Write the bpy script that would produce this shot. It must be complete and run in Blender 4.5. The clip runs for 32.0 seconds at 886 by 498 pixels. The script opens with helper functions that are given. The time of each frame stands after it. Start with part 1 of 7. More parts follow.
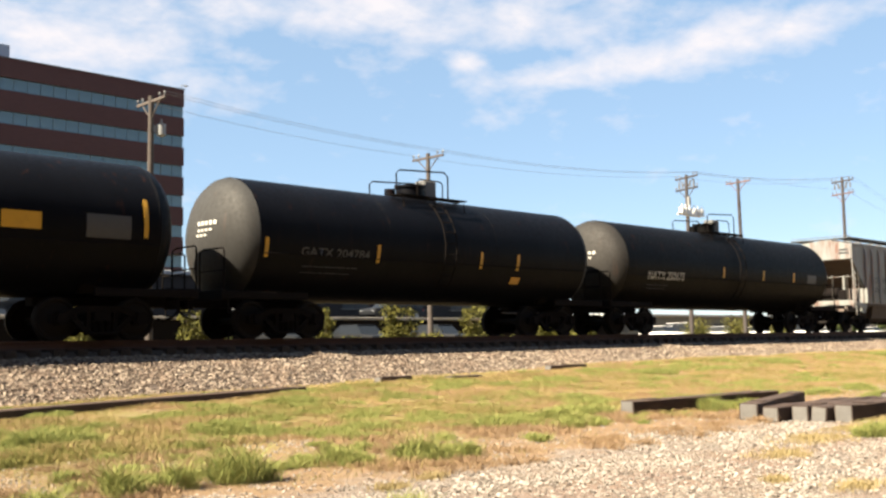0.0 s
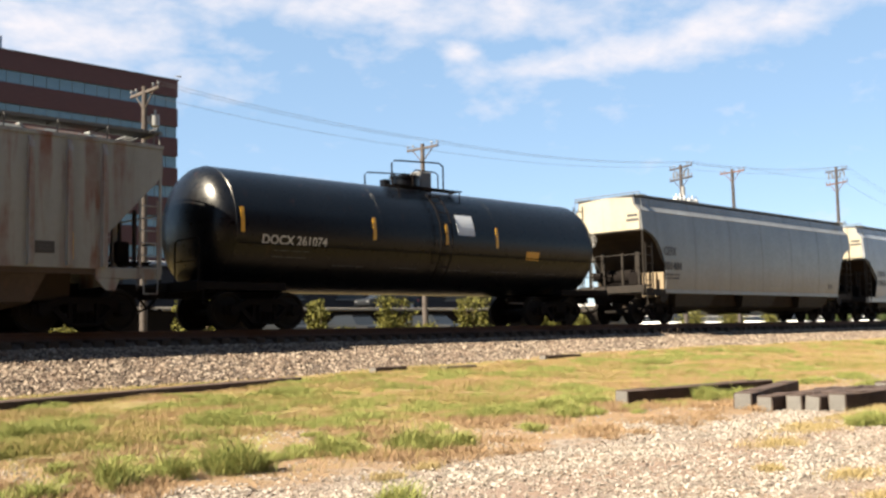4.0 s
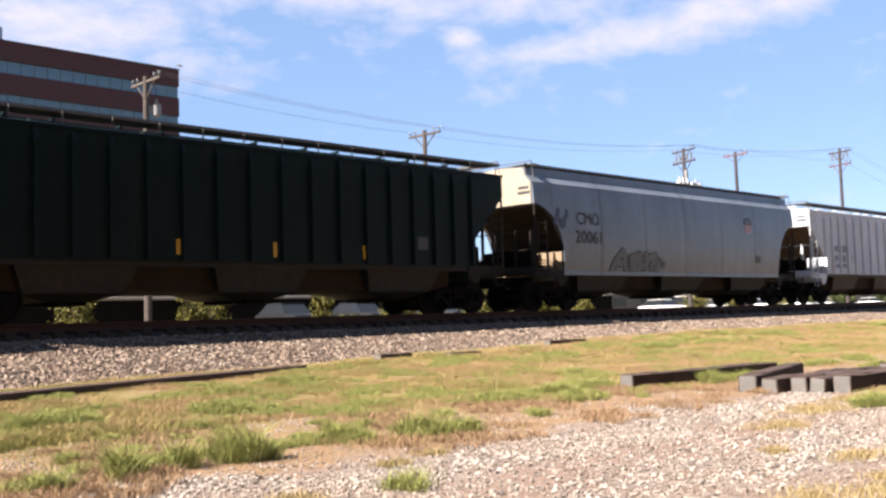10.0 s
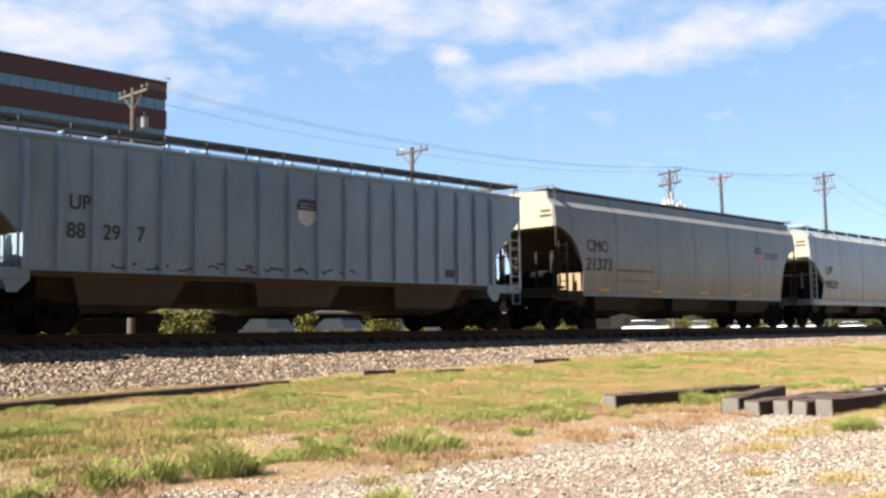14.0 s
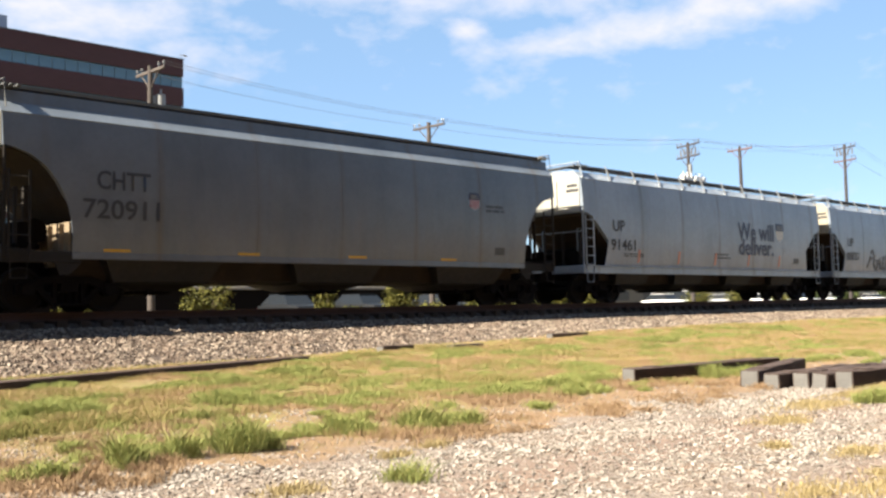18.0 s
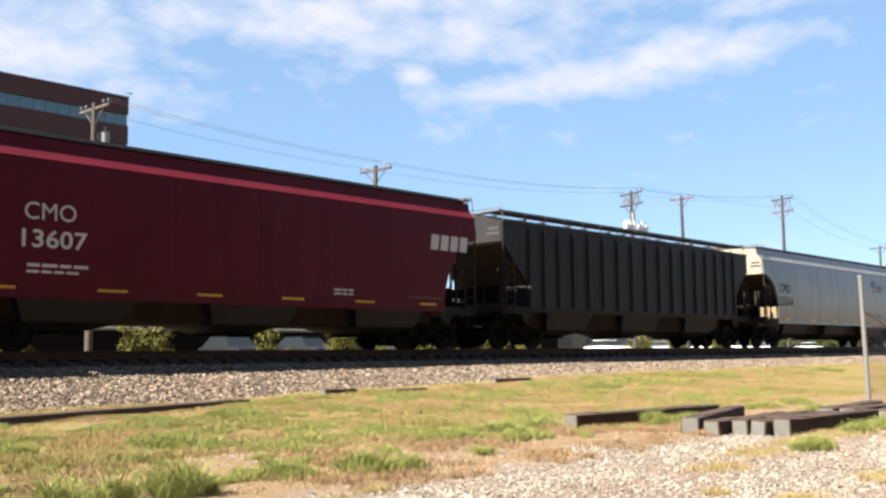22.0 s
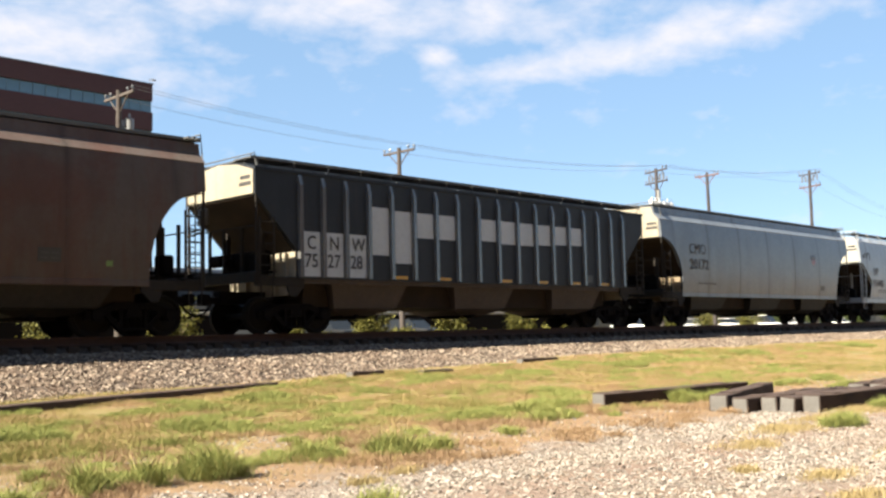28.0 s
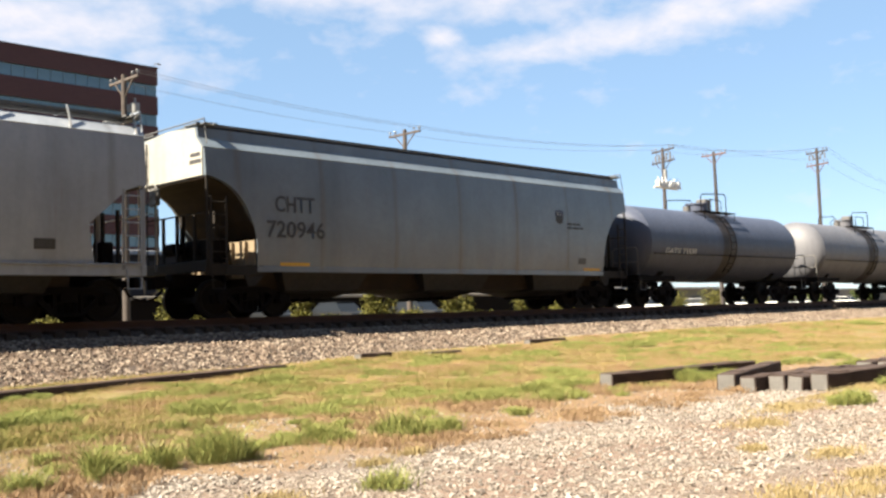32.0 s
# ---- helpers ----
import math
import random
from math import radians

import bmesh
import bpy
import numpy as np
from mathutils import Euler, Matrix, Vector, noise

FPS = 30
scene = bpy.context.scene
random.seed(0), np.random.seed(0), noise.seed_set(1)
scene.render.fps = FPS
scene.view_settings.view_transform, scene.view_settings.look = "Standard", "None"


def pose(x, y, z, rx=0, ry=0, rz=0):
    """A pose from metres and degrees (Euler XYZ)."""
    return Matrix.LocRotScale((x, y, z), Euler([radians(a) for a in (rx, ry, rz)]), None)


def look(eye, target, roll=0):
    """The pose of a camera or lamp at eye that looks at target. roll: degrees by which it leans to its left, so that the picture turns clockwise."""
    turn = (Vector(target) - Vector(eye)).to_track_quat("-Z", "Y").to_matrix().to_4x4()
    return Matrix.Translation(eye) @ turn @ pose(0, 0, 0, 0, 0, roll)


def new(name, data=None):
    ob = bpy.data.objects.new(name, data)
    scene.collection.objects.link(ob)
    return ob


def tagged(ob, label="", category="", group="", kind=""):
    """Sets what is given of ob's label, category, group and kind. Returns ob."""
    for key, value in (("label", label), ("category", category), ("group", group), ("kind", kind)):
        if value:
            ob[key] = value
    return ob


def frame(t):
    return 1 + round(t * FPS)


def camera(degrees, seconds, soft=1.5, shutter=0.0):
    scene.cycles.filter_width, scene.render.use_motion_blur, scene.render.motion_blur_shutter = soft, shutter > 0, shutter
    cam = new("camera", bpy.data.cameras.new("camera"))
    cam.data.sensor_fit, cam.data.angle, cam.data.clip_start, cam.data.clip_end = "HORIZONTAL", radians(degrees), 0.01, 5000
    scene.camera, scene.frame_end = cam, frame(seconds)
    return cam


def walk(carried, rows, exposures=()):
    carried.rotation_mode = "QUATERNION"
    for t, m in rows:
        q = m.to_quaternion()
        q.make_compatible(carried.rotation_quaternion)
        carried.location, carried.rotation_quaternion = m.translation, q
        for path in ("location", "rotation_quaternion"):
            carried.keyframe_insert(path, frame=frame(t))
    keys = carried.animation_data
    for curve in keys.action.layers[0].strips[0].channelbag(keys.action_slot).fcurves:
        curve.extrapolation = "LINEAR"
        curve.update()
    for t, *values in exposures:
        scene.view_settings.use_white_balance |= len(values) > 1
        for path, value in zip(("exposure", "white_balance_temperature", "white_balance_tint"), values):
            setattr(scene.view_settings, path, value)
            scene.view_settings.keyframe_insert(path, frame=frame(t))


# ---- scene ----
H_CAM = 1.05
RT = 1.18            # top of rail above the near ground
YC = 21.6            # centre line of the track

cam = camera(47.5, 32.0, soft=2.6)
# seconds, yaw, pitch, roll of a camera that is held by hand on one spot
AIM = [
    (0, -44.46, 5.22, -0.93), (0.5, -44.56, 5.45, -0.63), (1, -44.56, 5.49, -0.62), (1.5, -44.85, 5.69, -0.56),
    (2, -44.85, 5.36, -0.90), (2.5, -45.23, 5.26, -0.86), (3, -44.96, 5.17, -0.75), (3.5, -44.94, 4.73, -1.05),
    (5.5, -44.26, 4.74, -0.99), (6, -44.02, 4.33, -1.59), (6.5, -44.06, 4.39, -1.54), (7, -44.37, 4.12, -1.24),
    (7.5, -44.79, 3.53, -1.60), (8, -44.86, 3.36, -1.29), (8.5, -44.66, 3.48, -1.59), (9, -44.24, 3.72, -1.92),
    (9.5, -44.60, 4.05, -1.52), (10, -44.54, 3.90, -1.75), (10.5, -44.59, 3.81, -1.78), (11, -44.54, 3.39, -1.96),
    (11.5, -44.77, 2.96, -2.13), (12, -44.93, 3.21, -1.37), (12.5, -44.93, 3.39, -1.43), (13, -44.68, 3.79, -1.76),
    (13.5, -44.65, 4.09, -1.47), (14, -45.39, 4.87, -0.87), (14.5, -45.19, 4.92, -0.80), (15, -44.99, 4.73, -0.97),
    (15.5, -44.91, 4.25, -1.21), (17.5, -44.36, 3.58, -1.36), (18, -44.35, 3.47, -1.24), (18.5, -44.38, 3.38, -1.52),
    (18.6, -44.32, 3.34, -1.64), (18.7, -45.06, 3.82, -1.46), (18.8, -45.66, 4.06, -1.39), (18.9, -46.14, 4.33, -1.17),
    (19, -47.78, 5.17, -1.34), (19.1, -47.76, 4.98, -1.91), (19.2, -46.80, 4.56, -2.01), (19.3, -47.17, 4.63, -1.72),
    (19.4, -46.47, 4.42, -1.70), (19.5, -46.02, 4.00, -1.84), (19.6, -46.21, 3.98, -1.65), (19.8, -46.52, 3.97, -1.51),
    (20, -46.64, 3.94, -1.48), (20.2, -46.76, 4.01, -1.31), (20.3, -47.04, 4.44, -1.05), (20.5, -47.36, 4.85, -0.61),
    (21, -47.73, 4.90, -0.81), (21.5, -47.52, 5.70, -0.65), (22, -47.52, 5.91, -0.59), (22.5, -47.50, 5.92, -0.66),
    (23, -47.58, 6.01, -0.76), (23.5, -47.40, 5.97, -0.46), (24, -47.33, 5.83, -0.55), (24.5, -46.80, 5.26, -1.10),
    (25, -46.72, 5.07, -1.15), (25.5, -46.37, 4.83, -1.07), (27.5, -45.96, 4.49, -1.51), (28, -46.08, 4.86, -1.38),
    (28.5, -46.67, 5.11, -1.15), (29, -46.11, 4.51, -1.81), (29.5, -45.87, 4.45, -2.13), (30, -45.87, 4.56, -1.96),
    (30.5, -45.44, 4.55, -2.20), (31, -44.94, 4.20, -2.36), (31.5, -45.39, 4.32, -1.58), (32, -45.67, 3.83, -1.85),
]
PATH = [(t, pose(0, 0, H_CAM, 90 + p, 0, y) @ pose(0, 0, 0, 0, 0, r)) for t, y, p, r in AIM]
# stops, and the drift of the white balance
EXPOSURES = [(0, 2.36, 6950, 10), (2.5, 2.34, 6800, 10), (6, 2.33, 6650, 10), (8, 2.32, 6250, 12), (10, 2.28, 6200, 20), (12, 2.30, 6250, 18), (15, 2.34, 6350, 10), (19, 2.34, 6350, 10), (21.5, 2.31, 6250, 10), (25, 2.34, 6600, 9), (28, 2.34, 6500, 9), (32, 2.34, 6600, 10)]
walk(cam, PATH, EXPOSURES)

# ---------------------------------------------------------------- light
SUN_WAY = Vector((-0.69, 0.125, 0.71)).normalized()
SUN_EL = math.asin(SUN_WAY.z)
SUN_AZ = math.atan2(SUN_WAY.x, SUN_WAY.y)
sun_data = bpy.data.lights.new("sun", "SUN")
sun_data.energy, sun_data.angle, sun_data.color = 5.0, radians(0.5), (1.0, 0.885, 0.69)
sun = new("sun", sun_data)
sun.matrix_world = look((-40, 2, 40), Vector((-40, 2, 40)) - SUN_WAY)


def sky_world():
    w = bpy.data.worlds.new("sky")
    scene.world = w
    w.use_nodes = True
    nt = w.node_tree
    nt.nodes.clear()
    N, L = nt.nodes.new, nt.links.new
    sky = N("ShaderNodeTexSky")
    sky.sky_type = "NISHITA"
    sky.sun_disc = False
    sky.sun_elevation, sky.sun_rotation = SUN_EL, SUN_AZ
    sky.air_density, sky.dust_density, sky.ozone_density = 0.85, 0.0, 1.8
    co = N("ShaderNodeTexCoord")
    sep = N("ShaderNodeSeparateXYZ")
    L(co.outputs["Generated"], sep.inputs[0])

    def m(op, a, b=None, clamp=False):
        n = N("ShaderNodeMath")
        n.operation, n.use_clamp = op, clamp
        for i, v in enumerate((a, b)):
            if v is None:
                continue
            if isinstance(v, (int, float)):
                n.inputs[i].default_value = v
            else:
                L(v, n.inputs[i])
        return n.outputs[0]

    # azimuth and height of the way of sight, in degrees
    az = m("MULTIPLY", m("ARCTAN2", sep.outputs[0], sep.outputs[1]), 57.2958)
    el = m("MULTIPLY", m("ARCSINE", sep.outputs[2]), 57.2958)
    comb = N("ShaderNodeCombineXYZ")
    L(m("MULTIPLY", az, 0.085), comb.inputs[0])
    L(m("MULTIPLY", el, 0.17), comb.inputs[1])

    def noise_of(scale, detail, rough, dist=0.0, off=(0, 0, 0)):
        mp = N("ShaderNodeMapping")
        mp.inputs["Location"].default_value = off
        mp.inputs["Rotation"].default_value = (0, 0, radians(14))
        L(comb.outputs[0], mp.inputs[0])
        n = N("ShaderNodeTexNoise")
        n.inputs["Scale"].default_value = scale
        n.inputs["Detail"].default_value = detail
        n.inputs["Roughness"].default_value = rough
        n.inputs["Distortion"].default_value = dist
        L(mp.outputs[0], n.inputs["Vector"])
        return n.outputs["Fac"]

    n1 = noise_of(3.4, 8, 0.58, 0.12)
    n2 = noise_of(0.9, 3, 0.5, 0.0, (3.1, 1.7, 0))

    # banks of cloud: azimuth, height, half width, half height, lean, strength
    banks = None
    for a0, e0, wa, we, lean, s in CLOUDS:
        da = m("SUBTRACT", az, a0)
        de = m("SUBTRACT", m("SUBTRACT", el, e0), m("MULTIPLY", da, lean))
        q = m("ADD", m("POWER", m("DIVIDE", da, wa), 2), m("POWER", m("DIVIDE", de, we), 2))
        b = m("MULTIPLY", m("POWER", 2.718, m("MULTIPLY", q, -1.0)), s)
        banks = b if banks is None else m("MAXIMUM", banks, b)
    # away from the view the same broken cloud goes on above 16 degrees
    high = m("MULTIPLY", m("SMOOTH_MIN", m("MAXIMUM", m("DIVIDE", m("SUBTRACT", el, 15.0), 6.0), 0.0), 1.0), 0.12)
    banks = m("MAXIMUM", banks, high)
    f = m("ADD", m("MULTIPLY", n1, 2.1), m("ADD", m("MULTIPLY", n2, 0.4), m("ADD", banks, -1.41)))
    f = m("MULTIPLY", f, 1.0, True)
    f = m("MULTIPLY", f, 0.92)
    mix = N("ShaderNodeMixRGB")
    L(f, mix.inputs[0])
    # a thin high veil evens out the blue
    veil = N("ShaderNodeMixRGB")
    veil.inputs[0].default_value = 0.58
    L(sky.outputs[0], veil.inputs[1])
    veil.inputs[2].default_value = (2.02, 3.2, 4.65, 1)
    L(veil.outputs[0], mix.inputs[1])
    mix.inputs[2].default_value = CLOUD_COL
    bg = N("ShaderNodeBackground")
    bg.inputs[1].default_value = SKY_STRENGTH
    out = N("ShaderNodeOutputWorld")
    L(mix.outputs[0], bg.inputs[0])
    L(bg.outputs[0], out.inputs[0])


SKY_STRENGTH = 0.0402
CLOUD_COL = (4.85, 4.75, 5.1, 1)
CLOUDS = [
    (24.5, 16.4, 8.0, 2.9, 0.05, 0.98),
    (30.5, 14.6, 4.4, 1.12, 0.0, 0.66),
    (33.0, 18.8, 5.5, 1.5, 0.0, 0.68),
    (40.0, 18.6, 6.05, 2.0, -0.1, 1.01),
    (46.5, 18.0, 5.5, 1.88, -0.1, 0.86),
    (46.0, 15.8, 1.76, 0.75, -0.15, 0.86),
    (54.5, 15.2, 7.15, 1.25, 0.1, 1.01),
    (62.0, 16.3, 7.15, 1.5, 0.12, 0.96),
    (54.0, 17.2, 6.6, 1.62, 0.05, 0.66),
    (65.5, 18.3, 4.4, 0.75, 0.0, 0.66),
    (48.0, 20.5, 24.2, 2.2, 0.0, 0.90),
]
sky_world()


# ---------------------------------------------------------------- materials
class Mat:
    """A node material with a few short cuts."""

    def __init__(self, name, rough=0.6, metal=0.0, spec=0.5):
        self.m = bpy.data.materials.new(name)
        self.m.use_nodes = True
        self.nt = self.m.node_tree
        self.b = self.nt.nodes["Principled BSDF"]
        self.b.inputs["Roughness"].default_value = rough
        self.b.inputs["Metallic"].default_value = metal
        self.b.inputs["Specular IOR Level"].default_value = spec

    def n(self, kind, **vals):
        nd = self.nt.nodes.new("ShaderNode" + kind)
        for k, v in vals.items():
            key = k.replace("_", " ")
            if isinstance(v, bpy.types.NodeSocket):
                self.nt.links.new(v, nd.inputs[key])
            else:
                nd.inputs[key].default_value = v
        return nd

    def link(self, a, b):
        self.nt.links.new(a, b)

    def coord(self, kind="Object", scale=(1, 1, 1), off=(0, 0, 0)):
        co = self.nt.nodes.new("ShaderNodeTexCoord")
        mp = self.n("Mapping")
        mp.inputs["Scale"].default_value = scale
        mp.inputs["Location"].default_value = off
        self.link(co.outputs[kind], mp.inputs["Vector"])
        return mp.outputs[0]

    def world_pos(self, scale=(1, 1, 1)):
        g = self.nt.nodes.new("ShaderNodeNewGeometry")
        mp = self.n("Mapping")
        mp.inputs["Scale"].default_value = scale
        self.link(g.outputs["Position"], mp.inputs["Vector"])
        return mp.outputs[0]

    def noise(self, vec, scale, detail=4.0, rough=0.55, dist=0.0):
        nd = self.n("TexNoise", Vector=vec, Scale=scale, Detail=detail, Roughness=rough, Distortion=dist)
        return nd.outputs["Fac"]

    def ramp(self, fac, a, b, ca=(0, 0, 0, 1), cb=(1, 1, 1, 1)):
        r = self.nt.nodes.new("ShaderNodeValToRGB")
        r.color_ramp.elements[0].position, r.color_ramp.elements[1].position = a, b
        r.color_ramp.elements[0].color, r.color_ramp.elements[1].color = ca, cb
        self.link(fac, r.inputs[0])
        return r.outputs[0]

    def mix(self, fac, a, b, mode="MIX"):
        nd = self.nt.nodes.new("ShaderNodeMixRGB")
        nd.blend_type = mode
        for s, v in zip(nd.inputs, (fac, a, b)):
            if isinstance(v, bpy.types.NodeSocket):
                self.link(v, s)
            elif isinstance(v, (int, float)):
                s.default_value = v
            else:
                s.default_value = (*v[:3], 1)
        return nd.outputs[0]

    def math(self, op, a, b=0.0, clamp=False):
        nd = self.nt.nodes.new("ShaderNodeMath")
        nd.operation, nd.use_clamp = op, clamp
        for i, v in enumerate((a, b)):
            if isinstance(v, (int, float)):
                nd.inputs[i].default_value = v
            else:
                self.link(v, nd.inputs[i])
        return nd.outputs[0]

    def color(self, sock):
        self.link(sock, self.b.inputs["Base Color"])

    def bump(self, fac, strength=0.3, dist=0.01):
        bp = self.n("Bump", Height=fac, Strength=strength, Distance=dist)
        self.link(bp.outputs[0], self.b.inputs["Normal"])


def car_paint(name, col, rust=0.1, dust=0.3, rough=0.5, dust_col=(0.17, 0.125, 0.08), fade=0.25, rust_col=(0.12, 0.042, 0.018), seed=0.0, blotch=0.0, coat=0.5, spec=0.5, seams=0.0):
    """Weathered paint of a wagon: faded coat, rust that runs down, road dust on the lower sheets."""
    k = Mat(name, rough, 0.0, spec)
    k.b.inputs["Coat Weight"].default_value, k.b.inputs["Coat Roughness"].default_value = coat, 0.25
    v = k.coord("Object", (1, 1, 1), (seed, seed * 0.7, 0))
    big = k.noise(v, 0.55, 3, 0.6)
    fine = k.noise(v, 9, 5, 0.65)
    c = k.mix(k.ramp(big, 0.35, 0.7), col, [min(1, x * (1 + fade) + 0.03 * fade) for x in col])
    c = k.mix(k.math("MULTIPLY", k.ramp(fine, 0.4, 0.75), 0.25), c, [x * 0.72 for x in col])
    streak = k.noise(k.coord("Object", (1.5, 1.5, 0.2) if rust > 0.9 else (3.4, 3.4, 0.22), (seed * 2, 0, 1)), 1.6, 5, 0.6)
    top = k.noise(v, 1.3, 5, 0.6)
    rf = k.math("MULTIPLY", k.ramp(streak, 0.60 - 0.12 * rust, 0.76 - 0.18 * rust), k.ramp(top, 0.42 - 0.2 * rust, 0.7))
    c = k.mix(k.math("MULTIPLY", rf, min(1.0, 0.25 + rust)), c, rust_col)
    if blotch:
        c = k.mix(k.math("MULTIPLY", k.ramp(k.noise(v, 0.42, 5, 0.62, 0.6), 0.44, 0.62), blotch), c, rust_col)
    # soot that rain has drawn down in streaks
    soot = k.noise(k.coord("Object", (0.8, 0.8, 0.12), (seed * 3, 0, 4)), 1.9, 5, 0.62)
    c = k.mix(k.math("MULTIPLY", k.ramp(soot, 0.45, 0.72), 0.36), c, [x * 0.45 for x in col])
    sep = k.n("SeparateXYZ", Vector=k.coord("Object"))
    if seams:
        # dirt that runs from the welds between side sheets
        d = k.math("ABSOLUTE", k.math("SUBTRACT", k.math("MODULO", k.math("ADD", sep.outputs[0], 100.5 * seams), seams), seams / 2))
        line = k.math("MULTIPLY", k.ramp(k.math("ADD", d, k.math("MULTIPLY", fine, 0.05)), 0.03, 0.16, (1, 1, 1, 1), (0, 0, 0, 1)), k.ramp(soot, 0.3, 0.62))
        c = k.mix(k.math("MULTIPLY", line, 0.55), c, [x * 0.42 for x in dust_col])
    low = k.ramp(k.math("ADD", k.math("MULTIPLY", sep.outputs[2], -0.3), k.math("ADD", k.math("MULTIPLY", big, 0.5), 1.0)), 0.2, 0.95)
    soft = k.noise(k.coord("Object", (1.6, 1.6, 0.35), (0, seed, 0)), 1.4, 4, 0.6)
    c = k.mix(k.math("MULTIPLY", k.math("MULTIPLY", low, k.ramp(soft, 0.25, 0.75)), dust), c, dust_col)
    k.color(c)
    k.bump(k.math("ADD", k.math("MULTIPLY", big, 2.0), k.math("MULTIPLY", fine, 0.15)), 0.25, 0.03)
    k.link(k.ramp(fine, 0.2, 0.9, (rough - 0.1,) * 3 + (1,), (rough + 0.18,) * 3 + (1,)), k.b.inputs["Roughness"])
    return k.m


def plain_paint(name, col, rough=0.55, wear=0.35, metal=0.0, worn_col=None, scale=6.0, spec=0.5):
    k = Mat(name, rough, metal, spec)
    v = k.coord("Object")
    a = k.noise(v, scale, 5, 0.65)
    b = k.noise(v, scale * 0.12, 3, 0.5)
    c = k.mix(k.math("MULTIPLY", k.ramp(a, 0.45, 0.7), wear), col, worn_col or [x * 0.55 for x in col])
    c = k.mix(k.math("MULTIPLY", k.ramp(b, 0.35, 0.7), wear * 0.6), c, [min(1, x * 1.35) for x in col])
    k.color(c)
    k.bump(a, 0.2, 0.01)
    return k.m


# darker than grime alone: shade beneath the train is in this colour
STEEL_DARK = plain_paint("shaded_grimy_running_gear_steel", (0.006, 0.005, 0.005), 0.9, 0.5, 0.0, (0.012, 0.009, 0.008), spec=0.05)
STEEL_GREY = plain_paint("weathered_grey_steel", (0.075, 0.075, 0.077), 0.6, 0.5, 0.0, (0.07, 0.052, 0.04))
STEEL_GALV = plain_paint("galvanised_steel", (0.22, 0.225, 0.23), 0.45, 0.4, 0.6, (0.27, 0.26, 0.25))
# grime plus the shade between wagons, both held in the colour
SHADED_GRIMY_GREY = plain_paint("shaded_grimy_end_gear_steel", (0.016, 0.014, 0.013), 0.8, 0.5, 0.0, (0.030, 0.022, 0.017), spec=0.15)
GRATING = plain_paint("dark_roof_walk_grating", (0.06, 0.062, 0.066), 0.7, 0.5)
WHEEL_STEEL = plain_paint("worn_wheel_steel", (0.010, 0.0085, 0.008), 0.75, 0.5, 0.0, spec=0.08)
RAIL_RUST = plain_paint("rusty_rail_steel", (0.062, 0.032, 0.022), 0.8, 0.5, 0.1, (0.034, 0.020, 0.016), 14, 0.2)
YELLOW = plain_paint("yellow_reflector_tape", (0.42, 0.22, 0.015), 0.4, 0.3)
INK_DARK = plain_paint("dark_stencil_paint", (0.02, 0.022, 0.03), 0.6, 0.3)
INK_GREY = plain_paint("faded_stencil_paint", (0.026, 0.026, 0.030), 0.7, 0.4)
INK_WHITE = plain_paint("white_stencil_paint", (0.42, 0.42, 0.40), 0.6, 0.3)
INK_DIM = plain_paint("dim_white_stencil_paint", (0.034, 0.034, 0.036), 0.6, 0.3)
INK_BLUE = plain_paint("navy_lettering_paint", (0.012, 0.018, 0.05), 0.5, 0.2)
INK_RED = plain_paint("red_stripe_paint", (0.22, 0.026, 0.040), 0.5, 0.2)
INK_PALE = plain_paint("pale_grey_stencil_paint", (0.16, 0.16, 0.155), 0.6, 0.3)
INK_FADED_RED = plain_paint("faded_red_stencil_paint", (0.16, 0.055, 0.045), 0.7, 0.5)
PANEL_PALE = plain_paint("pale_patch_paint", (0.34, 0.37, 0.42), 0.55, 0.25)
INK_FAINT_BLUE = plain_paint("faded_blue_grey_spray_paint", (0.085, 0.092, 0.125), 0.7, 0.4)
PATCH_GREY = plain_paint("blue_grey_patch_paint", (0.170, 0.228, 0.360), 0.55, 0.3)
PANEL_DARK = plain_paint("black_notice_panel", (0.02, 0.02, 0.022), 0.5, 0.2)
GREEN_DOT = plain_paint("green_roundel_paint", (0.10, 0.17, 0.05), 0.6, 0.3)
BLUE_PANEL = plain_paint("dark_blue_sign_paint", (0.018, 0.020, 0.028), 0.6, 0.4)


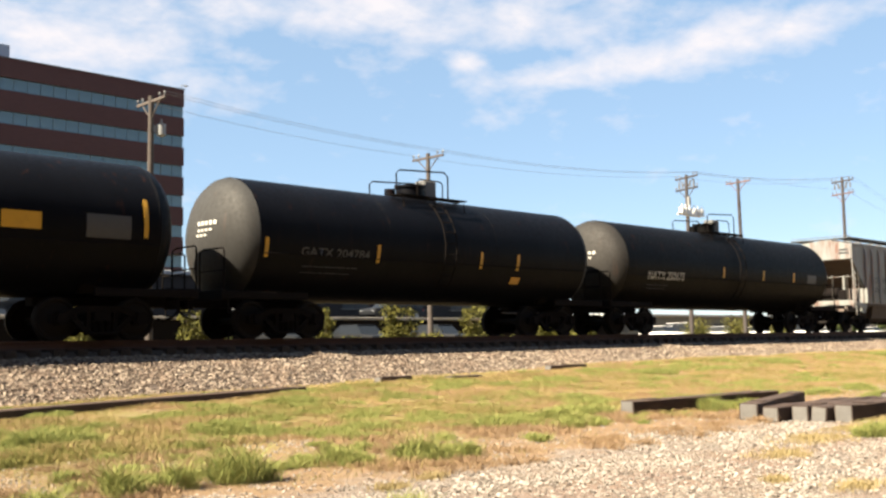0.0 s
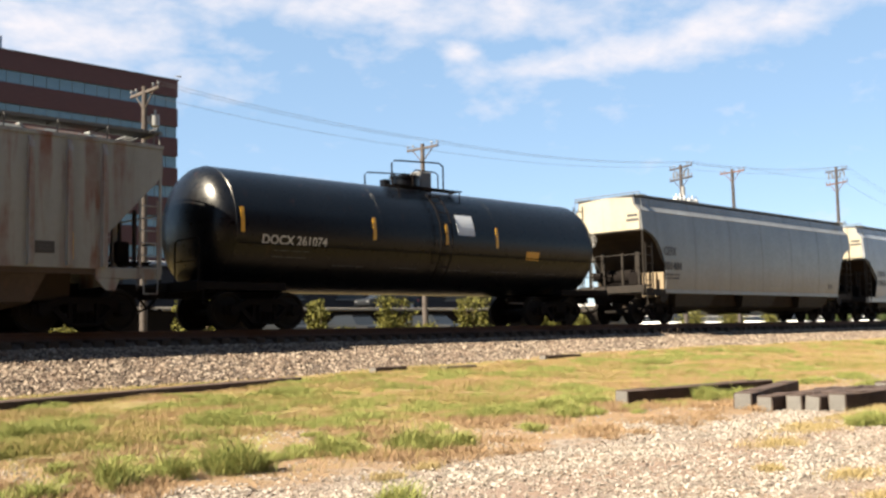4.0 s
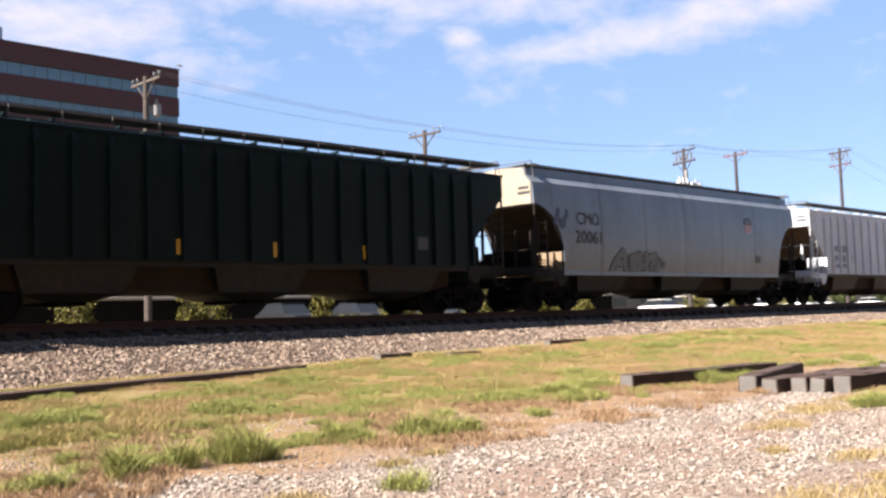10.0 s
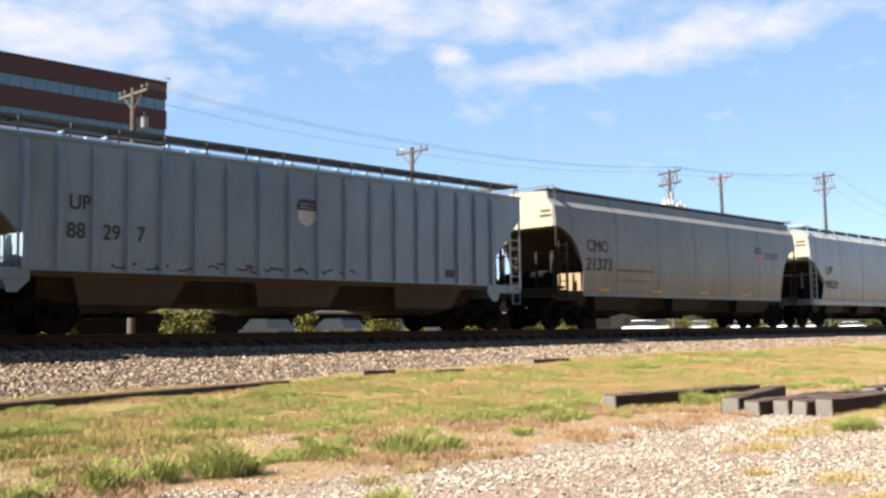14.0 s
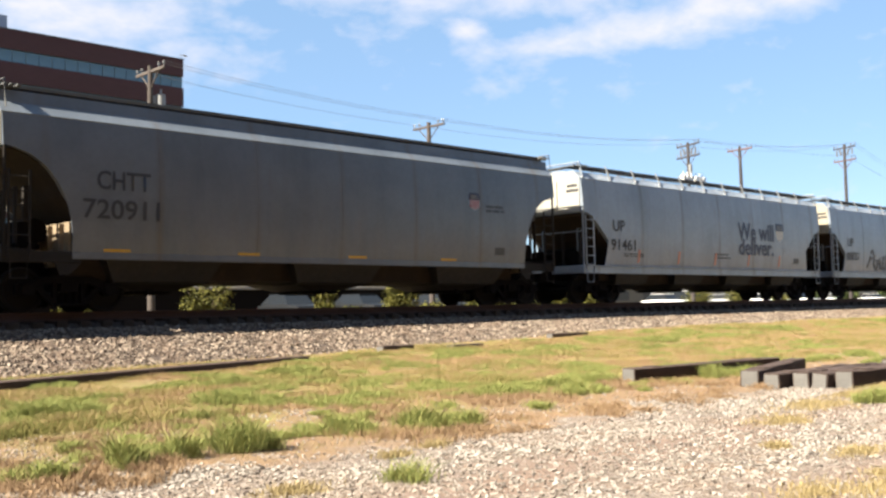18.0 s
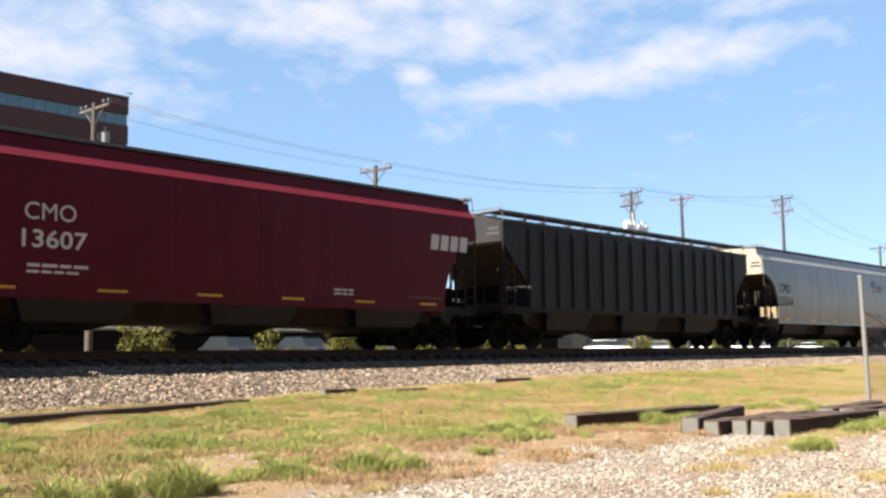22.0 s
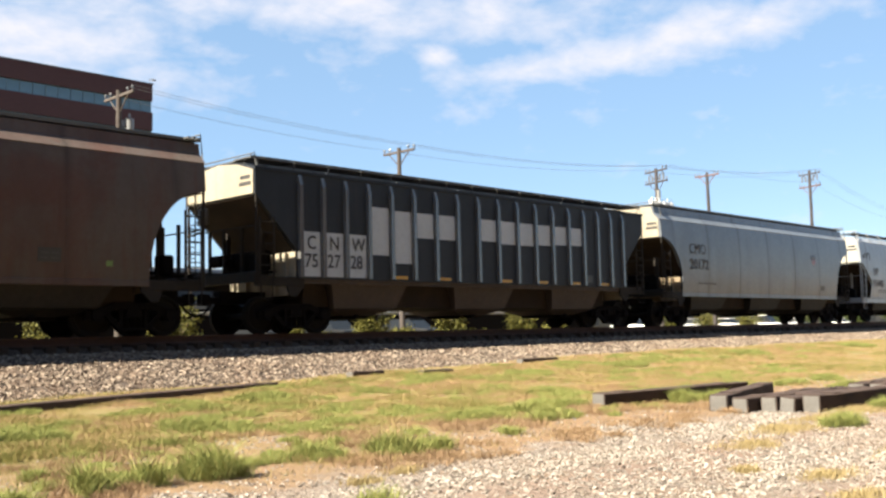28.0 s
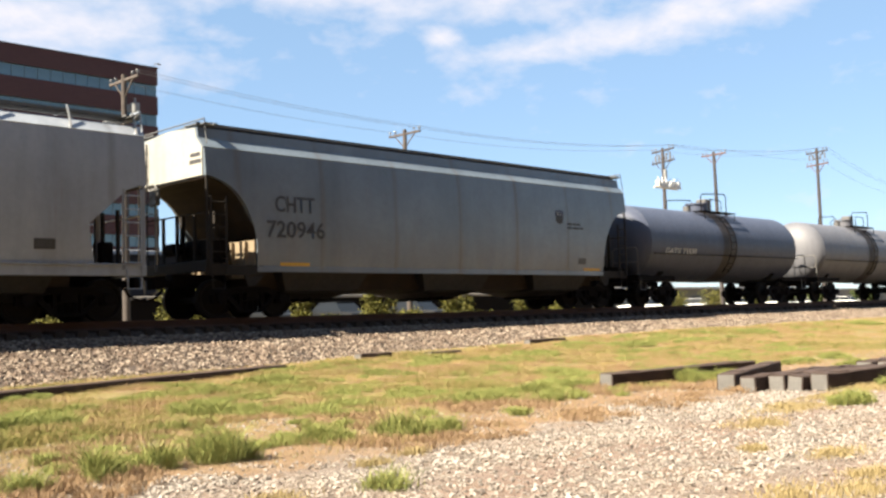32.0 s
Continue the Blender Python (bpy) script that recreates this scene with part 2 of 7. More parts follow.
# ---------------------------------------------------------------- geometry
class Geo:
    """Vertices and faces of one mesh."""

    def __init__(self):
        self.v, self.f, self.smooth = [], [], []

    def add(self, verts, faces, smooth=False, m=None):
        o = len(self.v)
        if m is not None:
            verts = [m @ Vector(p) for p in verts]
        self.v.extend([tuple(p) for p in verts])
        self.f.extend([tuple(i + o for i in f) for f in faces])
        self.smooth.extend([smooth] * len(faces))
        return self

    def box(self, c, s, m=None, bevel=0.0):
        x, y, z = (a / 2 for a in s)
        if not bevel:
            vs = [(sx * x, sy * y, sz * z) for sx in (-1, 1) for sy in (-1, 1) for sz in (-1, 1)]
            fs = [(0, 1, 3, 2), (4, 6, 7, 5), (0, 4, 5, 1), (2, 3, 7, 6), (0, 2, 6, 4), (1, 5, 7, 3)]
        else:
            b = min(bevel, x * 0.9, y * 0.9, z * 0.9)
            vs, idx = [], {}
            for sx in (-1, 1):
                for sy in (-1, 1):
                    for sz in (-1, 1):
                        for a, p in enumerate(((sx * x, sy * (y - b), sz * (z - b)), (sx * (x - b), sy * y, sz * (z - b)), (sx * (x - b), sy * (y - b), sz * z))):
                            idx[sx, sy, sz, a] = len(vs)
                            vs.append(p)
            fs = []
            for s1 in (-1, 1):
                q = [(-1, -1), (1, -1), (1, 1), (-1, 1)]
                fs.append([idx[s1, a, b_, 0] for a, b_ in (q if s1 > 0 else q[::-1])])
                fs.append([idx[a, s1, b_, 1] for a, b_ in (q[::-1] if s1 > 0 else q)])
                fs.append([idx[a, b_, s1, 2] for a, b_ in (q if s1 > 0 else q[::-1])])
            for s1 in (-1, 1):
                for s2 in (-1, 1):
                    e = [idx[s1, s2, -1, 0], idx[s1, s2, 1, 0], idx[s1, s2, 1, 1], idx[s1, s2, -1, 1]]
                    fs.append(e if s1 * s2 < 0 else e[::-1])
                    e = [idx[s1, -1, s2, 0], idx[s1, 1, s2, 0], idx[s1, 1, s2, 2], idx[s1, -1, s2, 2]]
                    fs.append(e[::-1] if s1 * s2 < 0 else e)
                    e = [idx[-1, s1, s2, 1], idx[1, s1, s2, 1], idx[1, s1, s2, 2], idx[-1, s1, s2, 2]]
                    fs.append(e if s1 * s2 < 0 else e[::-1])
                    for s3 in (-1, 1):
                        e = [idx[s1, s2, s3, 0], idx[s1, s2, s3, 1], idx[s1, s2, s3, 2]]
                        fs.append(e if s1 * s2 * s3 > 0 else e[::-1])
        mm = Matrix.Translation(c)
        if m is not None:
            mm = mm @ m
        return self.add(vs, fs, False, mm)

    def tube(self, pts, r, n=6, close=False):
        """A round bar along points."""
        pts = [Vector(p) for p in pts]
        rings = []
        for i, p in enumerate(pts):
            a, b = pts[max(i - 1, 0)], pts[min(i + 1, len(pts) - 1)]
            if close:
                a, b = pts[i - 1], pts[(i + 1) % len(pts)]
            d = (b - a).normalized()
            u = d.cross(Vector((0, 0, 1)) if abs(d.z) < 0.95 else Vector((1, 0, 0))).normalized()
            w = d.cross(u)
            rr = r[i] if isinstance(r, (list, tuple)) else r
            rings.append([p + (u * math.cos(t) + w * math.sin(t)) * rr for t in (2 * math.pi * k / n for k in range(n))])
        vs = [v for ring in rings for v in ring]
        fs = []
        cnt = len(rings)
        for i in range(cnt if close else cnt - 1):
            j = (i + 1) % cnt
            for k in range(n):
                fs.append((i * n + k, i * n + (k + 1) % n, j * n + (k + 1) % n, j * n + k))
        if not close:
            fs += [tuple(range(n))[::-1], tuple((cnt - 1) * n + k for k in range(n))]
        return self.add(vs, fs, n > 5)

    def disc(self, c, axis, r, depth, n=24, smooth=True):
        """A flat drum: centre, axis letter, radius, thickness."""
        p = {"x": (1, 0, 0), "y": (0, 1, 0), "z": (0, 0, 1)}[axis]
        a = Vector(c) - Vector(p) * depth / 2
        return self.tube([a, a + Vector(p) * depth], r, n)

    def prism(self, poly, axis, a, b, m=None):
        """A polygon drawn in the two other axes, run from a to b along axis."""
        def at(p, t):
            return {"x": (t, p[0], p[1]), "y": (p[0], t, p[1]), "z": (p[0], p[1], t)}[axis]
        n = len(poly)
        vs = [at(p, a) for p in poly] + [at(p, b) for p in poly]
        fs = [tuple(range(n))[::-1], tuple(range(n, 2 * n))] + [(i, (i + 1) % n, (i + 1) % n + n, i + n) for i in range(n)]
        return self.add(vs, fs, False, m)

    def loft(self, rings, caps=True, closed=True, smooth=False):
        n = len(rings[0])
        vs = [p for r in rings for p in r]
        fs = []
        for i in range(len(rings) - 1):
            for k in range(n if closed else n - 1):
                fs.append((i * n + k, i * n + (k + 1) % n, (i + 1) * n + (k + 1) % n, (i + 1) * n + k))
        if caps:
            fs += [tuple(range(n))[::-1], tuple((len(rings) - 1) * n + k for k in range(n))]
        return self.add(vs, fs, smooth)

    def mesh(self, name, fix=True):
        me = bpy.data.meshes.new(name)
        me.from_pydata(self.v, [], self.f)
        if fix:
            bm = bmesh.new()
            bm.from_mesh(me)
            bmesh.ops.recalc_face_normals(bm, faces=bm.faces)
            bm.to_mesh(me)
            bm.free()
        if any(self.smooth):
            me.polygons.foreach_set("use_smooth", self.smooth)
            me.set_sharp_from_angle(angle=radians(38))
        me.update()
        return me


def part(name, geo, material, parent=None, label="", m=None):
    """One mesh object from a Geo or from mesh data that is shared, under a thing or a part."""
    me = geo.mesh(name) if isinstance(geo, Geo) else geo
    if not me.materials:
        me.materials.append(material)
    ob = new(name, me)
    if parent is not None:
        ob.parent = parent
    if m is not None:
        ob.matrix_basis = m
    return tagged(ob, label)


def thing(name, label, category, group="", m=None):
    e = new(name)
    e.empty_display_size = 0.3
    if m is not None:
        e.matrix_basis = m
    return tagged(e, label, category, group)


MESHES = {}


def shared(key, build, material):
    """Mesh data that alike parts share."""
    if key not in MESHES:
        me = build().mesh(key if isinstance(key, str) else key[0])
        me.materials.append(material)
        MESHES[key] = me
    return MESHES[key]

# ---------------------------------------------------------------- the train
SPEED, GAIN = 12.904, 0.0219       # metres a second at the start, and what is added with the square of time


def ran(t):
    return SPEED * t + GAIN * t * t


WHEEL_R = 0.457


def wheelset_mesh():
    g = Geo()
    for s in (-1, 1):
        prof = [(0.0, 0.07), (0.115, 0.07), (0.14, 0.03), (0.36, 0.02), (0.40, 0.065), (WHEEL_R, 0.065)]
        n = 28
        outer = [(WHEEL_R, 0.065), (WHEEL_R + 0.028, -0.055), (WHEEL_R + 0.028, -0.085), (0.39, -0.075), (0.35, -0.01), (0.14, -0.02), (0.115, -0.06), (0.0, -0.06)]
        full = [(max(r, 0.001), h) for r, h in prof + outer[1:]]
        vs, fs = [], []
        for r, h in full:
            for k in range(n):
                a = 2 * math.pi * k / n
                vs.append((r * math.cos(a), s * (0.755 + h), r * math.sin(a)))
        for i in range(len(full) - 1):
            for k in range(n):
                fs.append((i * n + k, i * n + (k + 1) % n, (i + 1) * n + (k + 1) % n, (i + 1) * n + k))
        g.add(vs, fs, True)
    g.tube([(0, -1.02, 0), (0, 1.02, 0)], 0.08, 12)
    for s in (-1, 1):
        for k in range(3):
            a = 2 * math.pi * k / 3
            g.disc((0.06 * math.cos(a), s * 1.03, 0.06 * math.sin(a)), "y", 0.018, 0.03, 6)
    return g


def side_frame_mesh():
    """Cast side frame of a freight truck, pierced by two windows and a spring nest."""
    g = Geo()
    t = 0.13
    top = [(-1.12, 0.36), (-1.12, 0.56), (-0.80, 0.62), (-0.45, 0.74), (0.45, 0.74), (0.80, 0.62), (1.12, 0.56), (1.12, 0.36), (0.75, 0.36), (0.68, 0.50), (0.42, 0.60), (-0.42, 0.60), (-0.68, 0.50), (-0.75, 0.36)]
    g.prism(top, "y", -t / 2, t / 2)
    for s in (-1, 1):
        g.prism([(s * 0.70, 0.46), (s * 0.60, 0.52), (s * 0.26, 0.20), (s * 0.34, 0.12)], "y", -t / 2, t / 2)
        g.prism([(s * 0.26, 0.14), (s * 0.34, 0.14), (s * 0.34, 0.62), (s * 0.26, 0.62)], "y", -t / 2 + 0.01, t / 2 - 0.01)
    g.box((0, 0, 0.15), (0.66, 0.22, 0.07), bevel=0.02)
    return g


def spring_mesh():
    g = Geo()
    pts = [(0.06 * math.cos(a), 0.06 * math.sin(a), 0.185 + 0.22 * i / 40) for i, a in ((i, i * 0.785) for i in range(41))]
    g.tube(pts, 0.014, 5)
    return g


def bolster_mesh():
    g = Geo()
    g.prism([(-0.2, 0.42), (-0.17, 0.60), (0.17, 0.60), (0.2, 0.42)], "y", -1.1, 1.1)
    g.box((0, 0, 0.66), (0.4, 0.5, 0.12), bevel=0.02)
    return g


def adapter_mesh():
    g = Geo()
    g.disc((0, 0, 0), "y", 0.13, 0.20, 18)
    g.box((0, 0, 0.12), (0.26, 0.18, 0.06), bevel=0.01)
    return g


def truck(car, x):
    """A four-wheel freight truck under a wagon; its wheelsets are keyed by themselves."""
    tr = part("truck", shared("bolster", bolster_mesh, STEEL_DARK), STEEL_DARK, car, "grimy cast steel truck, darkened for shade", pose(x, 0, 0))
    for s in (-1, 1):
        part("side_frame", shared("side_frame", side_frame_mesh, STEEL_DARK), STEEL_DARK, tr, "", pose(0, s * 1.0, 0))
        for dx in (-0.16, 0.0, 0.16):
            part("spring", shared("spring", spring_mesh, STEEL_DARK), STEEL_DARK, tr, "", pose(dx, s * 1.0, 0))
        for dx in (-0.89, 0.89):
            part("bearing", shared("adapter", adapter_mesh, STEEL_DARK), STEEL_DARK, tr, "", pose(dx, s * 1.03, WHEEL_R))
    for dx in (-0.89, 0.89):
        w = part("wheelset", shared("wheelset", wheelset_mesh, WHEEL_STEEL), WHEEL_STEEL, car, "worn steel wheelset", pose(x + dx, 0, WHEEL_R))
        WHEELS.append((car, w, x + dx))


WHEELS, CARS = [], []


def coupler_mesh():
    g = Geo()
    g.box((-0.35, 0, 0.86), (0.7, 0.16, 0.17), bevel=0.02)
    g.prism([(-0.72, -0.16), (-0.66, -0.2), (-0.48, -0.17), (-0.44, 0.05), (-0.5, 0.2), (-0.62, 0.19), (-0.62, 0.08), (-0.74, 0.02)], "z", 0.72, 1.0)
    g.tube([(-0.1, 0.35, 0.80), (-0.3, 0.36, 0.55), (-0.6, 0.3, 0.45), (-0.78, 0.2, 0.5)], 0.03, 6)
    return g


def lettering(car, text, size, x, z, material, side, name="lettering", wide=0.9, label="", bold=0.0, span=0.0):
    """Painted letters that lie on the near side sheet; x, z: lower left corner. side(z): the sheet's y there."""
    cu = bpy.data.curves.new("letters", "FONT")
    cu.body, cu.size, cu.resolution_u, cu.offset = text, size / 0.70, 3, (bold or 0.010 * size / 0.4) * (0.0 if "M" in text else 0.8)
    cu.space_line = 0.86
    tmp = bpy.data.objects.new("letters", cu)
    scene.collection.objects.link(tmp)
    bpy.context.view_layer.update()
    me = bpy.data.meshes.new_from_object(tmp.evaluated_get(bpy.context.evaluated_depsgraph_get()))
    bpy.data.objects.remove(tmp)
    bpy.data.curves.remove(cu)
    if span:
        xs = [v.co.x for v in me.vertices]
        wide = span / (max(xs) - min(xs))
        x -= min(xs) * wide
    for v in me.vertices:
        a, b = v.co.x * wide, v.co.y
        v.co = (x + a, side(z + b) - 0.015, z + b)
    me.name = name
    me.materials.clear()
    return part(name, me, material, car, label)


def patch(car, x0, x1, z0, z1, material, side, name="painted_panel", label="", slant=0.0, proud=0.004, cols=1):
    """A painted or bolted panel that follows the near side sheet."""
    g = Geo()
    n = 5
    rings = []
    for i in range(n + 1):
        k = i / n
        z = z0 + (z1 - z0) * k
        d = slant * k
        rings.append([(x0 + d, side(z) - proud, z), (x1 + d, side(z) - proud, z), (x1 + d, side(z) + 0.01, z), (x0 + d, side(z) + 0.01, z)])
    g.loft(rings)
    return part(name, g, material, car, label)


def bars(car, x, z, w, h, n, material, side, name="stencil_block"):
    """Small writing that cannot be read, as plain bars."""
    rnd = random.Random(int(x * 100 + z * 10))
    for i in range(n):
        zz = z + h * (n - 1 - i) / n
        hh = h / n * 0.55
        a = x
        while a < x + w * rnd.uniform(0.75, 1.0):
            b = min(a + rnd.uniform(0.12, 0.35), x + w)
            yy = side(zz) - 0.005
            g = Geo().add([(a, yy, zz), (b, yy, zz), (b, yy, zz + hh), (a, yy, zz + hh), (a, yy + 0.008, zz), (b, yy + 0.008, zz), (b, yy + 0.008, zz + hh), (a, yy + 0.008, zz + hh)],
                  [(0, 1, 2, 3), (0, 4, 5, 1), (1, 5, 6, 2), (2, 6, 7, 3), (3, 7, 4, 0)])
            a = b + 0.05
            part(name, g, material, car)


def scrawl(car, x, z, w, h, material, side, seed, r=0.03, strokes=6, name="graffiti"):
    """Looping spray-paint strokes on the side sheet."""
    rnd = random.Random(seed)
    for s in range(strokes):
        g = Geo()
        cx = x + w * (s + 0.5) / strokes
        pts = []
        px, pz = cx - w / strokes * 0.6, z + rnd.uniform(0, h)
        qx, qz = cx + w / strokes * 0.6, z + rnd.uniform(0, h)
        ax, az = cx + rnd.uniform(-0.3, 0.3), z + h * rnd.choice((-0.1, 1.15))
        bx, bz = cx + rnd.uniform(-0.3, 0.3), z + h * rnd.choice((-0.1, 1.15))
        for i in range(13):
            k = i / 12
            u = (1 - k) ** 3 * px + 3 * (1 - k) ** 2 * k * ax + 3 * (1 - k) * k * k * bx + k ** 3 * qx
            v = (1 - k) ** 3 * pz + 3 * (1 - k) ** 2 * k * az + 3 * (1 - k) * k * k * bz + k ** 3 * qz
            pts.append((u, v))
        ring = []
        for i, (u, v) in enumerate(pts):
            a, b = pts[max(i - 1, 0)], pts[min(i + 1, 12)]
            dx, dz = b[0] - a[0], b[1] - a[1]
            ln = math.hypot(dx, dz) or 1
            ox, oz = -dz / ln * r, dx / ln * r
            y = -0.007 - s * 0.0004
            ring.append([(u + ox, side(v) + y, v + oz), (u - ox, side(v) + y, v - oz), (u - ox, side(v) + 0.005, v - oz), (u + ox, side(v) + 0.005, v + oz)])
        g.loft(ring)
        part(name + "_stroke", g, material, car)


def ladder_mesh(z0, z1, w=0.42, rungs=6, r=0.016):
    def build():
        g = Geo()
        for s in (0, w):
            g.box((s, 0, (z0 + z1) / 2), (0.05, 0.03, z1 - z0))
        for i in range(rungs):
            z = z0 + (z1 - z0) * (i + 0.5) / rungs
            g.tube([(0, -0.03, z), (w, -0.03, z)], r, 5)
        return g
    return build


def end_gear(car, u, sgn, zsill, zroof, trim, foot, low):
    """Posts, ladders, platform and brake gear at one end. u: x of the end, sgn: the way out from the car."""
    for s in (-1, 1):
        g = Geo()
        g.box((u - sgn * 0.04, s * 1.50, (zsill + foot) / 2), (0.06, 0.05, foot - zsill), bevel=0.01)
        part("corner_post", g, trim, car)
        key = ("end_ladder", round(zroof, 2), round(low, 2))
        part("ladder", shared(key, ladder_mesh(low, 2.85, 0.42, 6), trim), trim, car, "",
             pose(u - (0.55 if sgn > 0 else -0.10), s * 1.56, 0))
        # stirrup step under the ladder
        g = Geo()
        g.tube([(u - sgn * 0.12, s * 1.56, low), (u - sgn * 0.14, s * 1.56, low - 0.42), (u - sgn * 0.46, s * 1.56, low - 0.42), (u - sgn * 0.48, s * 1.56, low)], 0.02, 5)
        part("stirrup_step", g, trim, car)
    # end sill, platform, and the ladder up the end wall
    g = Geo()
    g.box((u - sgn * 0.06, 0, zsill + 0.02), (0.14, 3.02, 0.26), bevel=0.02)
    part("end_sill", g, trim, car)
    g = Geo()
    for k in range(5):
        g.box((u - sgn * (0.22 + 0.12 * k), 0, zsill + 0.17), (0.05, 2.8, 0.03))
    for s in (-1, 0, 1):
        g.box((u - sgn * 0.46, s * 1.2, zsill + 0.14), (0.62, 0.05, 0.04))
    part("end_platform", g, STEEL_DARK, car)
    g = Geo()
    for s in (1.02, 1.44):
        g.tube([(u + sgn * 0.07, s, zsill + 0.15), (u + sgn * 0.07, s, zroof - 0.2)], 0.018, 5)
    for k in range(9):
        z = zsill + 0.35 + k * (zroof - zsill - 0.4) / 9
        g.tube([(u + sgn * 0.07, 1.02, z), (u + sgn * 0.07, 1.44, z)], 0.013, 5)
    part("end_ladder", g, trim, car)
    # uprights from the platform to the slope sheet
    for s in (-0.75, 0.75):
        g = Geo()
        g.box((u - sgn * 0.75, s, zsill + 0.75), (0.12, 0.10, 1.35), bevel=0.01)
        part("slope_prop", g, trim, car)
    # added posts that close off the sky seen through the wagon's end
    for s in (-1.05, -0.35, 0.45, 1.1):
        g = Geo().box((u - sgn * 0.42, s, zsill + 0.72), (0.07, 0.09, 1.28), None, 0.01)
        part("end_upright", g, SHADED_GRIMY_GREY, car)
    g = Geo().tube([(u + sgn * 0.05, -1.5, zsill + 1.25), (u + sgn * 0.05, 1.5, zsill + 1.25)], 0.02, 5)
    part("hand_rail", g, trim, car)
    # reservoir drawn bulky, also to close off the sky behind
    g = Geo().disc((u - sgn * 1.05, 0.25, zsill + 0.52), "y", 0.27, 1.5, 18).box((u - sgn * 1.05, 0.25, zsill + 0.2), (0.3, 1.3, 0.1))
    part("air_reservoir", g, STEEL_DARK, car, "dark air reservoir on the end platform")
    g = Geo().box((u - sgn * 0.62, -0.75, zsill + 0.42), (0.3, 0.42, 0.48), None, 0.04).tube([(u - sgn * 0.62, -0.75, zsill + 0.3), (u - sgn * 0.62, 0.5, zsill + 0.25)], 0.03, 6)
    part("control_valve", g, STEEL_DARK, car)
    if sgn < 0:
        g = Geo()
        ring = [(u - 0.16, 0.62 + 0.27 * math.cos(a), 3.05 + 0.27 * math.sin(a)) for a in (2 * math.pi * i / 20 for i in range(20))]
        g.tube(ring, 0.018, 5, close=True)
        for i in range(4):
            a = math.pi * i / 4
            g.tube([(u - 0.16, 0.62 + 0.27 * math.cos(a), 3.05 + 0.27 * math.sin(a)), (u - 0.16, 0.62 - 0.27 * math.cos(a), 3.05 - 0.27 * math.sin(a))], 0.012, 4)
        g.box((u - 0.09, 0.62, 3.02), (0.14, 0.34, 0.42), bevel=0.03)
        g.tube([(u - 0.08, 0.62, 2.8), (u - 0.08, 0.62, zsill)], 0.02, 5)
        part("brake_wheel", g, STEEL_GREY, car)
        g = Geo()
        g.disc((u + 0.55, 0.9, zsill + 0.55), "y", 0.16, 0.5, 16)
        g.tube([(u + 0.55, 0.65, zsill + 0.55), (u + 0.55, 0.2, zsill + 0.55)], 0.05, 10)
        part("brake_cylinder", g, STEEL_DARK, car)
    part("coupler", shared("coupler", coupler_mesh, STEEL_DARK), STEEL_DARK, car, "", pose(u - sgn * 0.08, 0, 0, 0, 0, 0 if sgn < 0 else 180))


def post_places(length, count):
    """Distances of the side posts from the leading end: closer set towards both ends."""
    gaps = [0.80 + 0.22 * math.sin(math.pi * (i + 0.5) / (count - 1)) for i in range(count - 1)]
    k = (length - 2.72) / sum(gaps)
    out = [1.36]
    for a in gaps:
        out.append(out[-1] + a * k)
    return out


# grime brown, darkened further for the shade under slope sheets and between hoppers
SHADED_SLOPE_GRIME = plain_paint("shaded_grimy_brown_slope_sheet", (0.021, 0.015, 0.012), 0.85, 0.5, 0.0, (0.042, 0.028, 0.018), 2.0, 0.15)
# tan raised above the body paint to carry the sun on the web
WEB_TAN = plain_paint("sunlit_dusty_tan_web_paint", (0.17, 0.130, 0.085), 0.8, 0.4)
SLOPE_BROWN = plain_paint("rusty_brown_slope_sheet", (0.075, 0.050, 0.034), 0.85, 0.5, 0.0, (0.045, 0.030, 0.020), 2.0, 0.15)


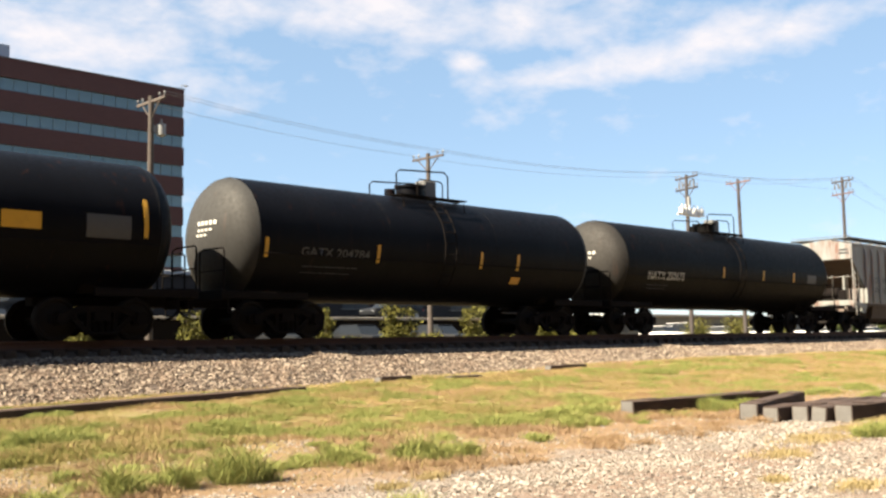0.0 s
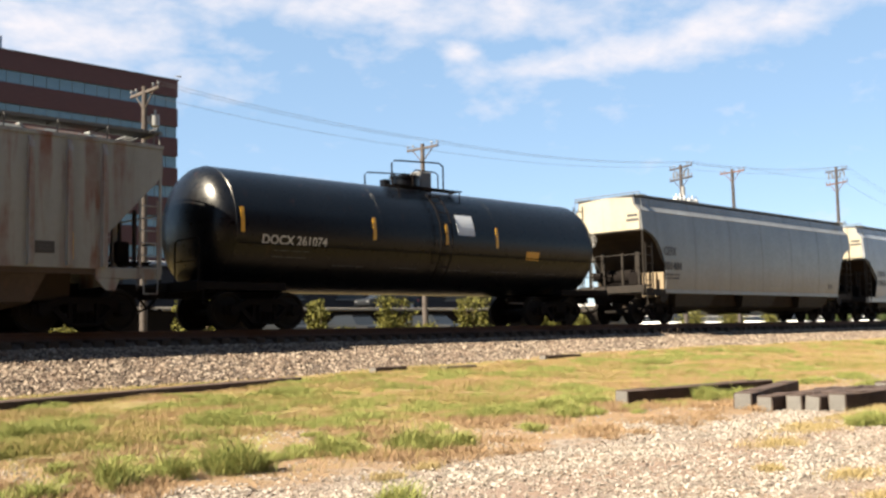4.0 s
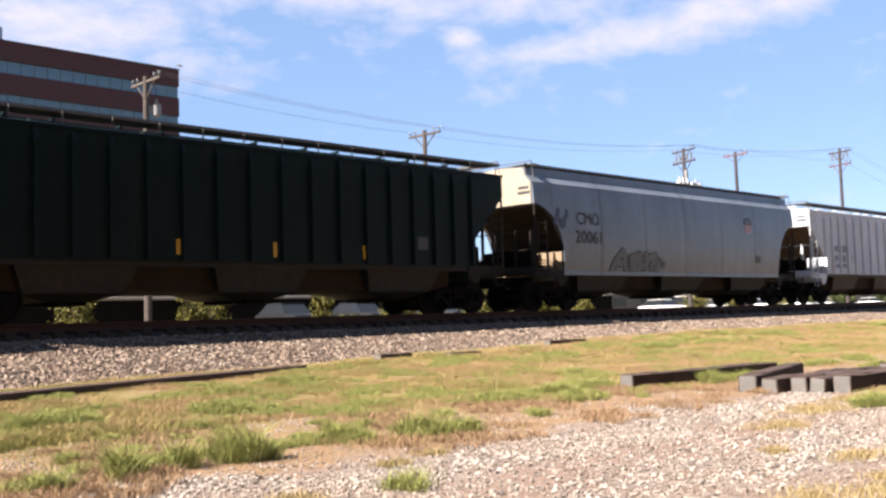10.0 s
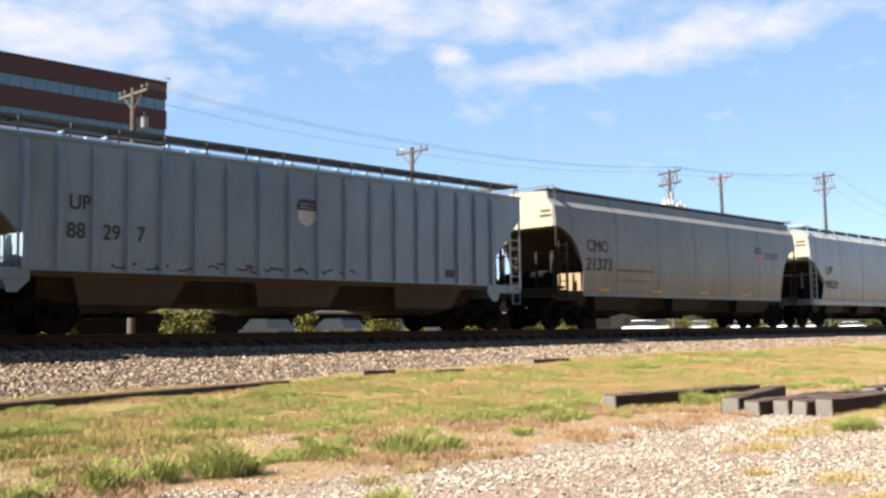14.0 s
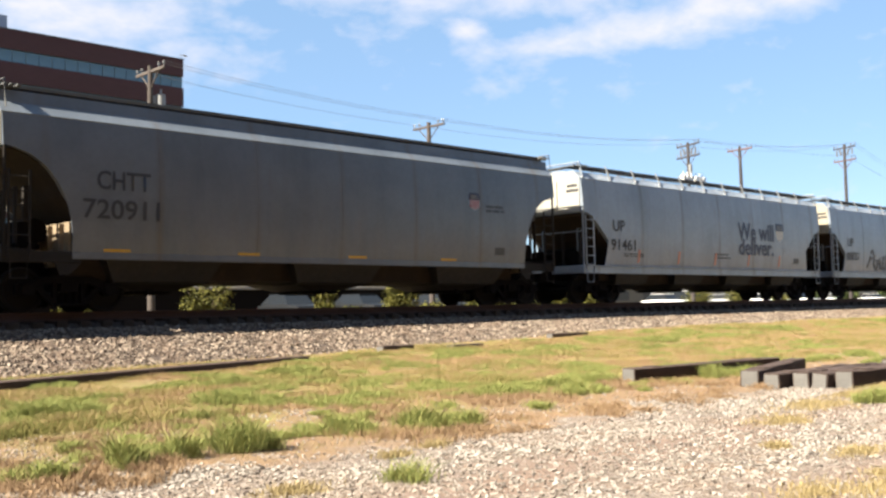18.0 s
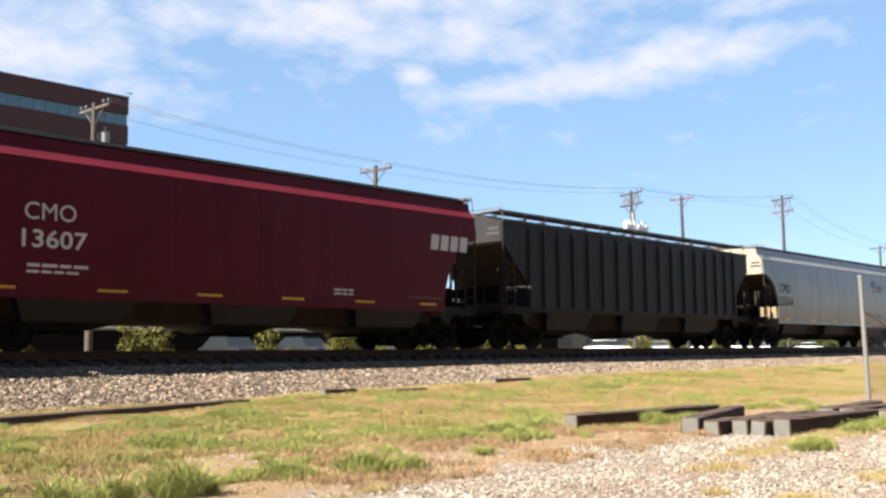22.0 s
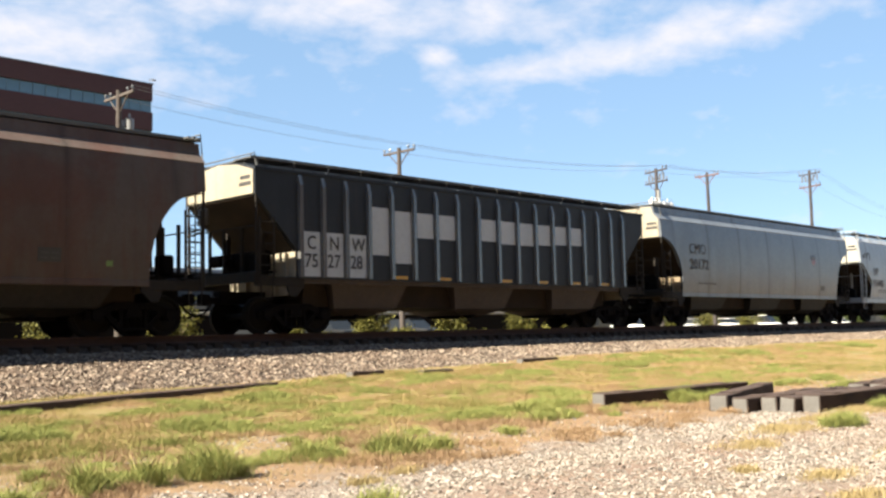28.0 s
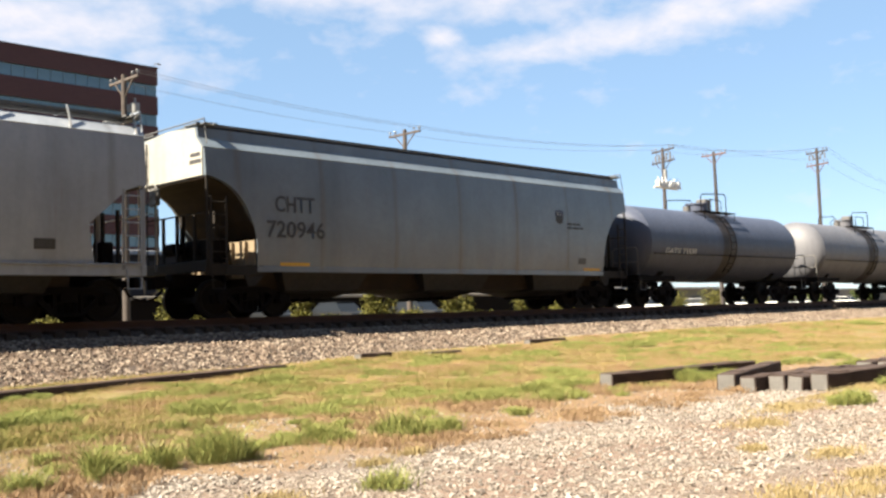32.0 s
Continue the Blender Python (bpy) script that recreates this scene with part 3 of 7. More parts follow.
def hopper_car(label, x0, length, paint, kind="curved", bays=4, eave=3.98, bottom=1.2, ribs=0, low_sill=False, bulge=0.09, roof_mat=None, trim=None,
               walk_z=4.57, posts=False, bay_mat=None, hatch="trough", rib_mat=None, end_mat=None, gear=None):
    """A covered hopper wagon. x0: its leading end at the clip's start."""
    car = thing("hopper_car", label, "freight wagon", "train of freight wagons")
    h = length / 2
    trim, bay_mat, roof_mat = trim or paint, bay_mat or paint, roof_mat or paint
    half = 1.57 - (0.05 if ribs else 0.0)

    def side(z):
        k = (z - (bottom + eave) / 2) / ((eave - bottom) / 2)
        return -(half - bulge * min(1.2, abs(k)) ** 2.2) if kind == "curved" else -half

    # the end: the wall's foot, the line of the slope sheet, and how far the side sheets are cut back
    round_end = kind != "flat"
    if low_sill:
        foot = 2.95
        slope = [(0.0, foot), (0.36, 2.93), (0.85, 2.49), (1.34, 2.05), (1.82, 1.62), (2.3, bottom)]
        cut = [(0.0, foot), (0.38, 2.91), (1.33, 2.06), (1.27, 1.6), (1.18, bottom)]
    elif round_end:
        foot = 3.32
        cut = [(1.42 * math.sin(q), foot - 1.87 * (1 - math.cos(q))) for q in (math.pi / 2 * i / 9 for i in range(10))] + [(1.421, bottom)]
        slope = cut[:7] + [(cut[6][0] + (cut[6][1] - bottom) * 0.9 * k / 3, cut[6][1] - (cut[6][1] - bottom) * k / 3) for k in (1, 2, 3)]
    else:
        foot = 3.40
        cut = slope = [(u_, foot - 1.05 * u_) for u_ in (0.0, 0.35, 0.7, 1.05, 1.32)]
    end_mat = end_mat or paint
    # end gear of smooth wagons takes the shade-darkened grime colour
    gear = gear or (SHADED_GRIMY_GREY if round_end and not posts else trim)
    stations = [(-h + u, z) for u, z in slope] + [(-h + slope[-1][0] + 0.012, bottom)]
    stations += [(x, bottom) for x in np.linspace(-h + 3.2, h - 3.2, 9)]
    stations += [(-x, z) for x, z in stations[len(slope)::-1]]
    n = 24 if kind == "curved" else 9
    rings = []
    for x, zb in stations:
        zs = [zb + (eave - zb) * i / n for i in range(n + 1)]
        near = [(x, side(z), z) for z in zs]
        far = [(x, -side(z), z) for z in zs[::-1]]
        rings.append(near + far)
    g = Geo().loft(rings, True, True, True)
    body = part("body", g, paint, car)
    if round_end:
        # the side sheets run on past the slope sheet, to a cut edge
        zz = [bottom + (foot - 0.02 - bottom) * i / 16 for i in range(17)]

        def along(line, z):
            return float(np.interp(-z, [-q[1] for q in line], [q[0] for q in line]))
        for e in (-1, 1):
            for s in (-1, 1):
                rings = []
                for z in zz:
                    b_ = along(slope, z)
                    a_ = min(along(cut, z), b_)
                    rings.append([(e * (h - a_), s * -side(z), z), (e * (h - b_ - 0.05), s * -side(z), z), (e * (h - b_ - 0.05), s * (-side(z) - 0.03), z), (e * (h - a_), s * (-side(z) - 0.03), z)])
                part("end_side_sheet", Geo().loft(rings, True, True, True), paint, car)
    for e in (-1, 1):
        low_line = [(e * (h - u_ - 0.02), z - 0.02) for u_, z in slope]
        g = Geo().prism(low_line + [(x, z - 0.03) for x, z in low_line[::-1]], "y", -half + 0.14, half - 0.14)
        part("slope_sheet", g, SHADED_SLOPE_GRIME if gear is SHADED_GRIMY_GREY or round_end else SLOPE_BROWN, car, "grimy slope sheet under the end wall")
        # end wall up to the arch of the roof; cream and off-white end_mat paint in sunlight
        up = 0.13 if not posts else -0.12
        ye = -side(eave) - 0.05
        arch = [(-ye, foot + 0.01), (-ye, eave)] + ([(-1.20, eave + 0.24), (-1.15, eave + 0.36 + up), (0, eave + 0.44 + up), (1.15, eave + 0.36 + up), (1.20, eave + 0.24)] if round_end else [(-0.8, eave + 0.20), (0, eave + 0.28), (0.8, eave + 0.20)]) + [(ye, eave), (ye, foot + 0.01)]
        g = Geo().prism(arch, "x", e * (h + 0.004), e * (h + 0.030))
        wall_end = part("end_wall", g, end_mat, car, "plain end wall above the slope sheet")
        for y_ in (-0.5, 0.5) if posts else ():
            part("end_stiffener", shared(("end_stiffener", round(foot, 2), round(eave, 2), end_mat.name), lambda: Geo().box((0, 0, (foot + eave) / 2 + 0.05), (0.05, 0.06, eave - foot - 0.1), None, 0.008), end_mat), end_mat, wall_end, "", pose(e * (h + 0.05), y_, 0))
    if kind == "curved":
        # welded seams between the side sheets
        for i in range(1, 6):
            x = -h + 2.1 + (length - 4.2) * (i - 0.5) / 5
            zz = [bottom + 0.06 + (eave - bottom - 0.1) * j / 24 for j in range(25)]
            g = Geo().loft([[(x - 0.010, side(z) + 0.004, z), (x - 0.007, side(z) - 0.004, z), (x + 0.007, side(z) - 0.004, z), (x + 0.010, side(z) + 0.004, z)] for z in zz], True, True, False)
            part("side_seam", g, paint, car)
    # roof: lit shoulder, then a shallow arch
    ye = -side(eave)
    up = 0.13 if not posts else -0.12
    prof = [(-ye, eave), (-ye - 0.012, eave + 0.015), (-ye + 0.02, eave + 0.05), (-1.26, eave + 0.26), (-1.22, eave + 0.38 + up), (0, eave + 0.46 + up)]
    if kind == "flat":
        prof = [(-ye, eave), (-ye - 0.03, eave), (-ye - 0.03, eave + 0.07), (-ye + 0.04, eave + 0.075), (-0.8, eave + 0.24), (0, eave + 0.31)]
    prof = prof + [(-y, z) for y, z in prof[-2::-1]]
    g = Geo().loft([[(x, y, z) for y, z in prof] for x in (-h - 0.02, h + 0.02)], True, True, False)
    part("roof", g, roof_mat, car)
    zr = prof[5][1]
    wo = 1.42 if kind == "flat" else 1.24
    # roof walks on brackets, cross walks at the ends
    for s in (-1, 1):
        g = Geo()
        g.prism([(s * 0.70, walk_z - 0.02), (s * (wo - 0.03), walk_z - 0.02), (s * (wo - 0.03), walk_z - 0.04), (s * wo, walk_z - 0.04), (s * wo, walk_z + 0.035), (s * (wo - 0.03), walk_z + 0.035), (s * (wo - 0.03), walk_z + 0.015), (s * 0.70, walk_z + 0.015)], "x", -h - 0.05, h + 0.05)
        rw = part("roof_walk", g, GRATING, car, "dark steel grating walk")
        step = 1.45 if posts else 1.1
        cnt = int(length / step)
        for i in range(cnt + 1):
            x = -h + 0.15 + (length - 0.3) * i / cnt
            key = ("walk_bracket", kind == "flat", round(ye, 2), posts, round(walk_z, 2), round(eave, 2), s)

            def bracket():
                b = Geo()
                if posts or kind == "flat":
                    b.tube([(0, s * (ye - 0.02 if posts else ye - 0.12), eave + 0.06), (0, s * (wo + 0.02), walk_z + (0.10 if posts else 0.0)), ], 0.026 if posts else 0.018, 5)
                b.box((0, s * (wo - 0.28), walk_z - 0.03), (0.05, 0.56, 0.03))
                return b
            part("bracket", shared(key, bracket, STEEL_GALV if posts else GRATING), GRATING, rw, "", pose(x, 0, 0))
    for e in (-1, 1):
        g = Geo()
        for k in range(3):
            g.box((e * (h - 0.1 - 0.13 * k), 0, walk_z), (0.09, 2.9, 0.035))
        part("end_walk", g, GRATING, car)
        g = Geo().tube([(e * (h - 0.06), -1.5, eave + 0.1), (e * (h - 0.06), -1.42, walk_z + 0.1), (e * (h - 0.06), 1.42, walk_z + 0.1), (e * (h - 0.06), 1.5, eave + 0.1)], 0.028 if posts else 0.018, 6)
        part("end_hand_bar", g, trim if posts else GRATING, car)
    # hatches along the ridge
    if hatch == "round":
        for i in range(8):
            x = -h + 1.2 + (length - 2.4) * i / 7
            part("hatch", shared(("hatch", round(zr, 2)), lambda: Geo().disc((0, 0, zr + 0.06), "z", 0.4, 0.14, 20).box((0, 0, zr + 0.15), (0.7, 0.06, 0.04)), roof_mat), roof_mat, car, "", pose(x, 0, 0))
    else:
        cnt = 6
        for i in range(cnt):
            w = (length - 1.2) / cnt
            x = -h + 0.6 + w * (i + 0.5)
            key = ("hatch_cover", round(zr, 2), round(w, 2), paint.name)

            def cover():
                b = Geo().prism([(-0.34, zr - 0.02), (-0.30, zr + 0.09), (0, zr + 0.13), (0.30, zr + 0.09), (0.34, zr - 0.02)], "x", -w / 2 + 0.04, w / 2 - 0.04)
                for q in (-0.3, 0.3):
                    b.box((q * w, 0, zr + 0.12), (0.06, 0.72, 0.05))
                return b
            part("hatch_cover", shared(key, cover, roof_mat), roof_mat, car, "", pose(x, 0, 0))
    # hopper bays
    inner = h - (1.05 if round_end else 1.4) - 0.15
    w = 2 * inner / bays
    for i in range(bays):
        x = -inner + w * (i + 0.5)
        key = ("hopper_bay", round(w, 2), round(bottom, 2), bay_mat.name, kind)

        def bay():
            b = Geo()
            t0, b0 = w * 0.295, w * 0.24
            rr = []
            for hw, yy, z in ((t0, half - bulge - 0.06, bottom + 0.01), (t0 - 0.02, half - bulge - 0.10, bottom - 0.12), (b0, half - bulge - 0.30, 0.62), (b0 - 0.05, 1.0, 0.58), (0.5, 0.8, 0.44)):
                rr.append([(-hw, -yy, z), (hw, -yy, z), (hw, yy, z), (-hw, yy, z)])
            b.loft(rr)
            return b
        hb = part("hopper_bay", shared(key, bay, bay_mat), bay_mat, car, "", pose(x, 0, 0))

        def gate():
            b = Geo()
            b.box((0, 0, 0.41), (0.9, 1.4, 0.10), bevel=0.02)
            b.tube([(-0.2, -0.95, 0.41), (-0.2, 0.95, 0.41)], 0.03, 6)
            b.disc((-0.2, -0.96, 0.41), "y", 0.07, 0.06, 8)
            return b
        part("outlet_gate", shared("outlet_gate", gate, STEEL_DARK), STEEL_DARK, hb)
    # sills
    zs = 0.98 if low_sill else bottom
    for s in (-1, 1):
        g = Geo()
        if low_sill:
            g.box((0, s * (half - 0.06), bottom - 0.12), (length, 0.07, 0.24), bevel=0.012)
            g.box((0, s * (half - 0.02), bottom + 0.005), (length - 0.3, 0.09, 0.035), bevel=0.01)
        else:
            ln = length - 2 * cut[-1][0]
            g.box((0, s * (half - bulge - 0.01), bottom - 0.05), (ln, 0.06, 0.14), bevel=0.012)
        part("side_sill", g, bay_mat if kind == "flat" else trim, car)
        if not low_sill:
            for e in (-1, 1):
                ln = cut[-1][0] + 0.2
                g = Geo()
                g.box((e * (h - ln / 2), s * 1.45, bottom - 0.08), (ln, 0.07, 0.24), bevel=0.012)
                g.prism([(e * (h - ln), bottom - 0.2), (e * (h - ln + 0.25), bottom - 0.45), (e * (h - ln + 0.45), bottom - 0.45), (e * (h - ln + 0.55), bottom - 0.2)], "y", s * 1.42, s * 1.47)
                part("sill_step", g, gear, car)
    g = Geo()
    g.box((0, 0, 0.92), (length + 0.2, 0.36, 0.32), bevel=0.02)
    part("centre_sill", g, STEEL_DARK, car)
    # dark hood that paints the shade seen in the gaps between bays
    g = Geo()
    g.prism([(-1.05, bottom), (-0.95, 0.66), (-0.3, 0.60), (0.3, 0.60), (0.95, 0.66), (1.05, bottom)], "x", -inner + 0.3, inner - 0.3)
    part("shade_hood", g, SHADED_SLOPE_GRIME, car, "inner slope sheets between the hoppers, coloured dark as shade")
    # outside posts
    if ribs:
        def rib():
            b = Geo()
            b.loft([[(-0.055, -half - 0.09, z), (0.055, -half - 0.09, z), (0.075, -half + 0.01, z), (-0.075, -half + 0.01, z)] for z in (bottom + 0.04, eave - 0.28)]
                   + [[(-0.045, -half - 0.012, eave - 0.03), (0.045, -half - 0.012, eave - 0.03), (0.06, -half + 0.01, eave - 0.03), (-0.06, -half + 0.01, eave - 0.03)]])
            return b
        me = shared(("side_post", round(bottom, 2), round(eave, 2), (rib_mat or paint).name), rib, rib_mat or paint)
        for i in range(ribs):
            x = -h + post_places(length, ribs)[i]
            part("side_post", me, paint, car, "", pose(x, 0, 0))
            part("side_post", me, paint, car, "", pose(x, 0, 0, 0, 0, 180))
    for e in (-1, 1):
        if low_sill:
            end_gear(car, e * h, e, bottom - 0.12, walk_z + 0.02, gear, foot, bottom - 0.1)
            truck(car, e * (h - 1.55))
            continue
        # upright web over the truck, stiffened
        wx, wz, wy = (1.40, 1.86, half - 0.14) if round_end else (1.27, 2.04, half - 0.08)
        g = Geo().box((e * (h - wx), 0, (wz + 0.95) / 2), (0.03, 2 * wy, wz - 0.95))
        web = part("bolster_web", g, WEB_TAN if round_end else end_mat, car, "stiffened upright plate over the truck")
        for k in range(5):
            part("stiffener", shared(("stiffener", round_end, end_mat.name), lambda: Geo().box((0, 0, (wz + 0.95) / 2), (0.1, 0.05, wz - 1.0)), WEB_TAN if round_end else end_mat), end_mat, web, "", pose(e * (h - wx + 0.06), -wy + 2 * wy * (k + 0.5) / 5, 0))
        end_gear(car, e * h, e, zs if not low_sill else bottom - 0.12, walk_z + 0.02, gear, foot, bottom - 0.1)
        truck(car, e * (h - 1.55))
    CARS.append((car, x0 + h))
    return car, side, -h


def tank_car(label, x0, length, paint, band=None, seam=True, radius=1.55, zc=2.48, rail_kind=0, head_mat=None):
    """A tank wagon; x0: the seam of its leading head at the clip's start, length: from seam to seam."""
    car = thing("tank_car", label, "freight wagon", "train of freight wagons")
    h = length / 2
    n, hd = 48, 0.72
    st = []
    for i in range(7):
        a = math.pi / 2 * i / 6
        st.append((-h - hd * math.cos(a), max(0.02, radius * math.sin(a))))
    ring_at = lambda x, r: [(x, r * math.cos(2 * math.pi * k / n), zc + r * math.sin(2 * math.pi * k / n)) for k in range(n)]
    g = Geo().loft([ring_at(x, radius) for x in np.linspace(-h, h, 9)], False, True, True)
    part("tank_shell", g, paint, car)
    for e in (-1, 1):
        g = Geo().loft([ring_at(-e * x, r) for x, r in st], True, True, True)
        part("tank_head", g, head_mat or paint, car, "dusty rounded tank head" if head_mat else "")
    for x in (-h, -h / 3, h / 3, h):
        g = Geo()
        ring = [[(x + dx, (radius + dr) * math.cos(2 * math.pi * k / n), zc + (radius + dr) * math.sin(2 * math.pi * k / n)) for k in range(n)] for dx, dr in ((-0.03, -0.01), (-0.02, 0.003), (0.02, 0.003), (0.03, -0.01))]
        g.loft(ring, False, True, True)
        part("weld_seam", g, paint, car)
    if band:
        g = Geo()
        ring = [[(x, (radius + 0.012) * math.cos(2 * math.pi * k / n), zc + (radius + 0.012) * math.sin(2 * math.pi * k / n)) for k in range(n)] for x in (-0.55, 0.55)]
        g.loft(ring, False, True, True)
        part("stained_band", g, band, car, "dark spill-stained band round the middle")
    # manway, valves and the railed platform at the middle
    top = zc + radius
    g = Geo()
    g.disc((0, 0, top + 0.14), "z", 0.42, 0.36, 24)
    g.disc((0, 0, top + 0.35), "z", 0.47, 0.06, 24)
    for k in range(8):
        a = 2 * math.pi * k / 8
        g.disc((0.43 * math.cos(a), 0.43 * math.sin(a), top + 0.38), "z", 0.03, 0.1, 8)
    part("manway", g, paint, car)
    g = Geo()
    g.disc((-0.75, 0.05, top + 0.1), "z", 0.16, 0.26, 14)
    part("valve", g, STEEL_GREY if rail_kind else paint, car)
    g = Geo().box((0.72, 0.1, top + 0.3), (0.5, 0.45, 0.62), bevel=0.04)
    part("valve_box", g, STEEL_GREY, car)
    for s in (-1, 1):
        g = Geo()
        for yy in (0.62, 0.74, 0.86, 0.98):
            g.box((0, s * yy, top - 0.06), (2.7, 0.07, 0.03))
        for x in (-1.2, 0, 1.2):
            g.tube([(x, s * 0.6, top - 0.1), (x, s * 1.02, top - 0.08), (x, s * 1.05, zc + radius * 0.73)], 0.022, 5)
        part("platform", g, STEEL_DARK, car)
        g = Geo()
        zr = top + 0.66
        xa, xb = (-1.45, 0.55) if s < 0 else (-0.7, 1.35)
        g.tube([(xa, s * 1.02, top - 0.05), (xa, s * 1.02, zr - 0.16), (xa + 0.12, s * 1.02, zr - 0.06), (xb - 0.16, s * 1.02, zr + 0.04), (xb, s * 1.02, zr - 0.06), (xb, s * 1.02, top - 0.05)], 0.024, 6)
        g.tube([(xa + 1.0, s * 0.8, top), (xa + 1.0, s * 0.8, zr - 0.28), (xa + 1.1, s * 0.8, zr - 0.2), (xb - 0.1, s * 0.8, zr - 0.2), (xb, s * 0.8, zr - 0.28), (xb, s * 0.8, top)], 0.02, 6)
        part("guard_rail", g, STEEL_DARK, car)
        # side ladder
        g = Geo()
        for dx in (-0.22, 0.22):
            pts = [(dx, s * (radius + 0.14) * math.cos(a), zc + (radius + 0.10) * math.sin(a)) for a in (radians(q) for q in range(-45, 60, 12))]
            g.tube(pts, 0.02, 5)
        for q in range(-40, 60, 11):
            a = radians(q)
            g.tube([(-0.22, s * (radius + 0.14) * math.cos(a), zc + (radius + 0.10) * math.sin(a)), (0.22, s * (radius + 0.14) * math.cos(a), zc + (radius + 0.10) * math.sin(a))], 0.016, 5)
        part("side_ladder", g, STEEL_DARK, car)
        g = Geo()
        g.tube([(-h, s * (radius + 0.07), zc - 0.45), (h, s * (radius + 0.07), zc - 0.45)], 0.016, 5)
        for x in np.linspace(-h + 0.2, h - 0.2, 9):
            g.tube([(x, s * (radius + 0.07), zc - 0.45), (x, s * (radius - 0.06), zc - 0.45)], 0.014, 5)
        part("grab_rail", g, STEEL_DARK, car)
    # end sills, saddles, platforms and railings
    for e in (-1, 1):
        u = e * (h + 0.95)
        g = Geo()
        g.box((e * (h - 0.6), 0, 0.93), (3.3, 0.4, 0.34), bevel=0.02)
        g.prism([(-1.15, 1.5), (-0.7, 1.02), (0.7, 1.02), (1.15, 1.5), (0.6, 1.2), (-0.6, 1.2)], "x", e * (h - 1.3) - 0.2, e * (h - 1.3) + 0.2)
        part("saddle", g, STEEL_DARK, car)
        g = Geo()
        g.box((u, 0, 1.02), (0.12, 2.9, 0.24), bevel=0.02)
        for k in range(5):
            g.box((u - e * (0.15 + 0.13 * k), 0, 1.12), (0.07, 2.8, 0.03))
        for s in (-1, 1):
            g.box((u - e * 1.2, s * 1.42, 1.02), (2.4, 0.07, 0.18), bevel=0.01)
        part("end_platform", g, STEEL_DARK, car)
        for s in (-1, 1):
            g = Geo()
            g.tube([(u, s * 0.35, 1.1), (u, s * 0.35, 2.05), (u, s * 0.5, 2.12), (u, s * 1.35, 2.12), (u, s * 1.42, 2.05), (u, s * 1.42, 1.1)], 0.022, 6)
            g.tube([(u, s * 0.35, 1.6), (u, s * 1.42, 1.6)], 0.018, 5)
            g.tube([(u - e * 0.1, s * 1.44, 1.05), (u - e * 0.1, s * 1.44, 0.6), (u - e * 0.45, s * 1.44, 0.6), (u - e * 0.45, s * 1.44, 1.05)], 0.02, 5)
            part("end_rail", g, STEEL_GREY if rail_kind else STEEL_DARK, car)
        part("coupler", shared("coupler", coupler_mesh, STEEL_DARK), STEEL_DARK, car, "", pose(u, 0, 0, 0, 0, 0 if e < 0 else 180))
        truck(car, e * (h - 1.1))
    CARS.append((car, x0 + h))

    def side(z):
        k = max(-0.98, min(0.98, (z - zc) / radius))
        return -radius * math.sqrt(1 - k * k)
    return car, side, -h

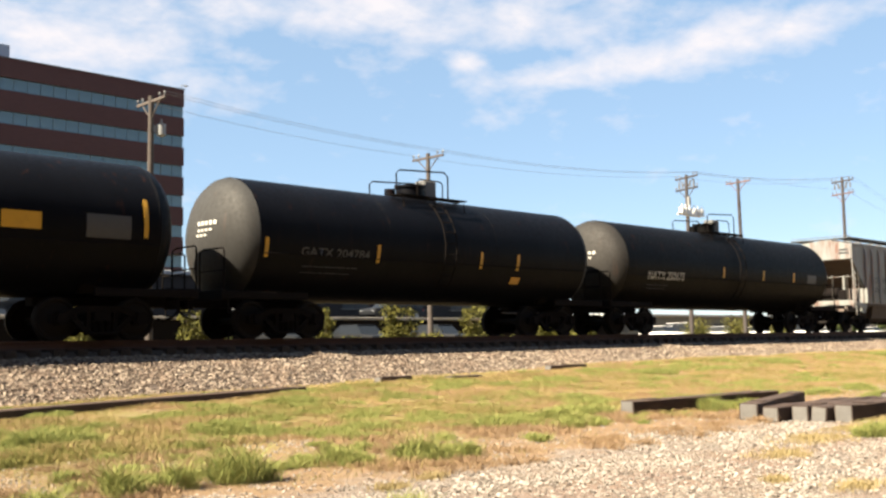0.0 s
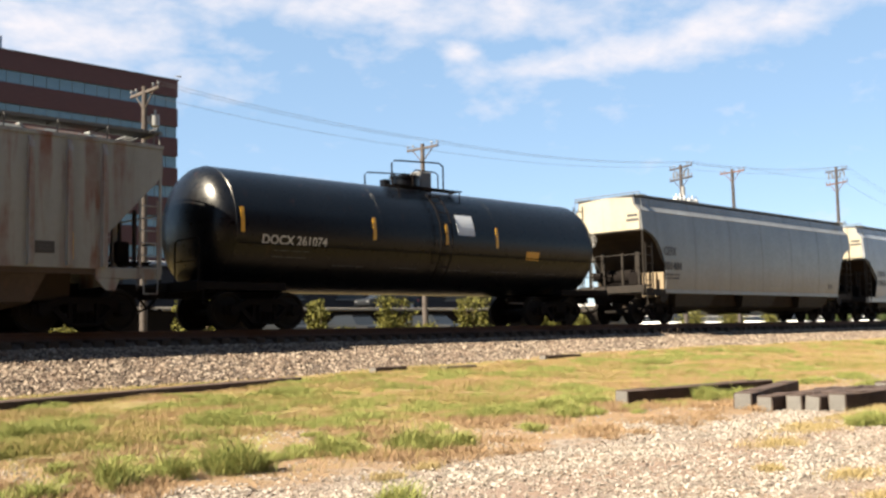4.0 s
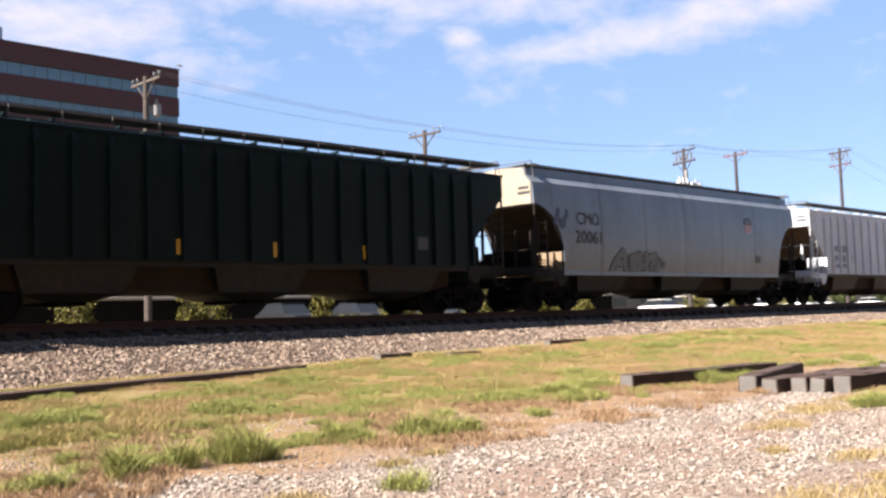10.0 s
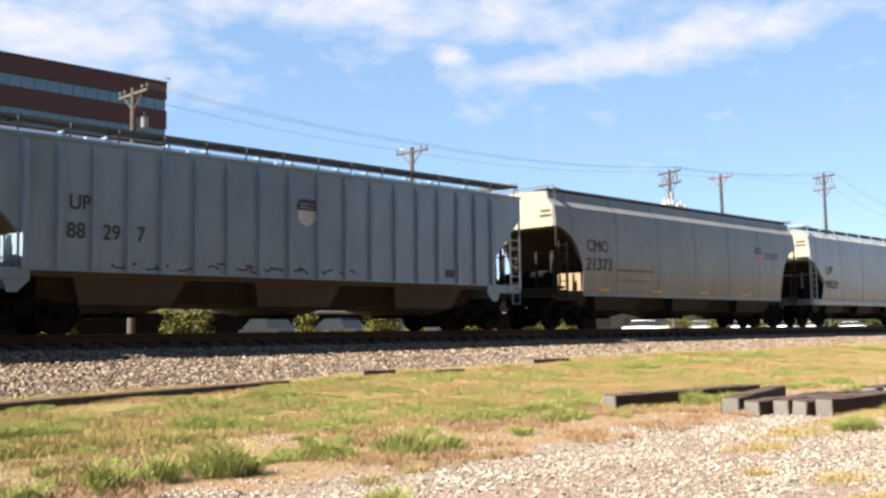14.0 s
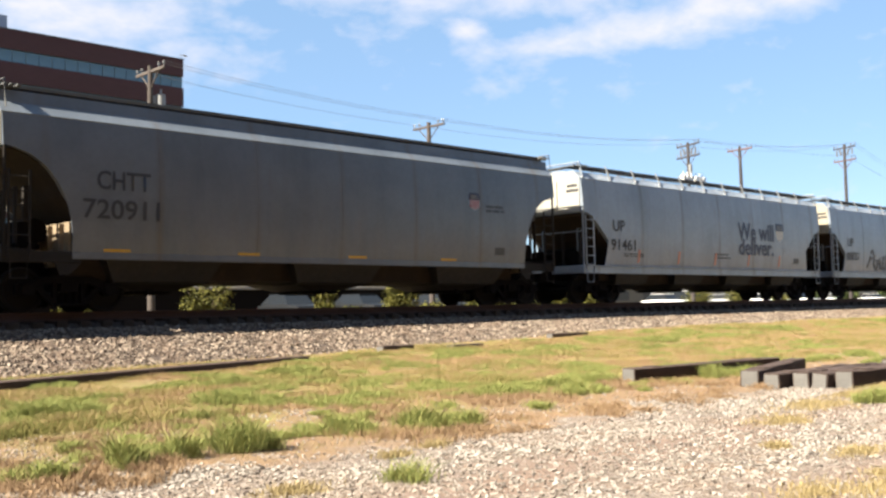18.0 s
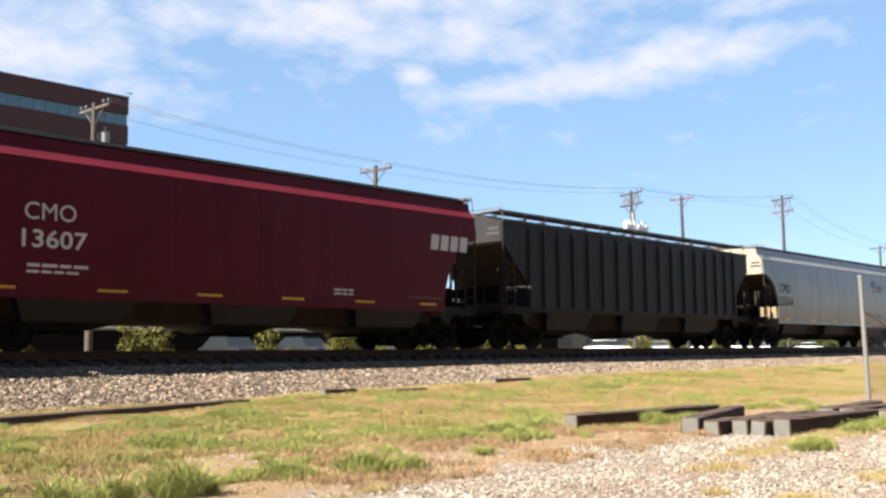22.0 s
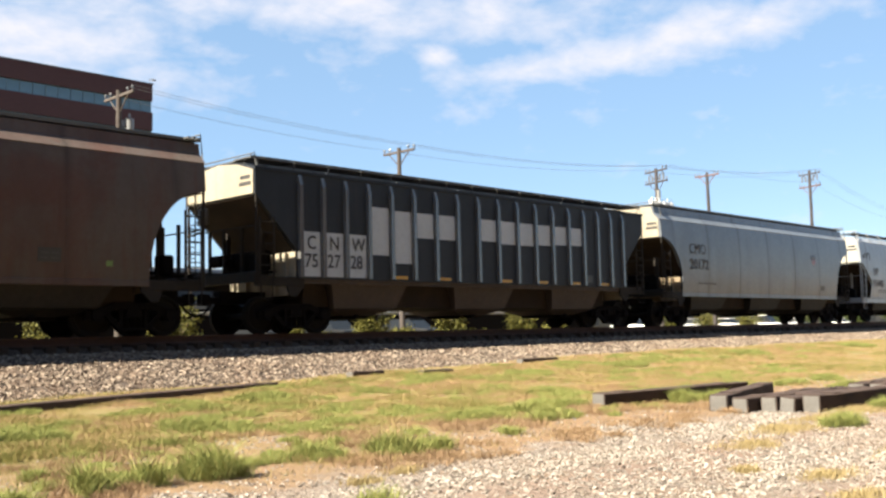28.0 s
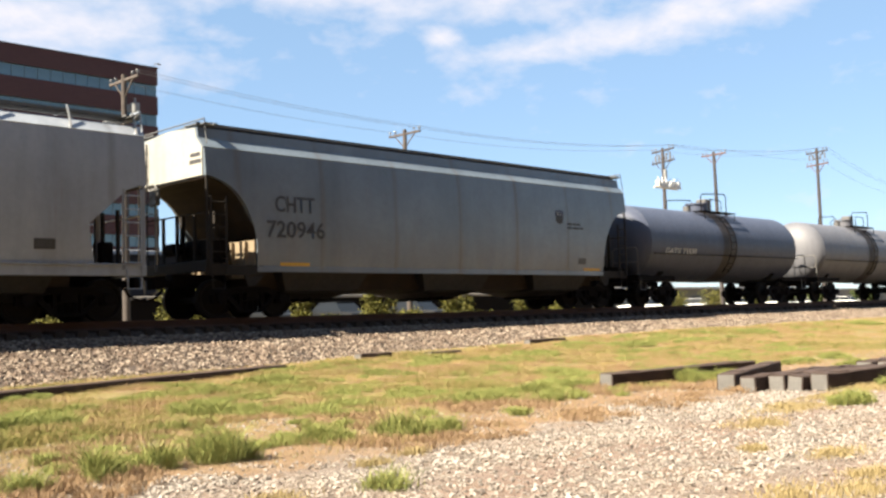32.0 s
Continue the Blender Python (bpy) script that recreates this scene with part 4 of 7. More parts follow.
P = {
    "black_a": car_paint("black_tank_paint", (0.0016, 0.0018, 0.0034), 0.05, 0.03, 0.5, (0.0060, 0.0052, 0.0045), 0.06, seed=1, coat=0.0, spec=0.07),
    "black_b": car_paint("brown_black_tank_paint", (0.0017, 0.0014, 0.0014), 0.10, 0.08, 0.5, (0.0050, 0.0038, 0.0032), 0.06, seed=2, coat=0.0, spec=0.06),
    "black_c": car_paint("glossy_black_tank_paint", (0.0010, 0.0013, 0.0025), 0.0, 0.1, 0.30, (0.0050, 0.0040, 0.0036), 0.06, seed=3, coat=0.12, spec=0.15),
    "tan_rust": car_paint("rust_streaked_pale_paint", (0.165, 0.178, 0.180), 0.98, 0.25, 0.6, (0.1080, 0.0792, 0.0540), 0.12, (0.105, 0.034, 0.019), seed=4, coat=0.0, spec=0.4),
    "grey_a": car_paint("warm_grey_paint", (0.0826, 0.0858, 0.0899), 0.05, 0.45, 0.5, (0.0737, 0.0558, 0.0357), seed=5, seams=2.55),
    "grey_b": car_paint("light_grey_paint", (0.1350, 0.1490, 0.1720), 0.06, 0.25, 0.5, seed=6, seams=2.55),
    "tan": car_paint("stained_tan_paint", (0.190, 0.147, 0.088), 0.75, 0.45, 0.6, (0.0490, 0.0306, 0.0153), 0.2, (0.0306, 0.0178, 0.0102), seed=7, coat=0.0, spec=0.4),
    "green": car_paint("dark_green_paint", (0.0012, 0.0072, 0.0074), 0.05, 0.15, 0.5, (0.0070, 0.0070, 0.0055), 0.06, seed=8, coat=0.0, spec=0.12),
    "grey_c": car_paint("pale_grey_paint", (0.0733, 0.0881, 0.1121), 0.05, 0.30, 0.5, (0.0615, 0.0507, 0.0380), seed=9, seams=2.55),
    "white": car_paint("chalky_white_paint", (0.4027, 0.4348, 0.4914), 0.22, 0.22, 0.6, (0.0933, 0.0726, 0.0518), 0.1, seed=10, coat=0.0, spec=0.4),
    "grey_blue": car_paint("bluish_grey_paint", (0.1301, 0.1940, 0.2737), 0.12, 0.18, 0.55, seed=11),
    "grey_d": car_paint("dusty_grey_paint", (0.1014, 0.1026, 0.1057), 0.12, 0.75, 0.5, (0.0670, 0.0469, 0.0290), seed=12, seams=2.55),
    "up_a": car_paint("road_grey_paint", (0.1750, 0.1960, 0.2281), 0.25, 0.35, 0.5, (0.0904, 0.0728, 0.0502), seed=13, seams=2.55),
    "grey_e": car_paint("blue_grey_paint", (0.0684, 0.0813, 0.1020), 0.04, 0.22, 0.48, seed=14, seams=2.55),
    "up_b": car_paint("clean_road_grey_paint", (0.1507, 0.1789, 0.2206), 0.22, 0.18, 0.5, seed=15, seams=2.55),
    "up_c": car_paint("sooty_road_grey_paint", (0.1387, 0.1653, 0.2083), 0.12, 0.35, 0.5, (0.0376, 0.0352, 0.0327), seed=16, seams=2.55),
    "red": car_paint("oxide_red_paint", (0.070, 0.0045, 0.0125), 0.03, 0.06, 0.6, (0.05, 0.008, 0.008), 0.02, seed=17, coat=0.0, spec=0.15),
    "charcoal": car_paint("charcoal_paint", (0.0215, 0.0215, 0.0255), 0.05, 0.35, 0.55, (0.0140, 0.0114, 0.0094), 0.06, seed=18, coat=0.0, spec=0.12),
    "grey_f": car_paint("khaki_grey_paint", (0.1009, 0.1024, 0.1024), 0.06, 0.45, 0.5, (0.0683, 0.0542, 0.0362), seed=19, seams=2.55),
    "grey_g": car_paint("greenish_grey_paint", (0.0642, 0.0717, 0.0800), 0.05, 0.35, 0.5, seed=20, seams=2.55),
    "brown": car_paint("rusty_brown_paint", (0.064, 0.050, 0.045), 0.5, 0.3, 0.6, (0.04, 0.028, 0.022), 0.15, (0.070, 0.025, 0.017), seed=21, blotch=0.7, coat=0.05, spec=0.3, seams=2.55),
    "slate": car_paint("slate_grey_paint", (0.0234, 0.0282, 0.0371), 0.04, 0.15, 0.5, (0.0378, 0.0321, 0.0264), 0.06, seed=22, coat=0.0, spec=0.12),
    "grey_h": car_paint("cool_grey_paint", (0.0868, 0.0993, 0.1187), 0.04, 0.35, 0.5, (0.0542, 0.0442, 0.0341), seed=23, seams=2.55),
    "up_d": car_paint("smudged_road_grey_paint", (0.1950, 0.2160, 0.2520), 0.15, 0.3, 0.5, (0.0904, 0.0779, 0.0603), seed=24, seams=2.55),
    "grey_i": car_paint("mid_blue_grey_paint", (0.0788, 0.0998, 0.1255), 0.04, 0.22, 0.48, seed=25, seams=2.55),
    "tank_grey": car_paint("blue_grey_tank_paint", (0.052, 0.062, 0.095), 0.05, 0.3, 0.5, (0.018, 0.013, 0.012), 0.08, seed=26, coat=0.0, spec=0.25),
    "tank_beige": car_paint("pale_grey_tank_paint", (0.105, 0.108, 0.125), 0.1, 0.3, 0.5, (0.025, 0.019, 0.016), 0.08, seed=27, coat=0.0, spec=0.25),
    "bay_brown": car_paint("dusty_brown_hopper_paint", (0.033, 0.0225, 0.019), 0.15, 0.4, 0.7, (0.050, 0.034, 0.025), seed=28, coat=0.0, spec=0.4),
    # the next two hold the shade under the wagons in their colour
    "bay_shade_mid": car_paint("shade_darkened_brown_hopper_paint", (0.0085, 0.0066, 0.0058), 0.15, 0.4, 0.7, (0.015, 0.0105, 0.0082), seed=38, coat=0.0, spec=0.3),
    "bay_shade_dark": car_paint("shade_darkened_hopper_paint", (0.0031, 0.0022, 0.0019), 0.15, 0.4, 0.7, (0.0067, 0.0044, 0.0033), seed=29, coat=0.0, spec=0.4),
    "head_a": car_paint("dusty_grey_black_head", (0.0115, 0.0115, 0.0119), 0.05, 0.2, 0.7, (0.0202, 0.0176, 0.0151), 0.3, seed=31, coat=0.0, spec=0.3),
    "head_b": car_paint("dusty_brown_black_head", (0.0065, 0.0056, 0.0052), 0.05, 0.2, 0.7, (0.0184, 0.0144, 0.0118), 0.3, seed=32, coat=0.0, spec=0.3),
    "tan_rib": car_paint("pale_tan_post_paint", (0.33, 0.27, 0.18), 0.3, 0.2, 0.6, (0.0612, 0.0408, 0.0255), seed=33, coat=0.0, spec=0.4),
    "slate_rib": car_paint("pale_slate_post_paint", (0.0710, 0.0737, 0.0791), 0.04, 0.1, 0.06, seed=34),
    "pale_green": car_paint("green_end_paint", (0.0078, 0.0338, 0.0286), 0.05, 0.2, 0.5, seed=35),
    "tan_stain": car_paint("soot_stained_tan_paint", (0.095, 0.070, 0.040), 0.8, 0.4, 0.7, (0.0300, 0.0190, 0.0100), 0.3, (0.0085, 0.0060, 0.0048), seed=36, blotch=0.97, coat=0.0, spec=0.3),
    # end walls paler than the sides: sun brightness is put into the colour
    "sunlit_cream_end": car_paint("sunlit_cream_end_paint", (0.240, 0.216, 0.170), 0.1, 0.1, 0.55, seed=37, coat=0.0, spec=0.4),
    "sunlit_white_end": car_paint("sunlit_off_white_end_paint", (0.245, 0.240, 0.222), 0.1, 0.1, 0.55, seed=39, coat=0.0, spec=0.4),
    "stain": car_paint("brown_spill_stain", (0.020, 0.015, 0.014), 0.05, 0.1, 0.6, (0.0135, 0.0121, 0.0108), seed=30, coat=0.0, spec=0.4),
}


def yellow_marks(car, side, xs, z0, z1):
    for x in xs:
        patch(car, x, x + 0.10, z0, z1, YELLOW, side, "reflector_strip", "yellow reflective strip", 0, 0.008)


def notice(car, side, x, z, w=0.5, h=0.32):
    patch(car, x, x + w, z, z + h, PANEL_DARK, side, "notice_panel", "black notice panel", 0, 0.008)
    bars(car, x + 0.06, z + 0.07, w - 0.12, h - 0.1, 2, INK_DIM, lambda q: side(q) - 0.006)


def shield(car, side, x, z, s, stripes=True, pale=None):
    """A small railway shield as plain shapes: dark top, pale or striped lower half that rounds off below."""
    def sheet(pts, proud, material, name, label=""):
        n = len(pts)
        front = [(x + a * s, side(z + b * s) - proud, z + b * s) for a, b in pts]
        g = Geo().add(front + [(a, b + 0.008, c_) for a, b, c_ in front], [tuple(range(n)), tuple(range(2 * n - 1, n - 1, -1))] + [(k, k + n, (k + 1) % n + n, (k + 1) % n) for k in range(n)])
        part(name, g, material, car, label)
    sheet([(0.05, 0.62), (0.04, 0.28), (0.14, 0.10), (0.32, 0.02), (0.5, -0.05), (0.68, 0.02), (0.86, 0.10), (0.96, 0.28), (0.95, 0.62)], 0.005, pale or PANEL_PALE, "shield_field")
    if stripes:
        for i, lo in enumerate((0.12, 0.03, 0.03, 0.12)):
            a_ = 0.10 + 0.22 * i
            sheet([(a_, lo), (a_ + 0.12, lo), (a_ + 0.12, 0.6), (a_, 0.6)], 0.009, INK_RED, "shield_stripe")
    sheet([(0.02, 0.60), (0.98, 0.60), (1.02, 0.82), (0.93, 0.90), (0.95, 1.02), (0.5, 1.07), (0.05, 1.02), (0.07, 0.90), (-0.02, 0.82)], 0.010, INK_BLUE, "shield_top", "dark blue shield top")
    bars(car, x + 0.14 * s, z + s * 0.68, s * 0.72, s * 0.28, 2, INK_PALE, lambda q: side(q) - 0.008)


def bubble_tag(car, x, z, sx, sz, side, fill=None):
    """Fat white spray-paint strokes with a dark outline; shapes in hundredths of the tag's size."""
    shapes = [[(25, 0), (60, 110), (130, 215), (145, 150), (165, 10)], [(70, 80), (150, 85)], [(205, 15), (210, 150), (275, 165), (270, 100), (215, 80), (240, 20), (300, 25)],
              [(300, 190), (310, 60), (350, 45), (375, 90), (365, 190)], [(400, 150), (470, 180)], [(455, 190), (430, 90), (425, 15)], [(520, 120), (490, 60), (470, 20)], [(540, 100), (575, 110), (570, 60), (540, 55), (540, 100)]]
    for j, (mat, name, grow, lift) in enumerate(((INK_DARK, "graffiti_outline", 1.45, 0.008), (fill or TAG_WHITE, "graffiti_fill", 1.0, 0.014))):
        for i, pts in enumerate(shapes):
            r = (0.105 if i < 5 else 0.08 if i < 7 else 0.035) * grow
            g = Geo()
            for q, (a, b) in enumerate(zip(pts, pts[1:])):
                ax, az, bx, bz = x + a[0] * sx, z + a[1] * sz, x + b[0] * sx, z + b[1] * sz
                ln = math.hypot(bx - ax, bz - az)
                dx, dz = (bx - ax) / ln, (bz - az) / ln
                poly = []
                for k in range(7):
                    t = math.pi * (0.5 + k / 6)
                    poly.append((ax + r * (dx * math.cos(t) - dz * math.sin(t)), az + r * (dz * math.cos(t) + dx * math.sin(t))))
                for k in range(7):
                    t = math.pi * (-0.5 + k / 6)
                    poly.append((bx + r * (dx * math.cos(t) - dz * math.sin(t)), bz + r * (dz * math.cos(t) + dx * math.sin(t))))
                up = lift + 0.0008 * q + 0.0003 * i
                m_ = len(poly)
                g.add([(px, side(pz) - up, pz) for px, pz in poly] + [(px, side(pz) - up + 0.006, pz) for px, pz in poly],
                      [tuple(range(m_)), tuple(range(2 * m_ - 1, m_ - 1, -1))] + [(k, (k + 1) % m_, (k + 1) % m_ + m_, k + m_) for k in range(m_)])
            part(name, g, mat, car)


INK_SOOT = plain_paint("sooty_spray_paint", (0.060, 0.064, 0.072), 0.7, 0.5)
INK_FAINT = plain_paint("faded_spray_paint", (0.098, 0.103, 0.112), 0.7, 0.4)
TAG_WHITE = plain_paint("white_spray_paint", (0.40, 0.40, 0.42), 0.6, 0.3)


def head_marks(car, u, zc=2.48, radius=1.55):
    """Stencilled rows on a tank head, as plain bars."""
    for z, y0, y1, hh in ((zc + 0.34, -0.60, 0.12, 0.10), (zc + 0.17, -0.45, 0.12, 0.055), (zc + 0.05, -0.25, 0.12, 0.055)):
        y = y0
        while y < y1:
            w = 0.1
            x = u - 0.72 * math.sqrt(1 - ((y + w / 2) ** 2 + (z - zc) ** 2) / radius ** 2) - 0.004
            tilt = math.degrees(math.atan2(0.72 * (y + w / 2), radius * radius * 0.8))
            g = Geo().box((0, 0, 0), (0.02, w, hh), Matrix.Rotation(radians(-tilt), 4, "Z"))
            part("head_stencil", g, INK_WHITE, car, "", pose(x, y + w / 2, z))
            y += w + 0.06


def end_marks(car, u, material=INK_GREY):
    """Small end-wall lettering as bars."""
    g = Geo()
    for z, w in ((3.84, 0.42), (3.68, 0.5)):
        g.box((u - 0.034, -1.15, z), (0.010, w, 0.09))
    part("end_stencil", g, material, car)


def big_words(car, side, u, x, z, ink=INK_BLUE, dots="."):
    lettering(car, "We will", 0.66, u + x, z + 0.60, ink, side, "slogan", 1, "", 0.028, 2.88)
    lettering(car, "deliver" + dots, 0.62, u + x + 0.06, z, ink, side, "slogan", 1, "", 0.028, 2.8)


# --- leading tank wagons
c, sd, u = tank_car("black tank wagon with yellow reflective strips", -1.6, 12.6, P["black_a"])
yellow_marks(c, sd, (u + 5.9, u + 8.9, u + 12.2), 2.2, 3.05)
patch(c, u + 9.15, u + 9.95, 2.25, 2.6, YELLOW, sd, "placard", "yellow placard")
patch(c, u + 10.9, u + 11.9, 2.15, 2.65, INK_DIM, sd, "worn_notice", "worn grey notice panel")
c, sd, u = tank_car("black tank wagon with a dusty rounded head", 13.63, 12.5, P["black_a"], head_mat=P["head_a"])
head_marks(c, u)
yellow_marks(c, sd, (u + 0.12, u + 3.65, u + 7.6, u + 9.2), 1.95, 2.42)
lettering(c, "GATX 204784", 0.21, u + 1.19, 2.03, INK_DIM, sd, span=2.2)
bars(c, u + 1.3, 1.62, 1.9, 0.3, 2, INK_DIM, sd)
patch(c, u + 9.1, u + 9.5, 1.55, 1.75, YELLOW, sd, "placard", "yellow placard")
c, sd, u = tank_car("brown-black tank wagon with grey stencilled marks", 28.59, 15.0, P["black_b"], head_mat=P["head_b"])
head_marks(c, u)
lettering(c, "NATX 250675", 0.27, u + 1.2, 1.93, INK_WHITE, sd, span=2.3)
bars(c, u + 1.3, 1.6, 1.4, 0.25, 2, INK_DIM, sd)
yellow_marks(c, sd, (u + 6.2, u + 9.3, u + 11.9), 2.1, 2.5)
patch(c, u + 13.2, u + 14.0, 2.1, 2.45, INK_DIM, sd, "worn_notice", "worn grey notice panel")

# --- rust-streaked ribbed hopper
c, sd, u = hopper_car("pale grey ribbed hopper wagon streaked with rust", 46.43, 16.72, P["tan_rust"], "flat", 3, 4.02, 1.32, 17, bay_mat=P["bay_brown"], walk_z=4.40)
for i, (mark, number) in enumerate((("CT", "10"), ("RN", "02"), ("", "49"))):
    if mark:
        lettering(c, mark, 0.25, u + 2.39 + 0.96 * i, 2.33, INK_DARK, sd, span=0.44)
    lettering(c, number, 0.26, u + 2.38 + 0.95 * i, 1.83, INK_DARK, sd, span=0.44)
yellow_marks(c, sd, (u + 5.2, u + 9.6, u + 13.0, u + 14.6), 1.5, 2.05)
notice(c, sd, u + 13.9, 1.6, 0.4, 0.25)
end_marks(c, u)
c, sd, u = tank_car("glossy black tank wagon with a pale blue emblem", 65.08, 13.6, P["black_c"])
lettering(c, "DOCX 261074", 0.22, u + 0.72, 2.05, INK_WHITE, sd, span=1.95)
bars(c, u + 1.1, 1.75, 1.2, 0.3, 2, INK_DIM, sd)
yellow_marks(c, sd, (u + 0.1, u + 4.2, u + 6.9, u + 9.0), 2.3, 2.9)
patch(c, u + 7.4, u + 8.1, 2.6, 3.2, PANEL_PALE, sd, "emblem", "pale blue emblem")
patch(c, u + 10.4, u + 11.0, 2.0, 2.25, YELLOW, sd, "placard", "yellow placard")
for i in range(5):
    bars(c, u + 3.0 + 2.0 * i, 1.6, 1.2, 0.12, 1, INK_DIM, sd)

# --- grey hoppers
c, sd, u = hopper_car("warm grey smooth-sided hopper wagon, dusty below", 81.74, 17.07, P["grey_a"], bays=3, bay_mat=P["bay_shade_mid"], end_mat=P["sunlit_cream_end"])
lettering(c, "CEFX", 0.30, u + 1.26, 2.46, INK_GREY, sd, span=0.8)
lettering(c, "701484", 0.29, u + 1.22, 1.93, INK_GREY, sd, span=1.2)
bars(c, u + 1.3, 1.6, 1.0, 0.25, 2, INK_GREY, sd)
notice(c, sd, u + 14.6, 1.45, 0.4, 0.2)
end_marks(c, u)
c, sd, u = hopper_car("light grey hopper wagon with pale painted-over patches", 100.4, 16.25, P["grey_b"], bays=4, bottom=1.12, low_sill=True, bay_mat=P["bay_shade_dark"], end_mat=P["sunlit_cream_end"])
lettering(c, "CEFX", 0.27, u + 1.35, 2.13, INK_GREY, sd, span=0.9)
lettering(c, "12963", 0.27, u + 1.35, 1.7, INK_GREY, sd, span=0.95)
patch(c, u + 3.32, u + 5.49, 1.2, 2.05, PATCH_GREY, sd, "pale_patch", "pale painted-over patch")
patch(c, u + 7.22, u + 12.5, 1.18, 2.13, PATCH_GREY, sd, "pale_patch", "pale painted-over patch", 0, 0.005)
scrawl(c, u + 7.5, 1.4, 2.2, 0.5, INK_FAINT_BLUE, lambda z: sd(z) - 0.004, 5, 0.022, 7)
scrawl(c, u + 9.8, 1.5, 2.2, 0.3, INK_FAINT_BLUE, lambda z: sd(z) - 0.004, 9, 0.018, 6)
patch(c, u + 14.55, u + 16.0, 3.05, 3.6, PATCH_GREY, sd, "pale_patch", "pale painted-over patch")
end_marks(c, u)
c, sd, u = hopper_car("stained tan ribbed hopper wagon with a slanted dark sign", 118.12, 16.76, P["tan"], "flat", 3, 4.02, 1.3, 17, bay_mat=P["bay_brown"], walk_z=4.40, rib_mat=P["tan_rib"], gear=SHADED_GRIMY_GREY)
lettering(c, "35", 0.30, u + 4.72, 1.98, INK_DARK, sd, span=0.62)
for dx in (0.0, 0.16, 0.32):
    patch(c, u + 4.85 + dx, u + 4.95 + dx, 2.55, 2.85 + 0.12 * (dx == 0.16), INK_DARK, sd, "emblem_bar", "dark emblem", 0, 0.006)
posts_at = post_places(16.76, 17)
for i in (0, 2, 13, 14, 15):
    patch(c, u + posts_at[i] + 0.08, u + posts_at[i + 1] - 0.08, 1.34, 3.97, P["tan_stain"], sd, "stained_panel", "side panel darkened by spilled soot", 0, 0.006)
g = Geo().prism([(u + 0.06, 3.97), (u + 1.27, 3.97), (u + 1.27, 2.12), (u + 0.06, 3.36)], "y", sd(3) - 0.006, sd(3) + 0.005)
part("stained_panel", g, P["tan_stain"], c, "side panel darkened by spilled soot")
g = Geo()
g.prism([(u + 11.18, 2.66), (u + 13.05, 3.22), (u + 13.05, 3.72), (u + 11.18, 3.14)], "y", sd(3) - 0.115, sd(3) - 0.09)
sign = part("sign_board", g, BLUE_PANEL, c, "slanted dark blue sign board")
for i in range(8):
    x = u + 11.4 + 0.19 * i
    g = Geo().prism([(x, 2.86 + 0.057 * i), (x + 0.13, 2.90 + 0.057 * i), (x + 0.13, 3.12 + 0.057 * i), (x, 3.08 + 0.057 * i)], "y", sd(3) - 0.12, sd(3) - 0.114)
    part("sign_stencil", g, INK_GREY, sign)
end_marks(c, u)
c, sd, u = hopper_car("dark green ribbed hopper wagon with a green end wall", 136.67, 16.87, P["green"], "flat", 3, 4.0, 1.3, 18, bay_mat=P["bay_shade_dark"], walk_z=4.40, end_mat=P["pale_green"], gear=SHADED_GRIMY_GREY)
notice(c, sd, u + 13.2, 1.75, 0.55, 0.35)
yellow_marks(c, sd, (u + 6.0, u + 8.6, u + 11.4), 1.45, 1.8)
end_marks(c, u, INK_WHITE)
c, sd, u = hopper_car("pale grey hopper wagon with blue emblem and graffiti", 154.98, 17.0, P["grey_c"], "curved", 3, 3.98, 1.22, bay_mat=P["bay_shade_dark"], end_mat=P["sunlit_cream_end"])
lettering(c, "CMO", 0.40, u + 2.05, 2.75, INK_GREY, sd, span=1.2)
lettering(c, "20061", 0.40, u + 1.95, 2.15, INK_GREY, sd, span=1.4)
scrawl(c, u + 0.95, 2.6, 0.6, 0.6, INK_BLUE, sd, 21, 0.06, 4, "emblem")
bubble_tag(c, u + 3.8, 1.28, 0.0058, 0.0030, sd, INK_FAINT)
shield(c, sd, u + 12.8, 2.84, 0.6)
notice(c, sd, u + 13.6, 1.68, 0.45, 0.3)
end_marks(c, u)
c, sd, u = hopper_car("chalky white ribbed hopper wagon with brown hoppers", 173.6, 16.84, P["white"], "flat", 3, 4.02, 1.3, 18, bay_mat=P["bay_brown"], walk_z=4.42, posts=False)
lettering(c, "NC", 0.28, u + 2.28, 2.32, INK_GREY, sd)
lettering(c, "UX", 0.28, u + 3.08, 2.32, INK_GREY, sd)
lettering(c, "38", 0.27, u + 2.26, 1.88, INK_GREY, sd)
lettering(c, "82", 0.27, u + 3.1, 1.88, INK_GREY, sd)
lettering(c, "7", 0.27, u + 3.99, 1.88, INK_GREY, sd)
bars(c, u + 2.28, 1.6, 0.5, 0.2, 2, INK_GREY, sd)
bars(c, u + 3.1, 1.6, 0.6, 0.2, 2, INK_GREY, sd)
yellow_marks(c, sd, (u + 2.0, u + 5.3, u + 8.5, u + 11.9), 1.4, 1.85)
notice(c, sd, u + 12.9, 1.55, 0.35, 0.25)
end_marks(c, u)
c, sd, u = hopper_car("bluish grey ribbed hopper wagon with black numerals", 191.98, 16.75, P["grey_blue"], "flat", 3, 4.02, 1.3, 18, bay_mat=P["bay_brown"], walk_z=4.42)
lettering(c, "UP", 0.31, u + 2.28, 2.6, INK_DARK, sd)
for i, q in enumerate(("88", "29", "7")):
    lettering(c, q, 0.32, u + 2.24 + 0.79 * i, 2.0, INK_DARK, sd)
shield(c, sd, u + 8.16, 2.66, 0.62, False)
